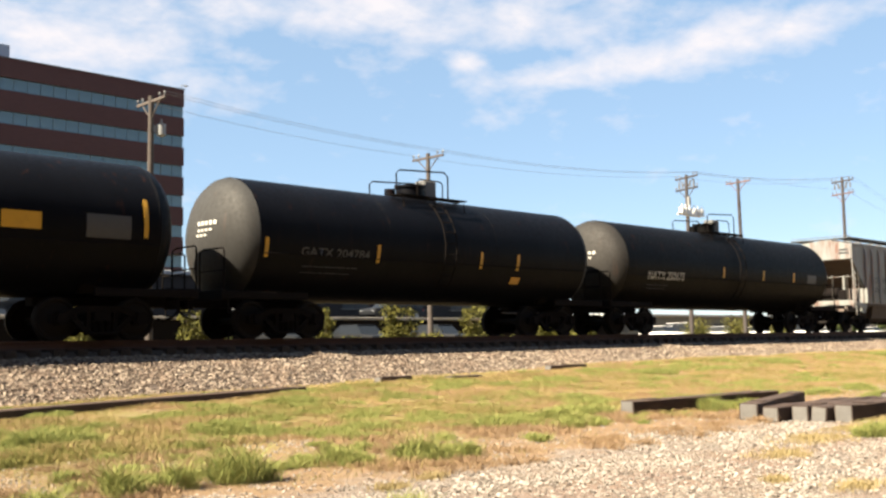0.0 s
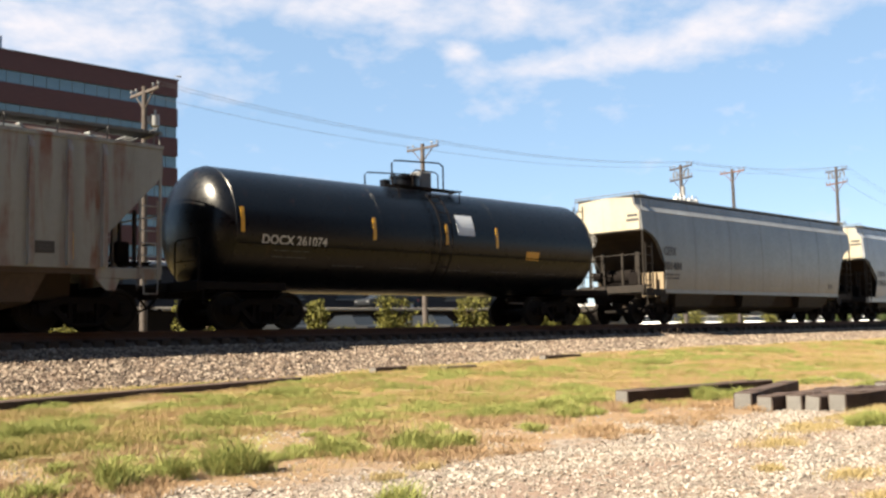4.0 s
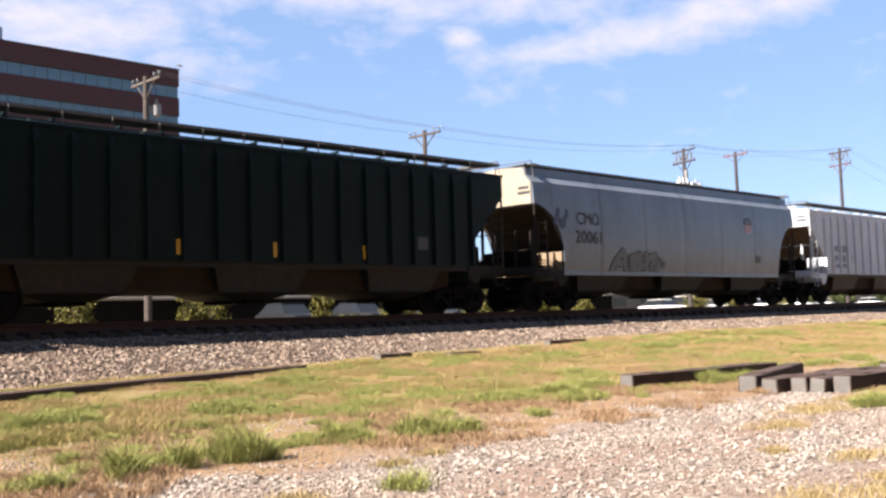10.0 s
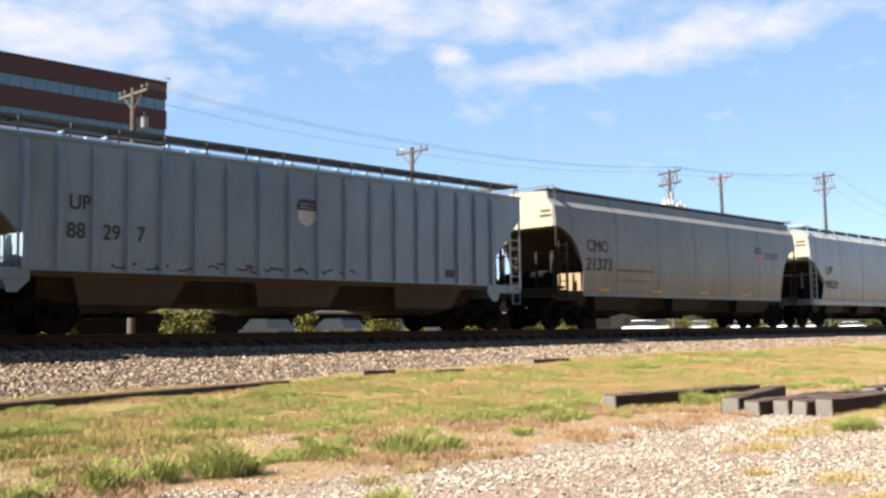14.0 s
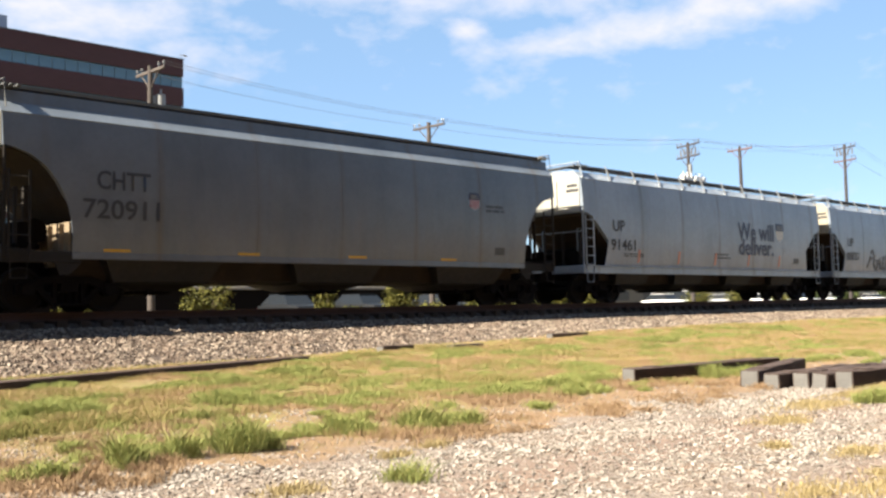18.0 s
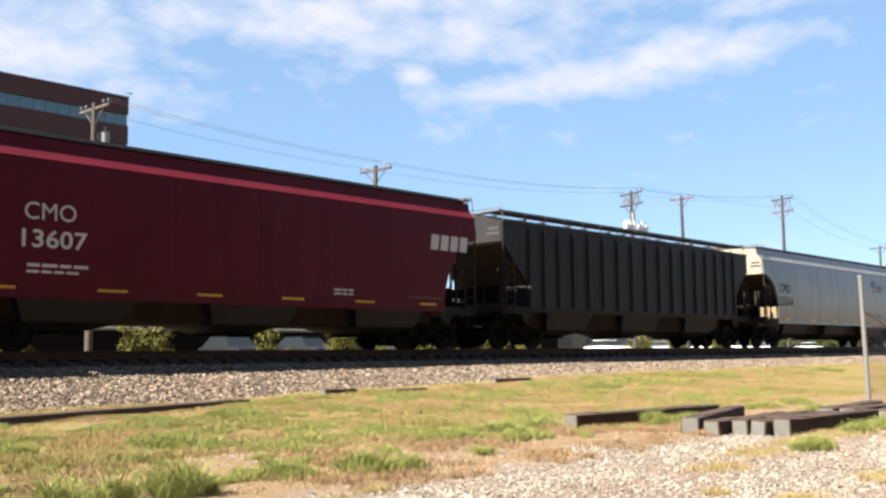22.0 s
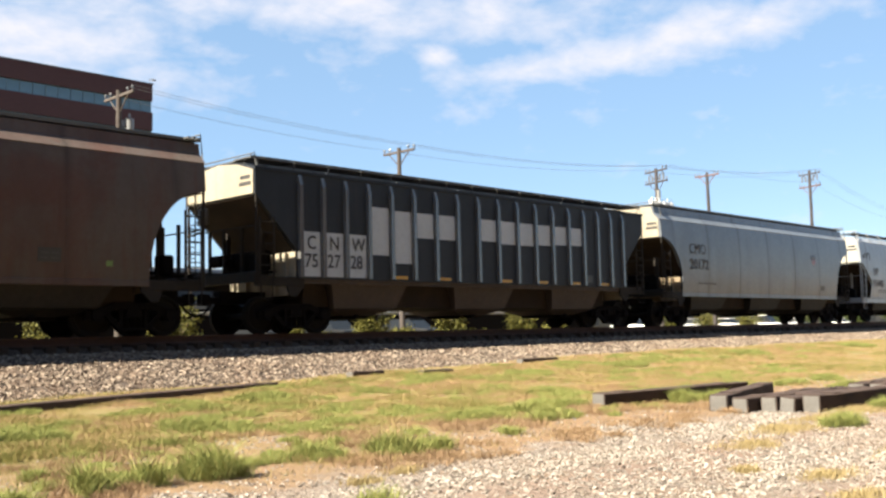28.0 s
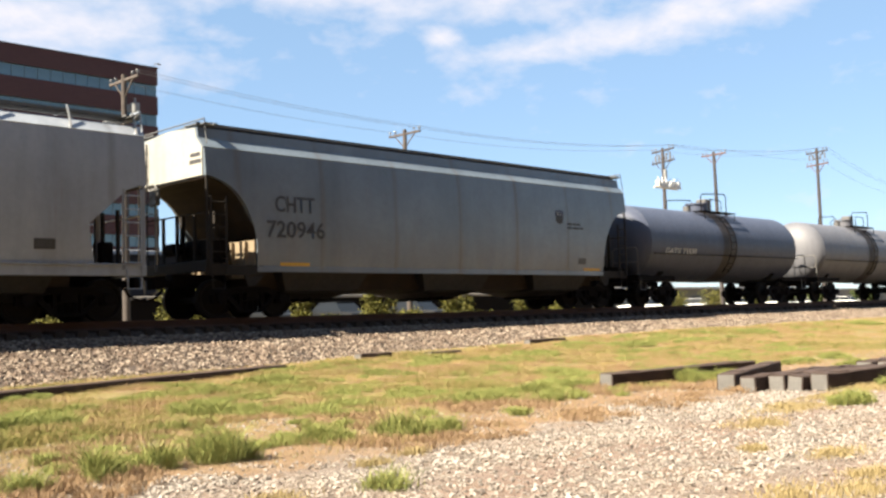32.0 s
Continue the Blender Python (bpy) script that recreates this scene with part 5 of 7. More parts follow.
for i in range(9):
    scrawl(c, u + 3.3 + 0.78 * i, 1.4, 0.5, 0.18, INK_GREY, sd, 30 + i, 0.022, 2)
notice(c, sd, u + 13.4, 1.5, 0.35, 0.22)
end_marks(c, u)
c, sd, u = hopper_car("dusty grey smooth-sided hopper wagon with faded red marks", 210.48, 16.91, P["grey_d"], bays=3, bay_mat=P["bay_shade_mid"], end_mat=P["sunlit_cream_end"])
lettering(c, "CMO", 0.40, u + 1.6, 2.58, INK_GREY, sd, span=1.2)
lettering(c, "21373", 0.40, u + 1.55, 1.96, INK_GREY, sd, span=1.45)
bars(c, u + 3.3, 1.95, 2.3, 0.42, 1, INK_FADED_RED, sd)
bars(c, u + 3.4, 1.62, 1.9, 0.16, 1, INK_FADED_RED, sd)
shield(c, sd, u + 13.2, 2.7, 0.55)
bars(c, u + 14.0, 2.85, 1.2, 0.3, 2, INK_BLUE, sd)
for i in range(4):
    patch(c, u + 2.2 + 3.3 * i, u + 2.9 + 3.3 * i, 1.28, 1.34, YELLOW, sd, "reflector_strip", "yellow reflective strip", 0, 0.008)
end_marks(c, u)
c, sd, u = hopper_car("grey hopper wagon with large navy slogan", 228.86, 16.62, P["up_a"], "curved", 4, 4.05, 1.2, low_sill=True, posts=True, walk_z=4.50, bay_mat=P["bay_shade_dark"], end_mat=P["sunlit_cream_end"])
lettering(c, "UP", 0.37, u + 1.57, 2.40, INK_DARK, sd, span=0.67)
lettering(c, "90529", 0.37, u + 1.46, 1.75, INK_DARK, sd, span=1.4)
big_words(c, sd, u, 9.7, 1.80, INK_DARK, "...")
shield(c, sd, u + 12.45, 2.47, 0.68, False, INK_WHITE)
yellow_marks(c, sd, (u + 5.5, u + 11.3), 1.45, 1.8)
notice(c, sd, u + 14.3, 1.55, 0.5, 0.25)
end_marks(c, u)
c, sd, u = hopper_car("blue-grey smooth-sided hopper wagon with black numbers", 246.94, 16.96, P["grey_e"], bays=3, bay_mat=P["bay_shade_mid"], end_mat=P["sunlit_cream_end"])
lettering(c, "CHTT", 0.39, u + 1.92, 2.57, INK_DARK, sd, span=1.22)
lettering(c, "720911", 0.40, u + 1.61, 1.95, INK_DARK, sd, span=1.75)
shield(c, sd, u + 13.1, 2.75, 0.45)
bars(c, u + 13.8, 2.7, 0.9, 0.25, 2, INK_DARK, sd)
notice(c, sd, u + 14.2, 1.45, 0.4, 0.22)
for i in range(4):
    patch(c, u + 2.1 + 3.3 * i, u + 2.7 + 3.3 * i, 1.25, 1.31, YELLOW, sd, "reflector_strip", "yellow reflective strip", 0, 0.008)
end_marks(c, u)
c, sd, u = hopper_car("clean light grey hopper wagon with navy slogan", 265.35, 16.78, P["up_b"], "curved", 4, 4.05, 1.2, low_sill=True, posts=True, walk_z=4.50, bay_mat=P["bay_shade_dark"], end_mat=P["sunlit_white_end"])
lettering(c, "UP", 0.37, u + 1.57, 2.40, INK_DARK, sd, span=0.67)
lettering(c, "91461", 0.37, u + 1.46, 1.76, INK_DARK, sd, span=1.4)
big_words(c, sd, u, 9.73, 1.80)
shield(c, sd, u + 12.8, 2.43, 0.66, False, INK_WHITE)
notice(c, sd, u + 14.35, 1.5, 0.45, 0.22)
bars(c, u + 2.2, 1.55, 1.2, 0.15, 2, INK_GREY, sd)
bars(c, u + 8.0, 1.6, 1.2, 0.25, 2, INK_GREY, sd)
for i in range(5):
    patch(c, u + 3.0 + 2.5 * i, u + 3.12 + 2.5 * i, 1.35, 1.8, plain_paint("faded_red_tape", (0.40, 0.16, 0.10)), sd, "reflector_strip", "faded red strip", 0.06, 0.006)
end_marks(c, u)
c, sd, u = hopper_car("sooty grey hopper wagon with white outlined graffiti", 283.35, 16.79, P["up_c"], "curved", 4, 4.05, 1.2, low_sill=True, posts=True, walk_z=4.50, bay_mat=P["bay_shade_dark"], end_mat=P["sunlit_cream_end"])
lettering(c, "UP", 0.37, u + 1.57, 2.40, INK_DARK, sd, span=0.67)
lettering(c, "88837", 0.37, u + 1.46, 1.76, INK_DARK, sd, span=1.4)
scrawl(c, u + 3.75, 1.35, 3.2, 0.85, INK_SOOT, sd, 51, 0.085, 9)
scrawl(c, u + 4.2, 1.5, 2.4, 0.5, INK_FAINT, lambda z: sd(z) - 0.006, 53, 0.03, 5)
bubble_tag(c, u + 9.4, 1.0, 0.0052, 0.0045, sd)
scrawl(c, u + 13.2, 1.5, 1.2, 0.4, INK_GREY, sd, 54, 0.05, 4)
shield(c, sd, u + 12.93, 2.47, 0.62, False, INK_WHITE)
notice(c, sd, u + 14.4, 1.5, 0.4, 0.22)
end_marks(c, u)
c, sd, u = hopper_car("oxide red smooth-sided hopper wagon with white lettering", 301.53, 16.38, P["red"], bays=3, bay_mat=P["bay_shade_dark"])
lettering(c, "CMO", 0.36, u + 2.2, 2.7, INK_WHITE, sd, span=1.12)
lettering(c, "13607", 0.36, u + 2.16, 2.13, INK_WHITE, sd, span=1.42)
for i in range(4):
    patch(c, u + 14.3 + 0.42 * i, u + 14.62 + 0.42 * i, 2.9, 3.35, INK_WHITE, sd, "owner_logo", "white block logo", 0.08, 0.006)
bars(c, u + 2.3, 1.6, 1.4, 0.25, 2, INK_WHITE, sd)
bars(c, u + 10.6, 1.45, 0.7, 0.2, 2, INK_WHITE, sd)
bars(c, u + 13.4, 1.45, 1.5, 0.2, 1, INK_DIM, sd)
for i in range(6):
    patch(c, u + 1.4 + 2.5 * i, u + 2.1 + 2.5 * i, 1.26, 1.32, YELLOW, sd, "reflector_strip", "yellow reflective strip", 0, 0.008)
end_marks(c, u, INK_WHITE)
c, sd, u = hopper_car("charcoal ribbed hopper wagon with dark hoppers", 319.23, 17.08, P["charcoal"], "flat", 3, 4.0, 1.3, 17, bay_mat=P["bay_shade_dark"], walk_z=4.40, gear=SHADED_GRIMY_GREY)
end_marks(c, u)
c, sd, u = hopper_car("khaki grey smooth-sided hopper wagon with slogan", 337.96, 17.16, P["grey_f"], bays=3, bay_mat=P["bay_shade_mid"], end_mat=P["sunlit_cream_end"])
lettering(c, "CMO", 0.42, u + 1.5, 2.53, INK_GREY, sd, span=1.2)
lettering(c, "21514", 0.42, u + 1.42, 1.91, INK_GREY, sd, span=1.53)
shield(c, sd, u + 13.35, 2.9, 0.62)
lettering(c, "BUILDING\nAMERICA", 0.17, u + 14.15, 3.2, INK_DARK, sd, "slogan")
notice(c, sd, u + 14.2, 1.5, 0.4, 0.22)
for i in range(5):
    patch(c, u + 2.2 + 2.8 * i, u + 2.9 + 2.8 * i, 1.26, 1.32, YELLOW, sd, "reflector_strip", "yellow reflective strip", 0, 0.008)
end_marks(c, u)
c, sd, u = hopper_car("greenish grey hopper wagon with a green roundel", 356.58, 16.49, P["grey_g"], bays=4, bottom=1.12, low_sill=True, bay_mat=P["bay_shade_dark"], end_mat=P["sunlit_cream_end"])
lettering(c, "NDYX", 0.27, u + 1.38, 2.14, INK_GREY, sd)
bars(c, u + 1.4, 1.75, 1.2, 0.22, 1, INK_GREY, sd)
g = Geo()
g.disc((u + 9.38, sd(2.41) - 0.004, 2.41), "y", 0.45, 0.02, 32)
part("roundel", g, GREEN_DOT, c, "green roundel")
end_marks(c, u)
c, sd, u = hopper_car("brown rust-blotched smooth-sided hopper wagon", 374.54, 16.86, P["brown"], bays=3, bay_mat=P["bay_shade_mid"])
notice(c, sd, u + 12.9, 1.55, 0.5, 0.3)
patch(c, u + 14.4, u + 14.55, 1.5, 1.62, GREEN_DOT, sd, "green_tag", "small green tag")
end_marks(c, u)
c, sd, u = hopper_car("slate grey ribbed hopper wagon with pale patch panels", 392.8, 17.02, P["slate"], "flat", 3, 4.0, 1.36, 18, bay_mat=P["bay_brown"], walk_z=4.32, rib_mat=P["slate_rib"], end_mat=P["sunlit_cream_end"], gear=SHADED_GRIMY_GREY)
pp = post_places(17.02, 18)
for i, q in enumerate("CNW"):
    patch(c, u + pp[i] + 0.09, u + pp[i + 1] - 0.09, 1.42, 2.56, PANEL_PALE, sd, "pale_panel", "pale painted panel")
    lettering(c, q, 0.34, u + pp[i] + 0.2, 2.12, INK_DARK, lambda z: sd(z) - 0.003)
    lettering(c, ("75", "27", "28")[i], 0.34, u + pp[i] + 0.13, 1.66, INK_DARK, lambda z: sd(z) - 0.003)
for i, (za, zb) in {3: (2.05, 3.35), 4: (1.85, 3.3), 5: (2.6, 3.3), 6: (2.6, 3.3), 8: (2.65, 3.3), 9: (2.6, 3.3), 10: (2.6, 3.3), 11: (2.65, 3.3), 12: (2.7, 3.3), 13: (2.72, 3.3)}.items():
    patch(c, u + pp[i] + 0.09, u + pp[i + 1] - 0.09, za, zb, PANEL_PALE, sd, "pale_panel", "pale painted panel")
for i in (4, 6, 9, 11, 13, 15):
    patch(c, u + pp[i] + 0.12, u + pp[i] + 0.6, 1.42, 1.5, YELLOW, sd, "reflector_strip", "yellow reflective strip", 0, 0.008)
notice(c, sd, u + 13.5, 1.5, 0.35, 0.25)
end_marks(c, u)
c, sd, u = hopper_car("cool grey flat-sided hopper wagon", 411.07, 17.03, P["grey_h"], "curved", 3, 3.98, 1.22, bay_mat=P["bay_shade_dark"], end_mat=P["sunlit_cream_end"])
lettering(c, "CMO", 0.40, u + 1.93, 2.77, INK_GREY, sd, span=1.22)
lettering(c, "20172", 0.40, u + 1.91, 2.17, INK_GREY, sd, span=1.42)
shield(c, sd, u + 12.8, 2.65, 0.45)
notice(c, sd, u + 13.8, 1.5, 0.4, 0.22)
bars(c, u + 2.6, 1.6, 1.5, 0.2, 1, INK_GREY, sd)
end_marks(c, u)
c, sd, u = hopper_car("smudged grey hopper wagon with navy slogan", 429.68, 16.9, P["up_d"], "curved", 4, 4.05, 1.2, low_sill=True, posts=True, walk_z=4.50, bay_mat=P["bay_shade_dark"], end_mat=P["sunlit_white_end"])
lettering(c, "UP", 0.37, u + 1.57, 2.40, INK_DARK, sd, span=0.67)
lettering(c, "91448", 0.37, u + 1.46, 1.8, INK_DARK, sd, span=1.4)
big_words(c, sd, u, 9.78, 1.83, INK_DARK)
shield(c, sd, u + 12.82, 2.5, 0.56)
scrawl(c, u + 0.3, 3.1, 0.9, 0.4, INK_GREY, sd, 61, 0.03, 4)
notice(c, sd, u + 14.4, 1.5, 0.45, 0.22)
bars(c, u + 8.4, 1.6, 1.1, 0.25, 2, INK_GREY, sd)
bars(c, u + 2.2, 1.5, 1.2, 0.2, 2, INK_GREY, sd)
end_marks(c, u)
c, sd, u = hopper_car("mid blue-grey smooth-sided hopper wagon", 448.11, 17.04, P["grey_i"], bays=3, bay_mat=P["bay_shade_mid"], end_mat=P["sunlit_white_end"])
lettering(c, "CHTT", 0.39, u + 1.92, 2.57, INK_DARK, sd, span=1.22)
lettering(c, "720946", 0.40, u + 1.66, 1.94, INK_DARK, sd, span=1.8)
shield(c, sd, u + 13.0, 2.75, 0.42, False, INK_GREY)
bars(c, u + 13.6, 2.6, 0.9, 0.25, 2, INK_GREY, sd)
notice(c, sd, u + 14.2, 1.45, 0.4, 0.2)
for i in (0, 4):
    patch(c, u + 2.1 + 3.1 * i, u + 3.0 + 3.1 * i, 1.24, 1.32, YELLOW, sd, "reflector_strip", "yellow reflective strip", 0, 0.008)
end_marks(c, u)
c, sd, u = tank_car("blue-grey tank wagon with a dark stained middle", 466.9, 11.6, P["tank_grey"], P["stain"], rail_kind=1, radius=1.45, zc=2.38)
lettering(c, "GATX 73509", 0.22, u + 0.95, 1.93, INK_WHITE, sd, span=2.2)
c, sd, u = tank_car("grey tank wagon with a black stained middle", 481.6, 11.6, P["tank_beige"], P["stain"], rail_kind=1, radius=1.45, zc=2.38)

# ---------------------------------------------------------------- ground
def smooth(a, b, v):
    k = np.clip((v - a) / (b - a), 0, 1)
    return k * k * (3 - 2 * k)


def ground_z(x, y):
    """Height of the ground sheet: flat near side, a slight rise to the ballast, the railway bank, level land behind."""
    x, y = np.asarray(x, float), np.asarray(y, float)
    near = smooth(9.0, 17.5, y) * np.clip(0.03 + 0.016 * (x - 6), -0.1, 0.35)
    near = near + 0.02 * np.sin(x * 0.9 + 1.3 * np.sin(y * 0.7)) * np.sin(y * 1.1 + 0.4)
    bank = smooth(17.2, 19.6, y) * 0.45
    back = smooth(24.0, 26.0, y) * 0.15
    z = near * (1 - smooth(17.5, 19.5, y)) + bank + back
    return z


def ground_mesh():
    xs = np.concatenate([np.linspace(-900, -60, 8)[:-1], np.linspace(-60, 0, 16)[:-1], np.linspace(0, 60, 151), np.linspace(60, 140, 30)[1:], np.linspace(140, 1500, 10)[1:]])
    ys = np.concatenate([np.linspace(-600, -30, 6)[:-1], np.linspace(-30, 2, 12)[:-1], np.linspace(2, 27, 101), np.linspace(27, 80, 16)[1:], np.linspace(80, 1800, 10)[1:]])
    X, Y = np.meshgrid(xs, ys)
    Z = ground_z(X, Y)
    nx, ny = len(xs), len(ys)
    vs = np.stack([X.ravel(), Y.ravel(), Z.ravel()], 1)
    i = np.arange(nx * ny).reshape(ny, nx)
    fs = np.stack([i[:-1, :-1].ravel(), i[:-1, 1:].ravel(), i[1:, 1:].ravel(), i[1:, :-1].ravel()], 1)
    me = bpy.data.meshes.new("ground")
    me.from_pydata(vs.tolist(), [], fs.tolist())
    me.polygons.foreach_set("use_smooth", [True] * len(fs))
    return me


def ground_material():
    k = Mat("dry_grass_and_gravel_ground", 0.95, 0, 0.2)
    v = k.world_pos()
    sep = k.n("SeparateXYZ", Vector=v)
    big = k.noise(v, 0.35, 4, 0.6)
    mid = k.noise(v, 1.6, 5, 0.65)
    fine = k.noise(v, 22, 6, 0.7)
    cell = k.n("TexVoronoi", Vector=v, Scale=34.0)
    cell2 = k.n("TexVoronoi", Vector=v, Scale=15.0)
    vor = cell.outputs["Distance"]
    bw = k.n("SeparateXYZ", Vector=cell.outputs["Color"]).outputs[0]
    bw2 = k.n("SeparateXYZ", Vector=cell2.outputs["Color"]).outputs[0]
    stone = k.mix(bw, (0.40, 0.335, 0.28), (1.0, 0.92, 0.80))
    stone = k.mix(k.math("MULTIPLY", k.ramp(bw2, 0.55, 0.9), 0.6), stone, (1.0, 0.93, 0.82))
    stone = k.mix(k.math("MULTIPLY", k.ramp(mid, 0.47, 0.62), 0.8), stone, (0.74, 0.53, 0.36))
    stone = k.mix(k.math("MULTIPLY", k.ramp(vor, 0.3, 0.65), 0.5), stone, (0.42, 0.33, 0.26))
    dirt = k.mix(k.ramp(fine, 0.3, 0.7), (0.54, 0.35, 0.21), (0.88, 0.64, 0.43))
    straw = k.mix(k.ramp(fine, 0.3, 0.75), (0.52, 0.38, 0.12), (0.86, 0.66, 0.25))
    green = k.mix(k.ramp(fine, 0.3, 0.75), (0.30, 0.30, 0.075), (0.62, 0.55, 0.17))
    g = k.mix(k.ramp(mid, 0.36, 0.54), dirt, straw)
    g = k.mix(k.math("MULTIPLY", k.ramp(big, 0.47, 0.6), k.ramp(mid, 0.38, 0.62)), g, green)
    patch3 = k.noise(v, 0.9, 5, 0.65)
    g = k.mix(k.math("MULTIPLY", k.ramp(patch3, 0.50, 0.62), 0.7), g, (0.88, 0.66, 0.43))
    g = k.mix(k.math("MULTIPLY", k.ramp(patch3, 0.50, 0.38), 0.6), g, (0.50, 0.47, 0.16))
    # the trodden strip beside the drive is mostly bare earth
    bare = k.math("MULTIPLY", k.math("SUBTRACT", 9.5, k.math("ADD", sep.outputs[1], k.math("MULTIPLY", k.math("ADD", big, -0.5), 5.0))), 0.55, True)
    g = k.mix(k.math("MULTIPLY", bare, 0.8), g, k.mix(k.ramp(fine, 0.3, 0.7), (0.54, 0.35, 0.21), (0.88, 0.63, 0.43)))
    # the gravel drive lies nearer than about six and a half metres from the camera's line
    edge = k.math("ADD", sep.outputs[1], k.math("MULTIPLY", k.math("ADD", mid, -0.5), 2.6))
    edge01 = k.math("MULTIPLY", k.math("SUBTRACT", 6.35, edge), 1.8, True)
    # two trodden ruts with little stone left in them
    ruts = None
    for y0, half_w in ((4.15, 0.55), (2.45, 0.45)):
        d = k.math("ABSOLUTE", k.math("ADD", k.math("ADD", sep.outputs[1], k.math("MULTIPLY", sep.outputs[0], -0.08)), k.math("ADD", k.math("MULTIPLY", k.math("ADD", mid, -0.5), 1.6), 0.4 - y0)))
        r_ = k.math("MULTIPLY", k.math("SUBTRACT", half_w, d), 2.6, True)
        ruts = r_ if ruts is None else k.math("MAXIMUM", ruts, r_)
    stone = k.mix(k.math("MULTIPLY", ruts, 0.75), stone, k.mix(k.ramp(fine, 0.3, 0.7), (0.50, 0.36, 0.28), (0.80, 0.62, 0.50)))
    k.color(k.mix(1.0, k.mix(edge01, g, stone), (0.257, 0.243, 0.246), "MULTIPLY"))
    k.bump(k.math("ADD", k.math("MULTIPLY", fine, 1.0), mid), 0.8, 0.05)
    return k.m


GROUND_MAT = ground_material()
me = ground_mesh()
me.materials.append(GROUND_MAT)
tagged(new("ground", me), "dry patchy grass and pale gravel ground", "ground", kind="structure")


def stone_material(name, a, b, c):
    k = Mat(name, 0.9, 0, 0.25)
    geo = k.nt.nodes.new("ShaderNodeNewGeometry")
    r = k.nt.nodes.new("ShaderNodeValToRGB")
    r.color_ramp.elements[0].color, r.color_ramp.elements[1].color = (*a, 1), (*c, 1)
    e = r.color_ramp.elements.new(0.5)
    e.color = (*b, 1)
    k.link(geo.outputs["Random Per Island"], r.inputs[0])
    n = k.noise(k.coord("Object"), 40, 4, 0.6)
    earth = k.ramp(k.noise(k.world_pos(), 0.9, 4, 0.6), 0.46, 0.64)
    base = k.mix(k.math("MULTIPLY", earth, 0.30), r.outputs[0], (0.52, 0.37, 0.27))
    k.color(k.mix(1.0, k.mix(k.math("MULTIPLY", n, 0.35), base, [x * 0.5 for x in a]), (0.342, 0.328, 0.326), "MULTIPLY"))
    return k.m


def scatter_stones(name, pts, sizes, mat, label, category, seed):
    """Loose crushed stones as one mesh of small uneven lumps."""
    rng = np.random.default_rng(seed)
    base = np.array([(1, 0, 0), (-1, 0, 0), (0, 1, 0), (0, -1, 0), (0, 0, 1), (0, 0, -1)], float)
    tri = np.array([(0, 2, 4), (2, 1, 4), (1, 3, 4), (3, 0, 4), (2, 0, 5), (1, 2, 5), (3, 1, 5), (0, 3, 5)])
    n = len(pts)
    v = base[None] * rng.uniform(0.6, 1.15, (n, 6, 1)) + rng.normal(0, 0.16, (n, 6, 3))
    q = rng.normal(size=(n, 4))
    q /= np.linalg.norm(q, axis=1, keepdims=True)
    w, x, y, z = q.T
    R = np.stack([np.stack([1 - 2 * (y * y + z * z), 2 * (x * y - w * z), 2 * (x * z + w * y)], 1),
                  np.stack([2 * (x * y + w * z), 1 - 2 * (x * x + z * z), 2 * (y * z - w * x)], 1),
                  np.stack([2 * (x * z - w * y), 2 * (y * z + w * x), 1 - 2 * (x * x + y * y)], 1)], 1)
    v = np.einsum("nij,nkj->nki", R, v) * sizes[:, None, None] * np.array([1, 1, 0.75])
    v = v + pts[:, None, :]
    f = (tri[None] + 6 * np.arange(n)[:, None, None]).reshape(-1, 3)
    me = bpy.data.meshes.new(name)
    me.from_pydata(v.reshape(-1, 3).tolist(), [], f.tolist())
    me.materials.append(mat)
    return tagged(new(name, me), label, category, kind="stuff")


BALLAST_STONE = stone_material("crushed_ballast_stone", (0.12, 0.088, 0.075), (0.44, 0.355, 0.285), (0.95, 0.84, 0.70))
DRIVE_STONE = stone_material("pale_drive_stone", (0.24, 0.21, 0.19), (0.64, 0.60, 0.53), (0.98, 0.93, 0.86))

TIE_TOP = RT - 0.185


def ballast_profile(x):
    toe = float(ground_z(x, 17.4)) - 0.05
    return [(17.35, toe), (19.75, TIE_TOP - 0.24), (20.3, TIE_TOP - 0.17), (20.5, TIE_TOP - 0.05), (21.6, TIE_TOP - 0.05), (22.95, TIE_TOP - 0.02), (23.45, TIE_TOP - 0.08), (25.4, 0.40)]


def ballast_bed():
    g = Geo()
    xs = list(np.linspace(-520, 0, 14)) + list(np.linspace(4, 70, 67)) + list(np.linspace(80, 620, 20))
    rings = []
    for x in xs:
        top = [(x, y, z) for y, z in ballast_profile(x)]
        rings.append(top + [(x, 25.4, 0.1), (x, 17.35, -0.2)])
    g.loft(rings, True, True, False)
    k = Mat("ballast_bed_stone", 0.95, 0, 0.2)
    v = k.world_pos()
    vor = k.n("TexVoronoi", Vector=v, Scale=16.0)
    f = k.noise(v, 30, 4, 0.6)
    c = k.mix(f, (0.14, 0.10, 0.08), (0.54, 0.44, 0.34))
    k.color(k.mix(1.0, k.mix(k.math("MULTIPLY", vor.outputs["Distance"], 0.9), c, (0.12, 0.09, 0.07)), (0.25, 0.25, 0.28), "MULTIPLY"))
    k.bump(vor.outputs["Distance"], 1.0, 0.05)
    return tagged(part("ballast", g, k.m), "pale crushed stone ballast bank under the track", "ballast", kind="structure")


ballast_bed()
rng = np.random.default_rng(3)
n = 56000
bx = 3 + 67 * rng.random(n) ** 1.45
by = 17.1 + 3.15 * rng.random(n) ** 0.9
toe_z = ground_z(bx, 17.4) - 0.05
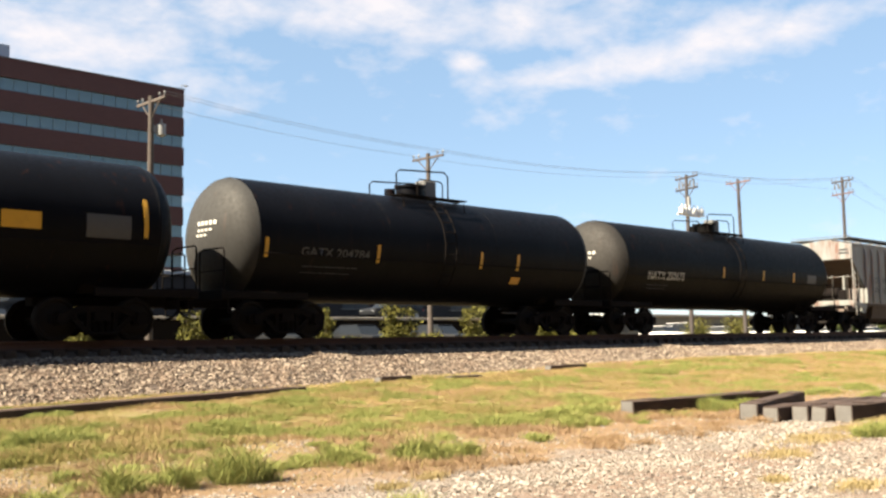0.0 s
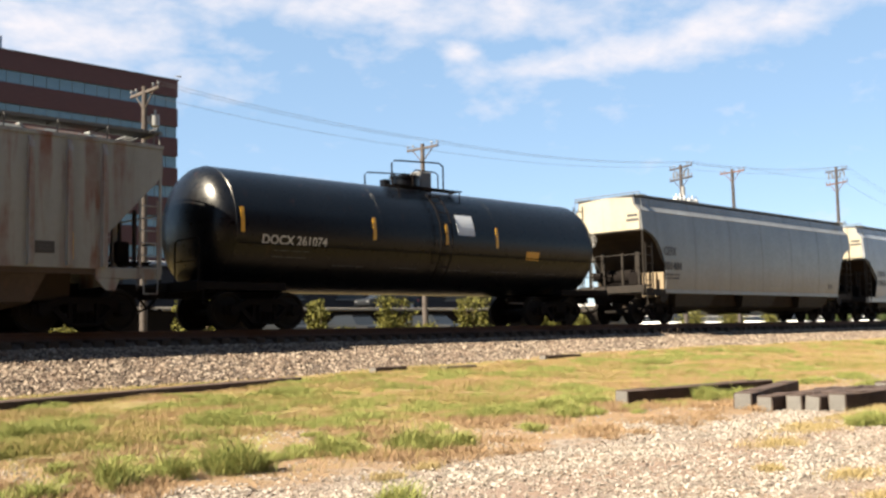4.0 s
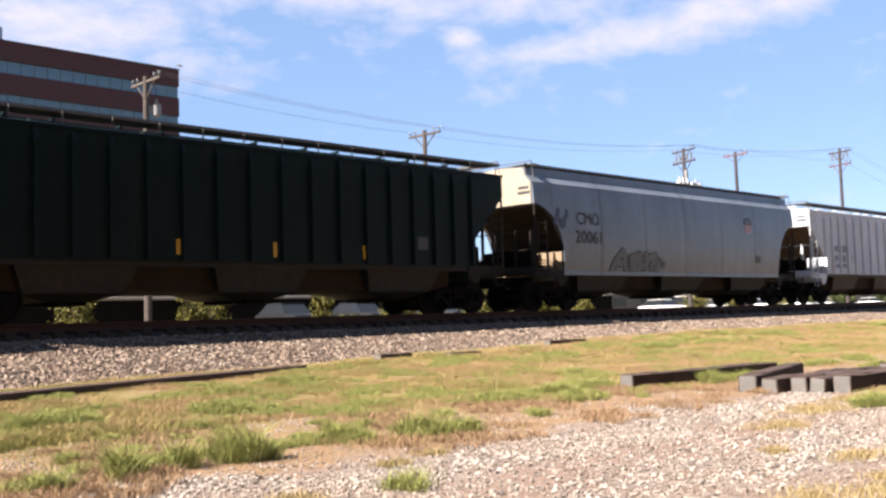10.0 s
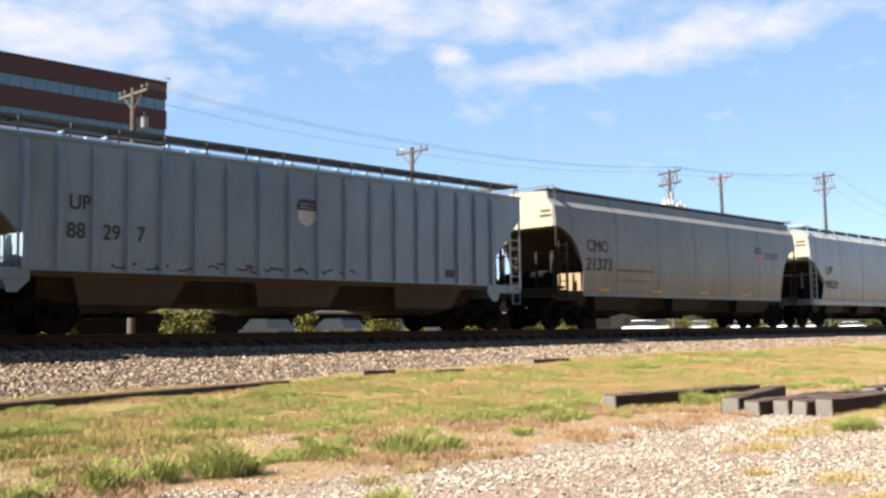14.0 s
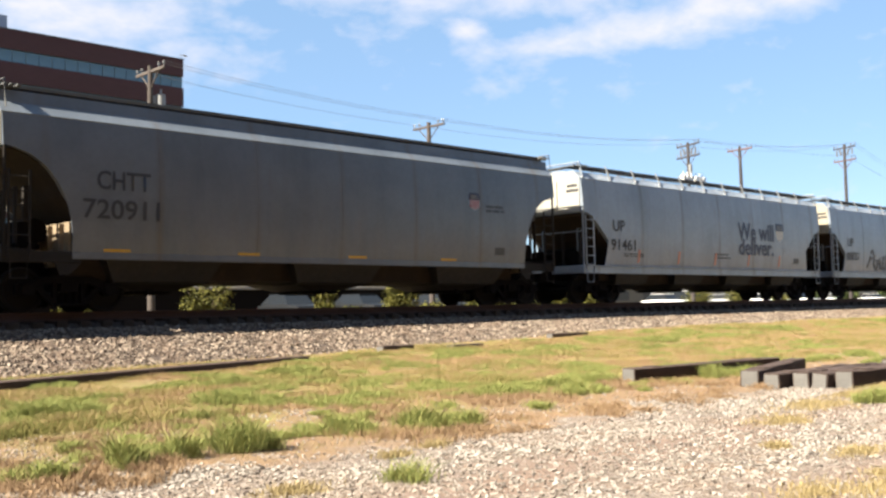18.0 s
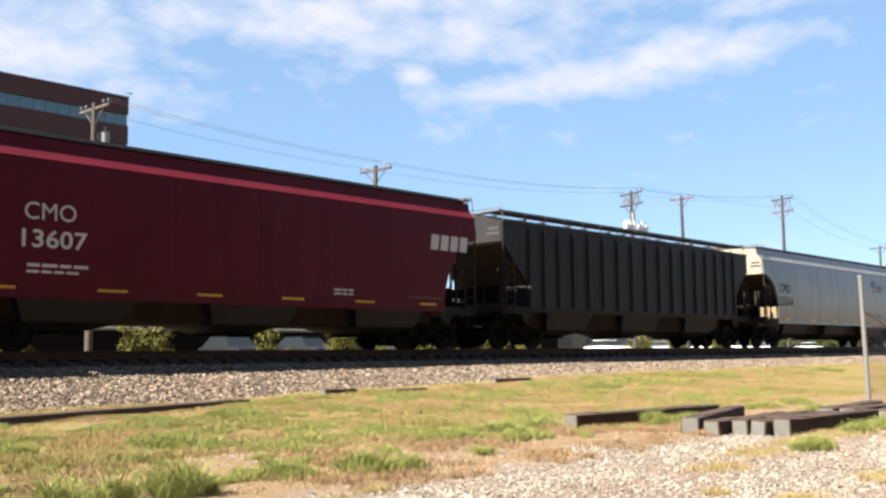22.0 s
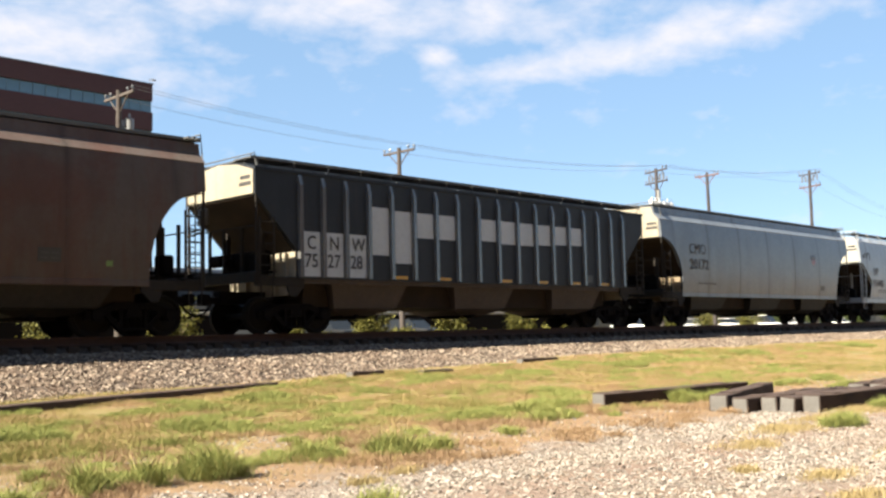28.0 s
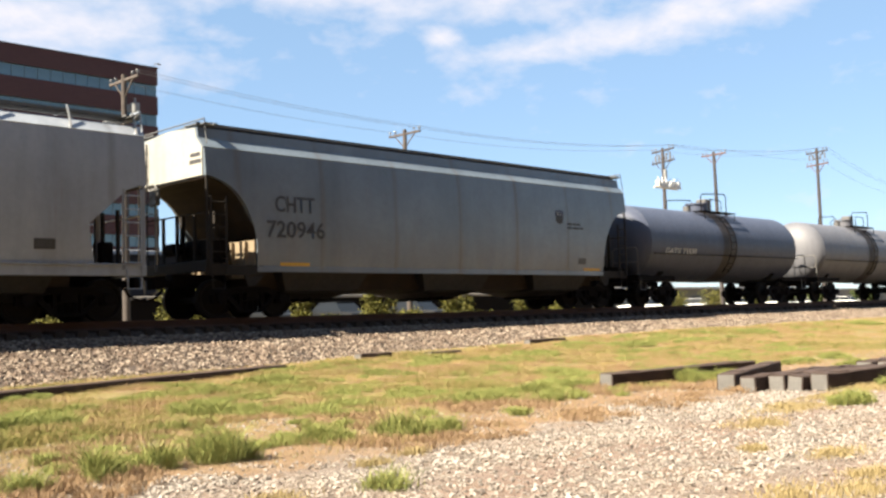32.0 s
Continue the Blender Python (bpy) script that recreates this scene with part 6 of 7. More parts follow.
k1 = np.clip((by - 17.35) / 2.4, 0, 1)
k2 = np.clip((by - 19.75) / 0.5, 0, 1)
bz = toe_z + (TIE_TOP - 0.24 - toe_z) * k1 + 0.07 * k2
keep = (by > 17.35) | (rng.random(n) < 0.4)
scatter_stones("ballast_stone", np.stack([bx, by, bz + 0.005], 1)[keep], (0.024 + 0.038 * rng.random(n) ** 1.5)[keep], BALLAST_STONE, "loose crushed ballast stones on the bank", "ballast", 4)

# gravel of the drive
n = 165000
gx = 1.5 + 24 * rng.random(n) ** 1.35
gy = 1.2 + 6.2 * rng.random(n)
lim = 6.15 + 0.4 * np.sin(gx * 0.8) + 0.35 * np.sin(gx * 2.1 + 1)
keep = (gy < lim - 0.5 * rng.random(n)) & (gx / np.maximum(gy, 0.5) > 0.28)
bare = np.array([noise.noise(Vector((a * 0.9, b * 1.5, 7.0))) for a, b in zip(gx, gy)])
keep &= (bare > -0.10) | (rng.random(n) < 0.6)
for y0, half_w in ((4.15, 0.5), (2.45, 0.4)):
    keep &= (np.abs(gy - 0.08 * gx + 0.4 - y0 + 0.8 * bare) > half_w) | (rng.random(n) < 0.5)
keep &= ~((gx > 11.5) & (np.abs(gy - 5.0 - 0.2 * np.sin(gx)) < 0.55) & (rng.random(n) < 0.75))
scatter_stones("drive_gravel", np.stack([gx, gy, ground_z(gx, gy) + 0.004], 1)[keep], (0.006 + 0.020 * rng.random(n) ** 1.9)[keep], DRIVE_STONE, "pale crushed gravel of a drive", "gravel", 5)
# stray stones in the grass
n = 16000
sx, sy = 2 + 26 * rng.random(n) ** 1.4, 5.7 + 4.2 * rng.random(n) ** 1.5
lump = np.array([noise.noise(Vector((a * 0.9, b * 0.9, 2.0))) for a, b in zip(sx, sy)])
keep = (lump > 0.12) | (rng.random(n) < 0.2)
sx, sy = sx[keep], sy[keep]
scatter_stones("stray_gravel", np.stack([sx, sy, ground_z(sx, sy) + 0.004], 1), rng.uniform(0.008, 0.022, len(sx)), DRIVE_STONE, "stray pale stones among dry grass", "gravel", 6)


# ---------------------------------------------------------------- grass
def grass_material():
    k = Mat("dry_and_green_grass", 0.8, 0, 0.2)
    v = k.world_pos()
    geo = k.nt.nodes.new("ShaderNodeNewGeometry")
    big = k.noise(v, 0.35, 4, 0.6)
    mid = k.noise(v, 1.6, 5, 0.65)
    f = k.math("ADD", k.math("MULTIPLY", big, 0.55), k.math("ADD", k.math("MULTIPLY", mid, 0.45), k.math("MULTIPLY", k.math("ADD", geo.outputs["Random Per Island"], -0.5), 0.22)))
    r = k.nt.nodes.new("ShaderNodeValToRGB")
    el = r.color_ramp.elements
    el[0].position, el[0].color = 0.41, (0.80, 0.56, 0.33, 1)
    el[1].position, el[1].color = 0.575, (0.42, 0.45, 0.12, 1)
    for p, c in ((0.45, (0.93, 0.72, 0.37, 1)), (0.51, (0.84, 0.72, 0.29, 1))):
        e = el.new(p)
        e.color = c
    k.link(f, r.inputs[0])
    k.color(k.mix(1.0, r.outputs[0], (0.264, 0.243, 0.248), "MULTIPLY"))
    k.b.inputs["Subsurface Weight"].default_value = 0.0
    return k.m


def tuft_mat(name, a, b):
    k = Mat(name, 0.75, 0, 0.2)
    geo = k.nt.nodes.new("ShaderNodeNewGeometry")
    k.color(k.ramp(geo.outputs["Random Per Island"], 0.0, 1.0, (*a, 1), (*b, 1)))
    return k.m


GRASS = grass_material()
GREEN_GRASS = tuft_mat("green_weed_blades", (0.090, 0.116, 0.029), (0.228, 0.232, 0.076))


def blades(name, cx, cy, hgt, mat, label, per, spread, seed, kind="stuff", category="grass", reach=0.75):
    """Bent blades of grass round many roots, as one mesh."""
    r = np.random.default_rng(seed)
    n = len(cx) * per
    x = np.repeat(cx, per) + r.normal(0, spread, n)
    y = np.repeat(cy, per) + r.normal(0, spread, n)
    h = np.repeat(hgt, per) * r.uniform(0.45, 1.15, n)
    z = ground_z(x, y)
    a = r.uniform(0, 2 * np.pi, n)
    lean = r.uniform(0.15, reach, n) * h
    w = r.uniform(0.0015, 0.0030, n)
    b = r.uniform(0, 2 * np.pi, n)
    dx, dy = np.cos(a), np.sin(a)
    wx, wy = np.cos(b) * w, np.sin(b) * w
    v = np.stack([np.stack([x - wx, y - wy, z - 0.01], 1), np.stack([x + dx * lean * 0.35 + wx, y + dy * lean * 0.35 + wy, z + h * 0.6], 1),
                  np.stack([x + dx * lean, y + dy * lean, z + h * 0.95], 1), np.stack([x + dx * lean * 0.35 - wx, y + dy * lean * 0.35 - wy, z + h * 0.6], 1)], 1).astype(np.float32)
    me = bpy.data.meshes.new(name)
    me.vertices.add(4 * n)
    me.loops.add(4 * n)
    me.polygons.add(n)
    me.vertices.foreach_set("co", v.ravel())
    me.loops.foreach_set("vertex_index", np.arange(4 * n, dtype=np.int32))
    me.polygons.foreach_set("loop_start", np.arange(0, 4 * n, 4, dtype=np.int32))
    me.update(calc_edges=True)
    me.materials.append(mat)
    return tagged(new(name, me), label, category, kind=kind)


rng = np.random.default_rng(11)
n = 46000
gx, gy = 1.5 + 48 * rng.random(n) ** 1.5, 6.2 + 11.3 * rng.random(n) ** 1.15
keep = (gx / gy > 0.3) & (gy > 6.2 + 0.5 * np.sin(gx * 0.8) + 0.35 * np.sin(gx * 2.1 + 1) + 0.4 * rng.random(n))
keep &= ~((gx < 12.2) & (np.abs(gy - (13.15 + (gx + 2.0) * 0.2217)) < 0.28))
patchy = np.array([noise.noise(Vector((a * 0.6, b * 0.6, 3.0))) for a, b in zip(gx, gy)])
keep &= (patchy > -0.15 + 0.35 * np.clip(9.5 - gy, 0, 2) / 2) | (rng.random(n) < 0.15)
blades("grass", gx[keep], gy[keep], (0.055 + 0.07 * np.clip(patchy, -0.3, 0.8))[keep], GRASS, "short dry grass, straw-coloured with green patches", 9, 0.08, 12)
# greener clumps: middle x, y, height, radius
clumps = [(4.37, 6.67, 0.24, 0.28), (3.27, 6.50, 0.22, 0.14), (3.78, 6.65, 0.20, 0.18), (2.67, 6.42, 0.14, 0.20), (3.46, 7.69, 0.12, 0.10), (5.56, 6.96, 0.14, 0.28), (6.28, 6.70, 0.20, 0.26), (6.66, 6.61, 0.16, 0.20),
          (6.52, 10.17, 0.16, 0.55), (4.49, 10.49, 0.18, 0.50), (10.42, 8.58, 0.15, 0.30), (12.9, 7.70, 0.19, 0.22), (13.7, 7.62, 0.15, 0.30), (10.53, 4.40, 0.16, 0.25), (4.21, 4.62, 0.13, 0.13), (7.84, 9.30, 0.13, 0.40),
          (9.93, 13.80, 0.13, 0.50), (9.21, 8.44, 0.13, 0.50), (9.69, 7.59, 0.13, 0.40), (7.9, 12.4, 0.13, 0.45), (11.4, 8.6, 0.14, 0.3), (12.75, 4.75, 0.16, 0.22), (17.4, 8.2, 0.13, 0.35), (21.0, 14.1, 0.13, 0.7), (23.4, 13.7, 0.13, 0.7),
          (37.0, 14.9, 0.15, 1.0), (27.9, 14.4, 0.13, 0.8), (13.8, 4.8, 0.16, 0.3), (19.2, 8.3, 0.12, 0.4), (16.0, 6.6, 0.15, 0.4)]
for i in range(230):
    y = 8.4 + 8.4 * rng.random()
    clumps.append((y * (0.36 + 1.9 * rng.random() ** 1.2), y, rng.uniform(0.05, 0.10), rng.uniform(0.10, 0.55)))
for i in range(45):
    y = 6.9 + 2.6 * rng.random()
    clumps.append((y * (0.36 + 1.3 * rng.random() ** 1.3), y, rng.uniform(0.05, 0.11), rng.uniform(0.05, 0.16)))
tx, ty, th = [], [], []
for a, b, hh, s in clumps:
    m_ = int(3 + (190 if hh > 0.115 else 80) * min(s, 0.5) ** 2 + 5 * s)
    ang, rad = rng.uniform(0, 2 * np.pi, m_), np.sqrt(rng.random(m_))
    tx.append(a + s * rad * np.cos(ang)), ty.append(b + 0.7 * s * rad * np.sin(ang))
    th.append(hh * 1.3 * np.clip(1.05 - 0.5 * rad, 0.3, 1.0) * rng.uniform(0.75, 1.15, m_))
blades("weed_tuft", np.concatenate(tx), np.concatenate(ty), np.concatenate(th), GREEN_GRASS, "soft green weed clumps among the dry grass", 130, 0.04, 13, reach=1.15)
# fuzzy tufts of the rougher grass along the bank
n = 9000
fy = 9.0 + 8.2 * rng.random(n) ** 1.2
fx = fy * (0.33 + 2.1 * rng.random(n) ** 1.3)
lump = np.array([noise.noise(Vector((a * 0.8, b * 0.8, 9.0))) for a, b in zip(fx, fy)])
keep = (lump > -0.12) & ~((fx < 12.2) & (np.abs(fy - (13.15 + (fx + 2.0) * 0.2217)) < 0.2))
blades("rough_grass", fx[keep], fy[keep], (0.06 + 0.10 * np.clip(lump, 0, 0.7))[keep], GRASS, "rough tufted grass, yellow and green, along the railway bank", 45, 0.05, 15, reach=1.1)
# dead brown tufts on the bare strip
n = 1500
dy = 5.7 + 3.0 * rng.random(n)
dx = dy * (0.38 + 1.5 * rng.random(n) ** 1.3)
lump = np.array([noise.noise(Vector((a * 1.1, b * 1.1, 5.0))) for a, b in zip(dx, dy)])
keep = lump > 0.0
blades("dead_tuft", dx[keep], dy[keep], rng.uniform(0.04, 0.10, n)[keep], tuft_mat("dead_brown_blades", (0.12, 0.075, 0.042), (0.25, 0.17, 0.10)), "dead reddish-brown grass tufts on bare earth", 60, 0.05, 16, reach=1.15)
# straw-coloured grass in the drive
tx, ty = [], []
for a, b, s in ((4.86, 5.53, 0.12), (5.43, 5.70, 0.12), (3.53, 4.89, 0.25), (5.30, 2.59, 0.22), (8.47, 4.38, 0.35), (9.89, 4.77, 0.5), (6.92, 3.63, 0.1), (7.0, 3.06, 0.25), (5.62, 2.34, 0.25), (8.5, 2.97, 0.4), (6.2, 2.5, 0.2), (12.6, 4.9, 0.7), (15.5, 4.8, 0.9), (11.2, 4.9, 0.4)):
    m_ = int(40 + 420 * s * s)
    tx.append(rng.normal(a, s * 0.55, m_)), ty.append(rng.normal(b, s * 0.3, m_))
tx, ty = np.concatenate(tx), np.concatenate(ty)
blades("straw_tuft", tx, ty, rng.uniform(0.03, 0.075, len(tx)), tuft_mat("straw_blades", (0.17, 0.13, 0.06), (0.27, 0.215, 0.11)), "straw-coloured grass growing through the gravel", 14, 0.04, 14)


# ---------------------------------------------------------------- track
def rail_section(s=1.0):
    return [(-0.07, 0), (0.07, 0), (0.07, 0.012), (0.012, 0.03), (0.010, 0.125), (0.036, 0.14), (0.036, 0.172), (0.028, 0.18), (-0.028, 0.18), (-0.036, 0.172), (-0.036, 0.14), (-0.010, 0.125), (-0.012, 0.03), (-0.07, 0.012)]


for s in (-1, 1):
    g = Geo().prism([(YC + s * 0.755 + a, RT - 0.18 + b) for a, b in rail_section()], "x", -520, 620)
    tagged(part("rail", g, RAIL_RUST), "rusty steel running rail spiked to timber ties", "rail", "running rails", "structure")


def timber_material(name, a, b, crack):
    k = Mat(name, 0.85, 0, 0.2)
    oi = k.nt.nodes.new("ShaderNodeObjectInfo")
    v = k.coord("Object", (2.0, 22, 22))
    n1 = k.noise(v, 2.2, 6, 0.65, 0.6)
    n2 = k.noise(k.coord("Object"), 3.0, 4, 0.6)
    c = k.mix(k.ramp(n1, 0.3, 0.7), a, b)
    c = k.mix(k.math("MULTIPLY", k.ramp(n1, 0.56, 0.64), 0.8), c, crack)
    c = k.mix(k.math("MULTIPLY", k.ramp(n2, 0.45, 0.7), 0.4), c, [x * 1.5 for x in b])
    c = k.mix(k.math("MULTIPLY", oi.outputs["Random"], 0.35), c, [x * 0.6 for x in a])
    k.color(c)
    k.bump(n1, 0.6, 0.012)
    return k.m


TIE_WOOD = timber_material("creosoted_tie_timber", (0.030, 0.021, 0.017), (0.05, 0.036, 0.028), (0.018, 0.014, 0.012))
OLD_TIE = timber_material("weathered_old_tie_timber", (0.034, 0.024, 0.021), (0.068, 0.047, 0.040), (0.02, 0.015, 0.014))
OLD_TIE_END = timber_material("grey_sawn_tie_end", (0.085, 0.082, 0.08), (0.15, 0.145, 0.14), (0.08, 0.07, 0.06))

tie_me = Geo().box((0, 0, 0), (0.23, 2.6, 0.18), bevel=0.012).mesh("tie")
tie_me.materials.append(TIE_WOOD)
plate_me = Geo().box((0, 0, 0), (0.2, 0.36, 0.02), bevel=0.004).mesh("tie_plate")
plate_me.materials.append(RAIL_RUST)
track = tagged(thing("track_ties", "row of dark creosoted timber ties in ballast", "railway ties"), kind="structure")
rnd = random.Random(8)
for i in range(190):
    x = -14 + 0.508 * i
    tie = part("tie", tie_me, TIE_WOOD, track, "", pose(x + rnd.uniform(-0.03, 0.03), YC + rnd.uniform(-0.07, 0.07), TIE_TOP - 0.09 + rnd.uniform(-0.008, 0.004), 0, 0, rnd.uniform(-0.8, 0.8)))
    if 4 <= x <= 60:
        part("tie_plate", plate_me, RAIL_RUST, tie, "", pose(0, -0.755, 0.098))

# ---------------------------------------------------------------- timbers lying about
def old_tie(x, y, turn, length, z=0.0, w=0.23, h=0.2, tilt=0.0, roll=0.0, name="old_tie", label="weathered dark railway tie with a grey sawn end lying on gravel"):
    """A used tie; x, y: the middle of its near end; turn: degrees of its run from the track's way."""
    t = thing(name, label, "railway tie", "discarded ties")
    g = Geo()
    rr = random.Random(int(x * 100 + y * 10))
    rings = []
    for i in range(9):
        a = length * i / 8
        j = lambda: rr.uniform(-0.006, 0.006)
        b = 0.016
        rings.append([(a, -w / 2 + b + j(), j()), (a, w / 2 - b, j()), (a, w / 2 + j(), b), (a, w / 2 + j(), h - b), (a, w / 2 - b + j(), h + j()), (a, -w / 2 + b + j(), h + j()), (a, -w / 2 + j(), h - b), (a, -w / 2 + j(), b)])
    g.loft(rings)
    t.matrix_basis = pose(x, y, float(ground_z(x, y)) + z - 0.01, roll, tilt, turn)
    part("timber", g, OLD_TIE, t)
    g = Geo().box((-0.003, 0, h / 2), (0.012, w - 0.03, h - 0.03), bevel=0.003)
    part("sawn_end", g, OLD_TIE_END, t, "grey sawn end grain")
    for q in (0.5, length - 0.55):
        if length > 1.5:
            g = Geo().box((q, 0, h + 0.004), (0.2, w * 0.8, 0.012), bevel=0.003)
            part("plate_scar", g, OLD_TIE, t, "dark plate scar")
    return t


old_tie(11.46, 8.15, -6, 3.4, h=0.21)
old_tie(11.60, 6.42, 15, 2.9, h=0.22)
old_tie(11.55, 6.10, 2, 2.3, h=0.19, w=0.21)
old_tie(11.85, 5.87, 1, 2.4, h=0.20, w=0.21)
old_tie(11.86, 5.645, -1, 2.4, h=0.20, w=0.2, roll=6)
old_tie(12.02, 5.40, -3, 2.6, h=0.22)
old_tie(14.7, 5.62, -2, 2.6, h=0.22)
old_tie(14.75, 5.18, 2, 2.6, h=0.20)
old_tie(15.0, 6.05, 4, 2.6, h=0.2)
old_tie(14.6, 17.0, 2, 0.95, z=-0.02, h=0.15, label="short weathered tie stub in gravel")
old_tie(16.00, 16.2, 2, 1.0, z=-0.04, h=0.14, label="short weathered tie stub in grass")
old_tie(20.45, 17.0, -3, 1.4, z=-0.02, h=0.15, label="short weathered tie stub in gravel")
# long bearer along the foot of the bank
long_t = old_tie(-2.0, 13.15, 12.5, 14.3, h=0.24, w=0.3, z=-0.045, tilt=-0.35, name="bridge_timber", label="long dark timber lying along the foot of the ballast bank")

# ---------------------------------------------------------------- fence at the drive
fence = thing("fence", "galvanised chain-link fence with a braced end post", "fence", m=pose(18.74, 6.76, 0.0))
g = Geo().tube([(0, 0, -0.1), (-0.12, 0, 2.35)], 0.042, 12)
g.disc((-0.12, 0, 2.36), "z", 0.05, 0.05, 12)
part("end_post", g, STEEL_GALV, fence, "tall galvanised post, slightly leaning")
g = Geo().tube([(-0.08, 0, 1.75), (2.6, -0.6, 0.75)], 0.03, 8)
part("brace", g, STEEL_GALV, fence)
g = Geo().tube([(-0.07, 0, 1.45), (3.0, -0.65, 1.45)], 0.02, 8)
part("top_rail", g, STEEL_GALV, fence)
g = Geo().tube([(3.0, -0.65, -0.1), (3.0, -0.65, 1.6)], 0.035, 10)
part("line_post", g, STEEL_GALV, fence)
g = Geo()
for i in range(-20, 46):
    for s in (-1, 1):
        pts = []
        x0 = i * 0.07
        x1 = x0 + 1.4
        a, b = (x0, x1)
        za, zb = (0.03, 1.43) if s > 0 else (1.43, 0.03)
        lo, hi = max(a, 0.0), min(b, 3.0)
        if hi - lo < 0.03:
            continue
        k0, k1 = (lo - a) / (b - a), (hi - a) / (b - a)
        g.tube([(lo, -0.217 * lo, za + (zb - za) * k0), (hi, -0.217 * hi, za + (zb - za) * k1)], 0.0022, 3)
part("chain_link", g, STEEL_GALV, fence, "grey chain-link wire")

# ---------------------------------------------------------------- poles and wires
POLE_WOOD = timber_material("grey_pole_timber", (0.05, 0.042, 0.040), (0.085, 0.072, 0.066), (0.03, 0.03, 0.03))
POLE_DARK = timber_material("dark_pole_timber", (0.035, 0.031, 0.033), (0.06, 0.052, 0.052), (0.02, 0.018, 0.018))
INSUL = plain_paint("grey_porcelain", (0.10, 0.10, 0.105), 0.3, 0.2)
ARM_RED = timber_material("reddish_arm_timber", (0.09, 0.055, 0.05), (0.13, 0.08, 0.072), (0.05, 0.03, 0.03))
WHITE_METAL = plain_paint("pale_equipment_paint", (0.17, 0.175, 0.18), 0.4, 0.2)
BANK_WHITE = plain_paint("white_capacitor_paint", (0.50, 0.50, 0.50), 0.4, 0.2)
WIRE = plain_paint("weathered_overhead_wire", (0.075, 0.08, 0.09), 0.6, 0.3)


def utility_pole(x, y, top, arms, mat, label, extras="", lean=0.0, arm_turn=90):
    """A timber pole. arms: (height, length, material), laid across the line; returns the insulator heads."""
    base = float(ground_z(x, y)) - 0.3
    p = thing("utility_pole", label, "utility pole", "row of utility poles", pose(x, y, base, 0, lean, 0))
    hgt = top - base
    g = Geo().tube([(0, 0, 0), (0, 0, hgt * 0.5), (0, 0, hgt)], [0.17, 0.145, 0.115], 12)
    part("pole", g, mat, p)
    heads = []
    for az, ln, am in arms:
        z = az - base
        d = Vector((math.cos(radians(arm_turn)), math.sin(radians(arm_turn)), 0))
        rot = Matrix.Rotation(radians(arm_turn), 4, "Z")
        g = Geo().box((0, 0, z), (ln, 0.10, 0.12), rot, 0.01)
        arm = part("cross_arm", g, am, p)
        for s in (-1, 1):
            g = Geo().tube([tuple(d * (s * ln * 0.33) + Vector((0, 0, z - 0.02))), (0, 0, z - 0.80)], 0.032, 5)
            part("arm_brace", g, am, p)
        for k in (-0.47, -0.30, 0.30, 0.47):
            q = d * (k * ln) + Vector((0, 0, z + 0.06))
            g = Geo().tube([tuple(q), tuple(q + Vector((0, 0, 0.10)))], 0.02, 6)
            g.tube([tuple(q + Vector((0, 0, 0.10))), tuple(q + Vector((0, 0, 0.15))), tuple(q + Vector((0, 0, 0.22)))], [0.055, 0.065, 0.035], 8)
            part("insulator", g, INSUL, arm)
            heads.append(Vector((x, y, base)) + q + Vector((0, 0, 0.22)))
    if "can" in extras:
        g = Geo().disc((0.45, -0.1, hgt - 1.46), "z", 0.19, 0.5, 16)
        g.tube([(0.45, -0.1, hgt - 1.22), (0.45, -0.1, hgt - 0.98)], 0.05, 8)
        g.tube([(0.45, -0.1, hgt - 1.72), (0.45, -0.1, hgt - 1.76)], [0.19, 0.1], 16)
        g.box((0.2, -0.05, hgt - 1.45), (0.3, 0.08, 0.3))
        part("transformer", g, WHITE_METAL, p, "pale round transformer")
    if "bank" in extras:
        for i, dx in enumerate((-1.3, -0.8, -0.3, 0.35, 0.85, 1.35)):
            g = Geo().box((dx, -0.35, hgt - 2.75), (0.34, 0.30, 0.46), None, 0.03)
            g.tube([(dx, -0.35, hgt - 2.53), (dx, -0.35, hgt - 2.28)], 0.045, 6)
            part("capacitor", g, BANK_WHITE, p, "pale capacitor can")
        g = Geo().box((0, -0.15, hgt - 3.02), (3.1, 0.12, 0.12), None, 0.01).box((0, -0.5, hgt - 3.02), (3.1, 0.06, 0.08), None, 0.01)
        part("bank_arm", g, BANK_WHITE, p)
        g = Geo().box((-0.1, -0.22, hgt - 2.0), (0.25, 0.2, 0.7), None, 0.03)
        part("switch_box", g, WHITE_METAL, p)
    if "box" in extras:
        g = Geo().box((-0.05, -0.2, hgt - 5.6), (0.3, 0.2, 0.5), None, 0.03)
        part("meter_box", g, WHITE_METAL, p)
    if "drop" in extras:
        for k in (-0.85, -0.4, 0.45, 0.85):
            q = Vector((math.cos(radians(arm_turn)), math.sin(radians(arm_turn)), 0)) * k
            g = Geo().tube([(q.x, q.y, hgt - 0.45), (q.x, q.y, hgt - 0.95)], 0.07, 8)
            part("cutout", g, INSUL, p)
    return heads


PA = utility_pole(21.4, 40, H_CAM + 10.95, [(H_CAM + 10.7, 2.5, POLE_WOOD)], POLE_WOOD, "grey timber utility pole with transformer and cross arm", "can", arm_turn=90)
PB = utility_pole(38.2, 40, H_CAM + 10.4, [(H_CAM + 10.15, 2.5, POLE_WOOD)], POLE_WOOD, "grey timber utility pole with a single cross arm", "")
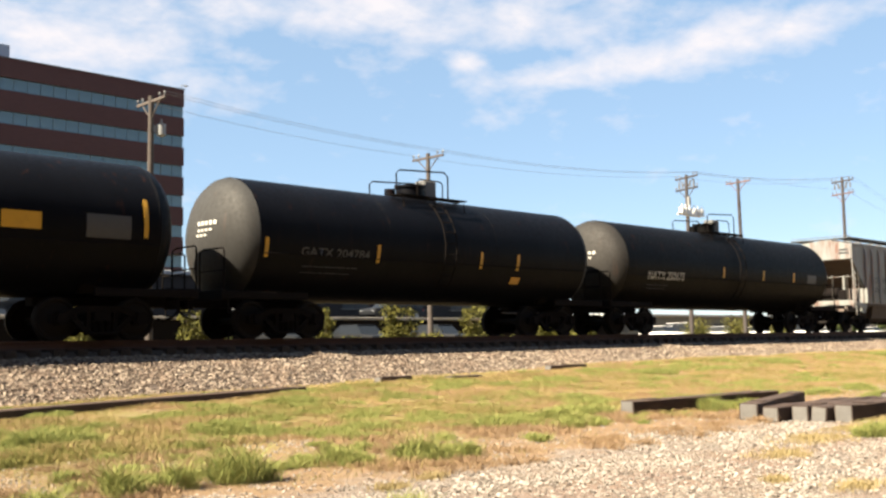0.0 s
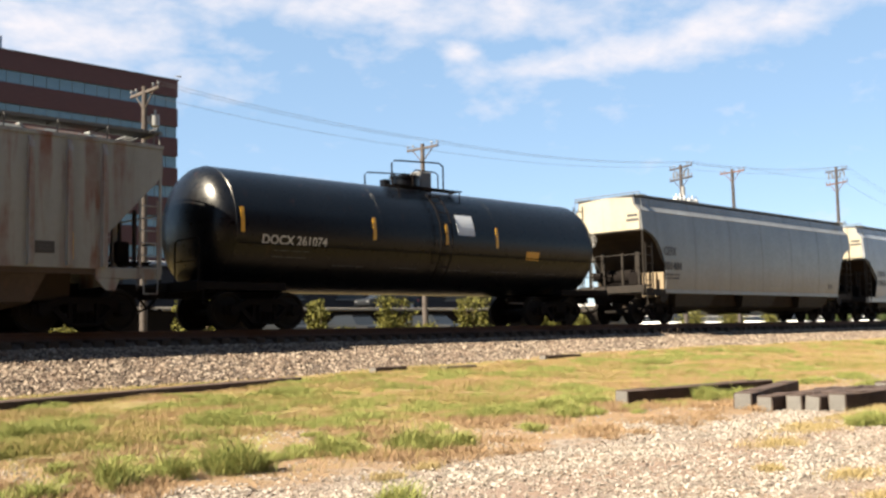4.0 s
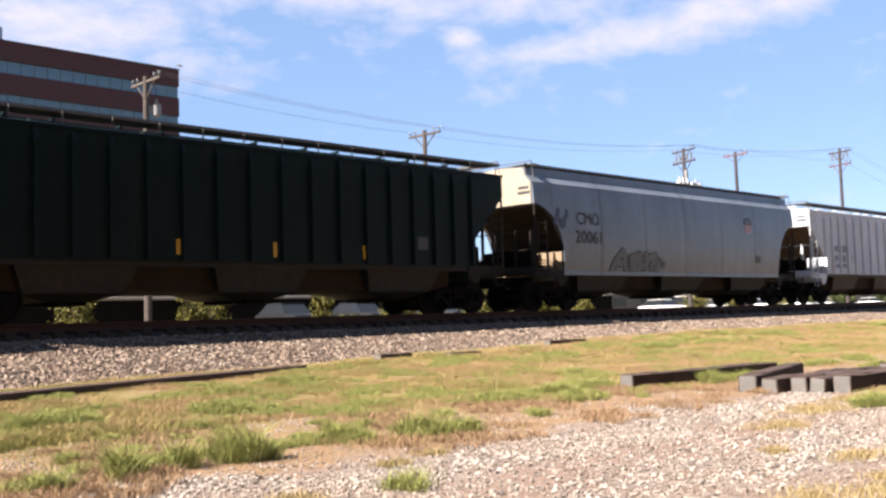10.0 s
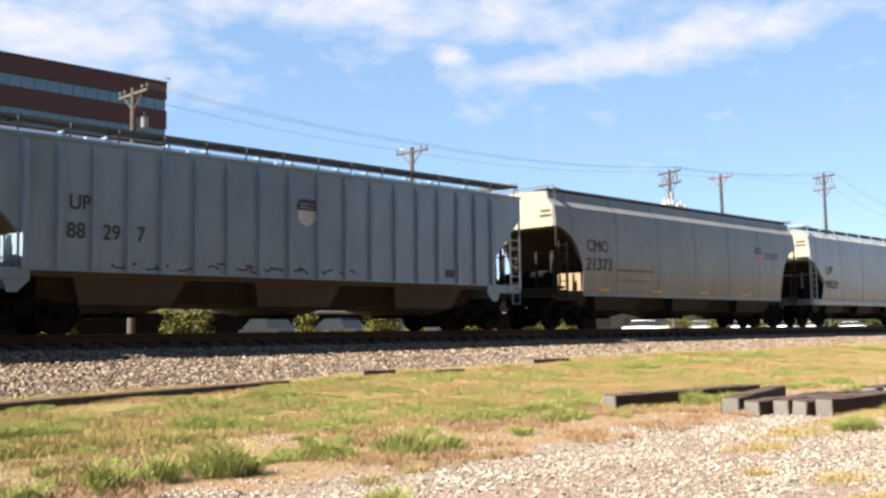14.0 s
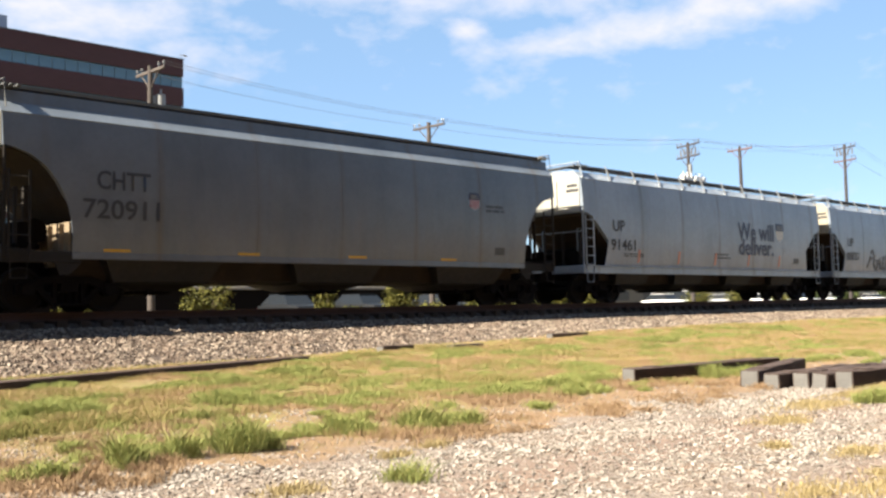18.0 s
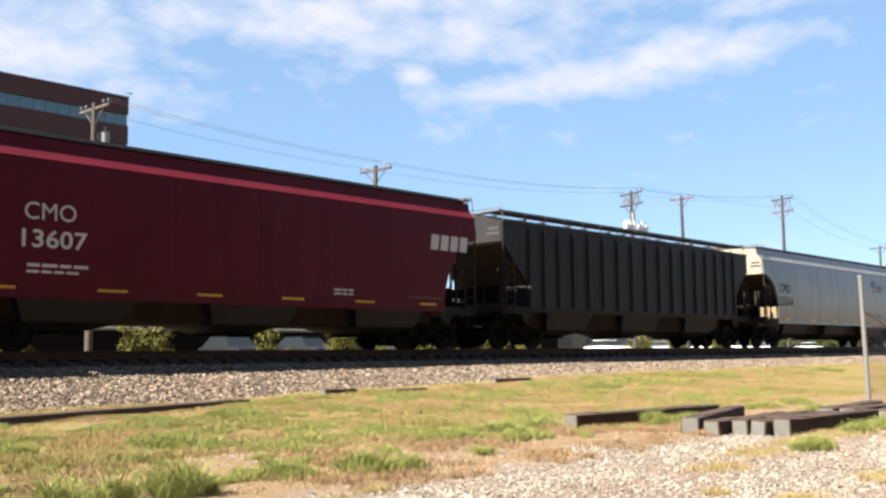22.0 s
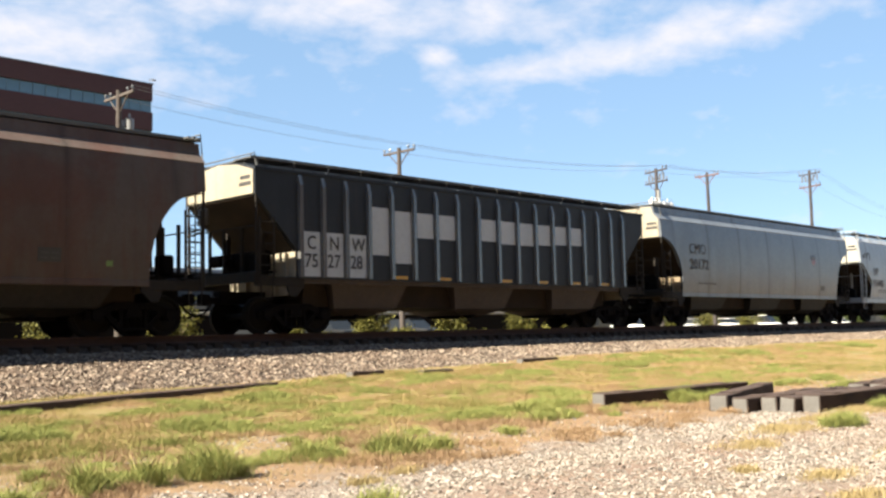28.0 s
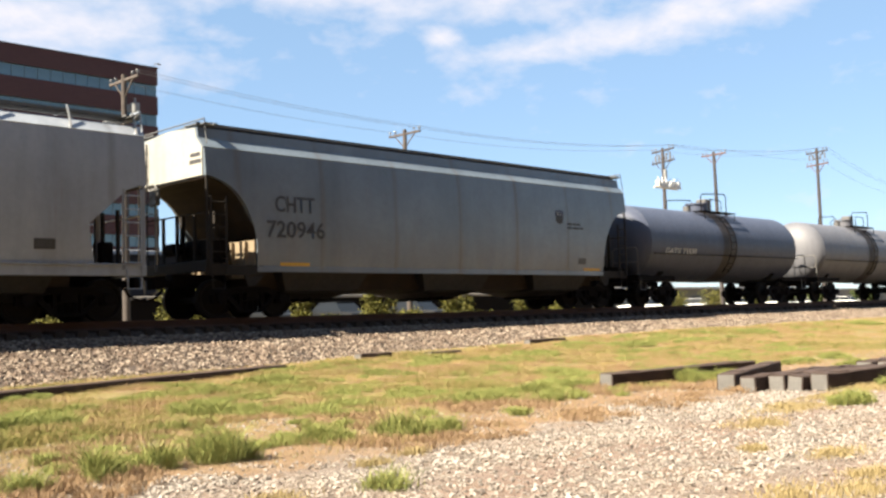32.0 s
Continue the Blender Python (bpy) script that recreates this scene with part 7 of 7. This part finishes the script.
PC = utility_pole(64.6, 40, H_CAM + 11.95, [(H_CAM + 11.75, 2.6, POLE_DARK), (H_CAM + 10.9, 2.6, POLE_DARK)], POLE_DARK, "dark timber utility pole with pale capacitor bank", "bank drop", arm_turn=70)
PD = utility_pole(72.4, 40, H_CAM + 12.4, [(H_CAM + 12.15, 2.4, ARM_RED)], POLE_DARK, "dark leaning timber utility pole with a reddish arm", "", lean=-1.2, arm_turn=80)
PE = utility_pole(84.4, 37, H_CAM + 13.4, [(H_CAM + 13.1, 2.4, POLE_DARK), (H_CAM + 12.0, 2.4, ARM_RED)], POLE_DARK, "dark timber utility pole with two cross arms", "drop", arm_turn=70)
PF = utility_pole(116.7, 40, H_CAM + 11.58, [(H_CAM + 11.3, 2.6, POLE_DARK)], POLE_DARK, "far dark timber utility pole with box", "box", arm_turn=75)


def wire(a, b, sag):
    g = Geo()
    pts = []
    for i in range(17):
        k = i / 16
        p = a.lerp(b, k)
        pts.append((p.x, p.y, p.z - sag * 4 * k * (1 - k)))
    g.tube(pts, 0.0095, 4)
    return tagged(part("power_line", g, WIRE), "thin dark overhead wire between poles", "power line", "overhead wires")


for i in (0, 1, 3):
    wire(PA[i], PB[i], 0.22)
    wire(PB[i], PC[i], 0.45)
    wire(PC[i], PE[i], 0.45)
    wire(PE[i], PF[i], 0.7)
wire(PC[1], PD[1], 0.15)
wire(PD[0], PE[4], 0.3)


# ---------------------------------------------------------------- the brick office block
def brick_material(name, a, b, mortar):
    k = Mat(name, 0.85, 0, 0.2)
    v = k.coord("Object")
    br = k.n("TexBrick", Vector=v, Scale=1.0)
    br.inputs["Color1"].default_value, br.inputs["Color2"].default_value, br.inputs["Mortar"].default_value = (*a, 1), (*b, 1), (*mortar, 1)
    br.inputs["Brick Width"].default_value, br.inputs["Row Height"].default_value, br.inputs["Mortar Size"].default_value = 0.6, 0.2, 0.02
    mp = k.n("Mapping")
    mp.inputs["Rotation"].default_value = (radians(90), 0, 0)
    k.link(v, mp.inputs["Vector"])
    k.link(mp.outputs[0], br.inputs["Vector"])
    n1 = k.noise(v, 0.25, 4, 0.6)
    k.color(k.mix(k.math("MULTIPLY", n1, 0.4), br.outputs["Color"], [x * 0.6 for x in a]))
    return k.m


BRICK = brick_material("dark_red_brick", (0.064, 0.031, 0.034), (0.054, 0.027, 0.030), (0.062, 0.041, 0.043))
gl = Mat("teal_window_glass", 0.12, 0.0, 0.8)
gl.color(gl.mix(gl.ramp(gl.noise(gl.coord("Object"), 0.3, 3), 0.35, 0.7), (0.045, 0.085, 0.115), (0.07, 0.12, 0.15)))
TEAL_GLASS = gl.m
MULLION = plain_paint("teal_grey_window_mullion", (0.050, 0.085, 0.105), 0.4, 0.2)
COPING = plain_paint("dark_metal_coping", (0.03, 0.02, 0.022), 0.5, 0.2)

BY = 115.0
BX1 = 0.5756 * BY
BTOP = 0.287 * BY + H_CAM
FLOOR = 3.88
block = thing("office_block", "dark red brick office block with teal ribbon windows", "office building")
top0 = BTOP - 2.2
n_fl = 8
g = Geo()
depth = 30.0
x0 = BX1 - 62.0
g.box(((x0 + BX1) / 2, BY + depth / 2 + 0.35, BTOP / 2 - 0.2), (BX1 - x0 - 0.02, depth, BTOP - 0.6))
part("core", g, BRICK, block)
g = Geo()
g.box(((x0 + BX1) / 2, BY + 0.2, BTOP - 1.1), (BX1 - x0, 0.4, 2.2))
part("parapet", g, BRICK, block)
g = Geo()
g.box(((x0 + BX1) / 2, BY + 0.2, BTOP + 0.06), (BX1 - x0 + 0.2, 0.6, 0.12))
part("coping", g, COPING, block)
pane_me = Geo().box((0, 0, 0), (1.47, 0.04, 1.46)).mesh("pane")
pane_me.materials.append(TEAL_GLASS)
mul_me = Geo().box((0, 0, 0), (0.06, 0.07, 1.5)).mesh("mullion")
mul_me.materials.append(MULLION)
for i in range(n_fl):
    zt = top0 - FLOOR * i
    zb = zt - 1.5
    band = part("window_band", Geo().box(((x0 + BX1) / 2, BY + 0.30, zb - 0.03), (BX1 - x0, 0.16, 0.06)).box(((x0 + BX1) / 2, BY + 0.30, zt + 0.03), (BX1 - x0, 0.16, 0.06)), MULLION, block, "teal ribbon of windows")
    cnt = int((BX1 - x0) / 1.55)
    for j in range(cnt):
        x = BX1 - 1.55 * (j + 0.5)
        if x > 20:
            part("pane", pane_me, TEAL_GLASS, band, "", pose(x, BY + 0.30, (zt + zb) / 2))
            part("mullion", mul_me, MULLION, band, "", pose(x - 0.775, BY + 0.27, (zt + zb) / 2))
    z2 = zb - (FLOOR - 1.5)
    if z2 > 0 or i == n_fl - 1:
        g = Geo().box(((x0 + BX1) / 2, BY + 0.2, (zb + max(z2, 0)) / 2), (BX1 - x0, 0.4, zb - max(z2, 0) - 0.005))
        part("spandrel", g, BRICK, block)
g = Geo()
g.box((46.1 - 14, BY + 12, BTOP + 1.7), (28, 12, 3.4), bevel=0.05)
part("roof_plant", g, plain_paint("blue_grey_cladding", (0.20, 0.24, 0.30), 0.5, 0.2), block, "blue-grey rooftop plant room")
g = Geo()
g.tube([(BX1 - 0.2, BY + 0.4, BTOP), (BX1 - 0.2, BY + 0.4, BTOP + 0.7), (BX1 + 0.3, BY + 0.4, BTOP + 0.75)], 0.06, 6)
g.box((BX1 + 0.45, BY + 0.4, BTOP + 0.72), (0.5, 0.2, 0.16))
part("roof_lamp", g, WHITE_METAL, block)

# ---------------------------------------------------------------- behind the track
CONCRETE = plain_paint("stained_concrete", (0.16, 0.145, 0.135), 0.85, 0.5)
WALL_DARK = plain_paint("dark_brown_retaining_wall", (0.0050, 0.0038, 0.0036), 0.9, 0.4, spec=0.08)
BEIGE = plain_paint("beige_render", (0.11, 0.10, 0.085), 0.85, 0.3)
ROOF_GREY = plain_paint("grey_flat_roof", (0.28, 0.28, 0.29), 0.8, 0.3)
LEAF = tuft_mat("yellow_green_leaves", (0.034, 0.036, 0.007), (0.098, 0.092, 0.018))
LEAF_DARK = tuft_mat("mid_green_leaves", (0.02, 0.035, 0.01), (0.07, 0.085, 0.03))
BARK = timber_material("rough_bark", (0.10, 0.075, 0.055), (0.16, 0.125, 0.09), (0.05, 0.04, 0.03))


def leaf_cloud(centres, n, size, seed, spread):
    """Many small leaves round given points, as one mesh."""
    r = np.random.default_rng(seed)
    c = np.array(centres, float)
    idx = r.integers(0, len(c), n)
    p = c[idx, :3] + r.normal(0, 1, (n, 3)) * (c[idx, 3:4] * spread)
    a = r.normal(size=(n, 3))
    a /= np.linalg.norm(a, axis=1, keepdims=True)
    b = np.cross(a, r.normal(size=(n, 3)))
    b /= np.linalg.norm(b, axis=1, keepdims=True)
    s = (size * r.uniform(0.6, 1.4, n))[:, None]
    v = np.stack([p - a * s, p + b * s * 0.5, p + a * s, p - b * s * 0.5], 1).reshape(-1, 3)
    f = (np.arange(n)[:, None] * 4 + np.arange(4)).tolist()
    return v, f


def bush(x, y, w, h, seed, mat=None, name="bush", label="sunlit yellow-green bush beside a dark wall"):
    base = float(ground_z(x, y))
    t = thing(name, label, "bush", "bushes behind the track", pose(x, y, base - 0.05))
    r = random.Random(seed)
    g = Geo()
    tips = []
    for i in range(9):
        a = r.uniform(0, 6.28)
        rr = r.uniform(0.1, 0.42) * w
        top = (math.cos(a) * rr, math.sin(a) * rr, h * r.uniform(0.45, 0.9))
        g.tube([(math.cos(a) * 0.08, math.sin(a) * 0.08, 0), (top[0] * 0.5, top[1] * 0.5, top[2] * 0.55), top], [0.03, 0.02, 0.008], 5)
        tips.append((*top, w * 0.16))
        tips.append((top[0] * 0.8, top[1] * 0.8, top[2] * 0.55, w * 0.17))
        tips.append((top[0] * 1.0, top[1] * 1.0, h * 0.22, w * 0.15))
    part("stem", g, BARK, t)
    v, f = leaf_cloud(tips, 2200, 0.085, seed, 0.62)
    v[:, 2] = np.clip(v[:, 2], 0.03, None)
    me = bpy.data.meshes.new("foliage")
    me.from_pydata(v.tolist(), [], f)
    part("foliage", me, mat or LEAF, t)
    return t


def tree(x, y, h, w, seed, mat=None, label="small leafy tree beyond the track"):
    base = float(ground_z(x, y))
    t = thing("tree", label, "tree", "", pose(x, y, base - 0.1))
    r = random.Random(seed)
    g = Geo()
    g.tube([(0, 0, 0), (0.05, 0, h * 0.25), (0.0, 0.08, h * 0.5), (0.1, 0, h * 0.8)], [0.035 * h, 0.026 * h, 0.018 * h, 0.005 * h], 9)
    tips = []
    for i in range(14):
        a = i * 2.4 + r.uniform(-0.4, 0.4)
        z0 = h * r.uniform(0.22, 0.6)
        ln = w * r.uniform(0.3, 0.55)
        top = (math.cos(a) * ln, math.sin(a) * ln, z0 + h * r.uniform(0.08, 0.32))
        g.tube([(0, 0, z0), (top[0] * 0.5, top[1] * 0.5, z0 + (top[2] - z0) * 0.6), top], [0.012 * h, 0.007 * h, 0.003 * h], 5)
        tips += [(*top, w * 0.12), (top[0] * 0.65, top[1] * 0.65, top[2] - 0.02 * h, w * 0.12)]
    tips.append((0.1, 0, h * 0.85, w * 0.14))
    part("trunk", g, BARK, t)
    v, f = leaf_cloud(tips, 3600, 0.11, seed, 0.75)
    me = bpy.data.meshes.new("crown")
    me.from_pydata(v.tolist(), [], f)
    part("crown", me, mat or LEAF_DARK, t)
    return t


# retaining wall with a road on top
wall = tagged(thing("retaining_wall", "dark brown retaining wall with a weathered brown coping", "wall"), kind="structure")
WY, WTOP = 48.0, 2.45
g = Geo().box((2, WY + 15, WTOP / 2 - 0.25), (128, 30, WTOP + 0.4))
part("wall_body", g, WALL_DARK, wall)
g = Geo().box((2, WY + 0.1, WTOP + 0.06), (128, 0.5, 0.16), bevel=0.02)
part("coping", g, plain_paint("pale_concrete_coping", (0.24, 0.22, 0.20), 0.85, 0.4), wall)
# low dark building on the upper level and flat sheds further along
def shed(x0, x1, y, z0, z1, mat, label, openings=6):
    t = thing("low_building", label, "building", "low buildings behind the track")
    part("wall", Geo().box(((x0 + x1) / 2, y + 5, (z0 + z1) / 2), (x1 - x0, 10, z1 - z0)), mat, t)
    part("roof", Geo().box(((x0 + x1) / 2, y + 5, z1 + 0.15), (x1 - x0 + 0.5, 10.5, 0.3), bevel=0.03), ROOF_GREY, t)
    wd = (x1 - x0) / openings
    for i in range(openings):
        x = x0 + wd * (i + 0.5)
        w = part("window", Geo().box((x, y - 0.02, z0 + (z1 - z0) * 0.55), (wd * 0.45, 0.08, (z1 - z0) * 0.35)), PANEL_DARK, t)
        part("frame", Geo().box((x, y - 0.05, z0 + (z1 - z0) * 0.36), (wd * 0.5, 0.1, 0.08)), CONCRETE, w)
    return t


shed(6, 78, 62, WTOP, WTOP + 3.4, plain_paint("dark_brown_render", (0.022, 0.016, 0.015), 0.9, 0.4), "low dark brown building with dark windows", 12)
shed(95, 150, 70, 0.5, 3.6, BEIGE, "low beige shed with dark windows", 10)
shed(160, 260, 90, 0.5, 4.0, CONCRETE, "long low grey shed", 14)

# added wall, unseen behind the camera, that keeps sky light off the wagon sides
sky_blocker = tagged(thing("unseen_sky_blocker", "plain dark brick wall added unseen behind the camera to block sky light", "wall"), kind="structure")
part("blocker_face", Geo().box((-22, -12.5, 12.5), (135, 1.0, 25.4)), BRICK, sky_blocker)
part("blocker_coping", Geo().box((-22, -12.5, 25.28), (135.4, 1.3, 0.2), bevel=0.03), CONCRETE, sky_blocker)

for i, (x, y, w, h) in enumerate([(17.2, 38, 2.0, 2.1), (23.1, 38.5, 2.2, 2.1), (29.3, 38, 1.1, 2.2), (34.1, 38, 1.9, 2.5), (40.0, 38, 1.9, 2.5), (46.0, 38, 2.2, 2.1), (52.0, 40, 1.8, 1.3), (71.3, 44, 3.0, 1.9), (80.1, 45, 3.2, 2.0), (89.7, 46, 3.0, 1.8), (37.2, 39, 1.3, 0.8), (43.2, 39, 1.2, 0.7), (31.6, 39, 1.2, 0.7)]):
    bush(x, y, w, h, 70 + i)
for i, (rx, y, h, w) in enumerate([(2.25, 55, 2.8, 3.0), (2.5, 60, 2.6, 3.0), (2.75, 70, 3.4, 4.0), (3.1, 70, 3.2, 4.0), (2.05, 66, 2.6, 3.5)]):
    tree(rx * y, y, h, w, 90 + i)

# ---------------------------------------------------------------- parked vehicles
TYRE = plain_paint("black_rubber_tyre", (0.02, 0.02, 0.02), 0.8, 0.2)
CAR_GLASS = plain_paint("dark_car_glass", (0.012, 0.014, 0.017), 0.2, 0.1, spec=0.2)
CAR_WHITE = plain_paint("white_car_paint", (0.75, 0.75, 0.74), 0.25, 0.1)
CAR_SILVER = plain_paint("silver_car_paint", (0.45, 0.46, 0.48), 0.25, 0.1, 0.3)
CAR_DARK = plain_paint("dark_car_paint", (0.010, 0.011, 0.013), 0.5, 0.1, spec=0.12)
LAMP_RED = plain_paint("red_lamp_lens", (0.4, 0.02, 0.02), 0.2, 0.1)


def parked_car(x, y, z, paint, label, turn=0.0, van=False):
    t = thing("parked_car", label, "car", "parked cars", pose(x, y, z, 0, 0, turn))
    L, W = 4.5, 1.75
    hood = 0.92
    rings = []
    for px, zl, zh, w in ((-2.25, 0.42, 0.62, 0.72), (-2.1, 0.28, 0.8, 0.84), (-1.0, 0.22, hood, 0.88), (0.9, 0.22, hood, 0.88), (2.0, 0.24, 0.86, 0.86), (2.25, 0.4, 0.66, 0.74)):
        rings.append([(px, -w, zl), (px, w, zl), (px, w * 1.0, zh * 0.8), (px, w * 0.94, zh), (px, -w * 0.94, zh), (px, -w * 1.0, zh * 0.8)])
    part("body", Geo().loft(rings, True, True, True), paint, t)
    top = 1.75 if van else 1.42
    cab = [(-1.15, hood - 0.02, 0.80), (-0.55, top, 0.64), (1.0 if not van else 1.9, top, 0.64), (1.75 if not van else 2.15, hood - 0.02, 0.80)]
    v = [(cab[0][0], -0.8, hood - 0.03), (cab[1][0], -0.64, top), (cab[2][0], -0.64, top), (cab[3][0], -0.8, hood - 0.03)]
    g = Geo().add(v + [(a, -b, c_) for a, b, c_ in v], [(0, 1, 2, 3), (7, 6, 5, 4), (0, 4, 5, 1), (2, 6, 7, 3), (0, 3, 7, 4)])
    part("window_glass", g, CAR_GLASS, t)
    g = Geo().box(((cab[1][0] + cab[2][0]) / 2, 0, top + 0.015), (cab[2][0] - cab[1][0] + 0.1, 1.3, 0.05), bevel=0.02)
    part("roof", g, paint, t)
    for px in (-1.4, 1.4):
        for s in (-1, 1):
            w_ = part("wheel", Geo().disc((0, 0, 0), "y", 0.32, 0.2, 18), TYRE, t, "", pose(px, s * 0.8, 0.32))
            part("rim", Geo().disc((0, s * 0.1, 0), "y", 0.2, 0.03, 14), STEEL_GALV, w_)
    for s in (-1, 1):
        part("lamp", Geo().box((2.2, s * 0.6, 0.68), (0.08, 0.3, 0.14), bevel=0.02), LAMP_RED, t, "red tail lamp")
        part("headlamp", Geo().box((-2.2, s * 0.58, 0.62), (0.08, 0.3, 0.12), bevel=0.02), STEEL_GALV, t)
    return t


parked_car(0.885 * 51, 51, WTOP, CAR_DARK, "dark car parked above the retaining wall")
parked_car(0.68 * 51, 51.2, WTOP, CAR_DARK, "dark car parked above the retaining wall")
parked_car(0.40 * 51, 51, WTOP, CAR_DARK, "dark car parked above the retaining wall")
for i, (rx, y, p, l) in enumerate([(1.52, 50, CAR_WHITE, "white car"), (1.60, 52, CAR_WHITE, "white van"), (1.72, 53, CAR_SILVER, "silver car"), (1.86, 54, CAR_WHITE, "white car"), (2.02, 55, CAR_WHITE, "white van"), (2.2, 57, CAR_SILVER, "silver car"), (2.4, 60, CAR_WHITE, "white car")]):
    parked_car(rx * y, y, float(ground_z(rx * y, y)), p, l + " parked on the flat beyond the track", 82 + 8 * (i % 3), "van" in l)


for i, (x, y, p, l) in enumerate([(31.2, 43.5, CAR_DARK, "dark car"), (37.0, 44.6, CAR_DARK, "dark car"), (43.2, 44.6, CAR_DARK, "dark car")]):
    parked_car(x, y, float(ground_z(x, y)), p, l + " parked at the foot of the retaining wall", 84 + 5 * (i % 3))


# ---------------------------------------------------------------- what moves
def motions():
    times = [float(t) for t in range(0, 33)]
    for car, x in CARS:
        walk(car, [(t, pose(x - ran(t), YC, RT)) for t in times])
    where = {car.name: x for car, x in CARS}
    for car, w, dx in WHEELS:
        x = where[car.name] + dx
        rows = [(0.0, None)]
        for k in range(0, 32 * 30 + 1):
            t = k / 30
            if 4.0 < x - ran(t) < 54.0:
                rows.append((t, ran(t)))
        if len(rows) < 3:
            continue
        first, last = rows[1][1], rows[-1][1]
        out = []
        if rows[1][0] > 0:
            out.append((0.0, pose(dx, 0, WHEEL_R)))
        for t, d in rows[1:]:
            a = math.degrees((d - first) / WHEEL_R)
            out.append((t, pose(dx, 0, WHEEL_R, 0, -(a % 360.0), 0)))
        if rows[-1][0] < 32:
            out.append((32.0, out[-1][1]))
        walk(w, out)


motions()
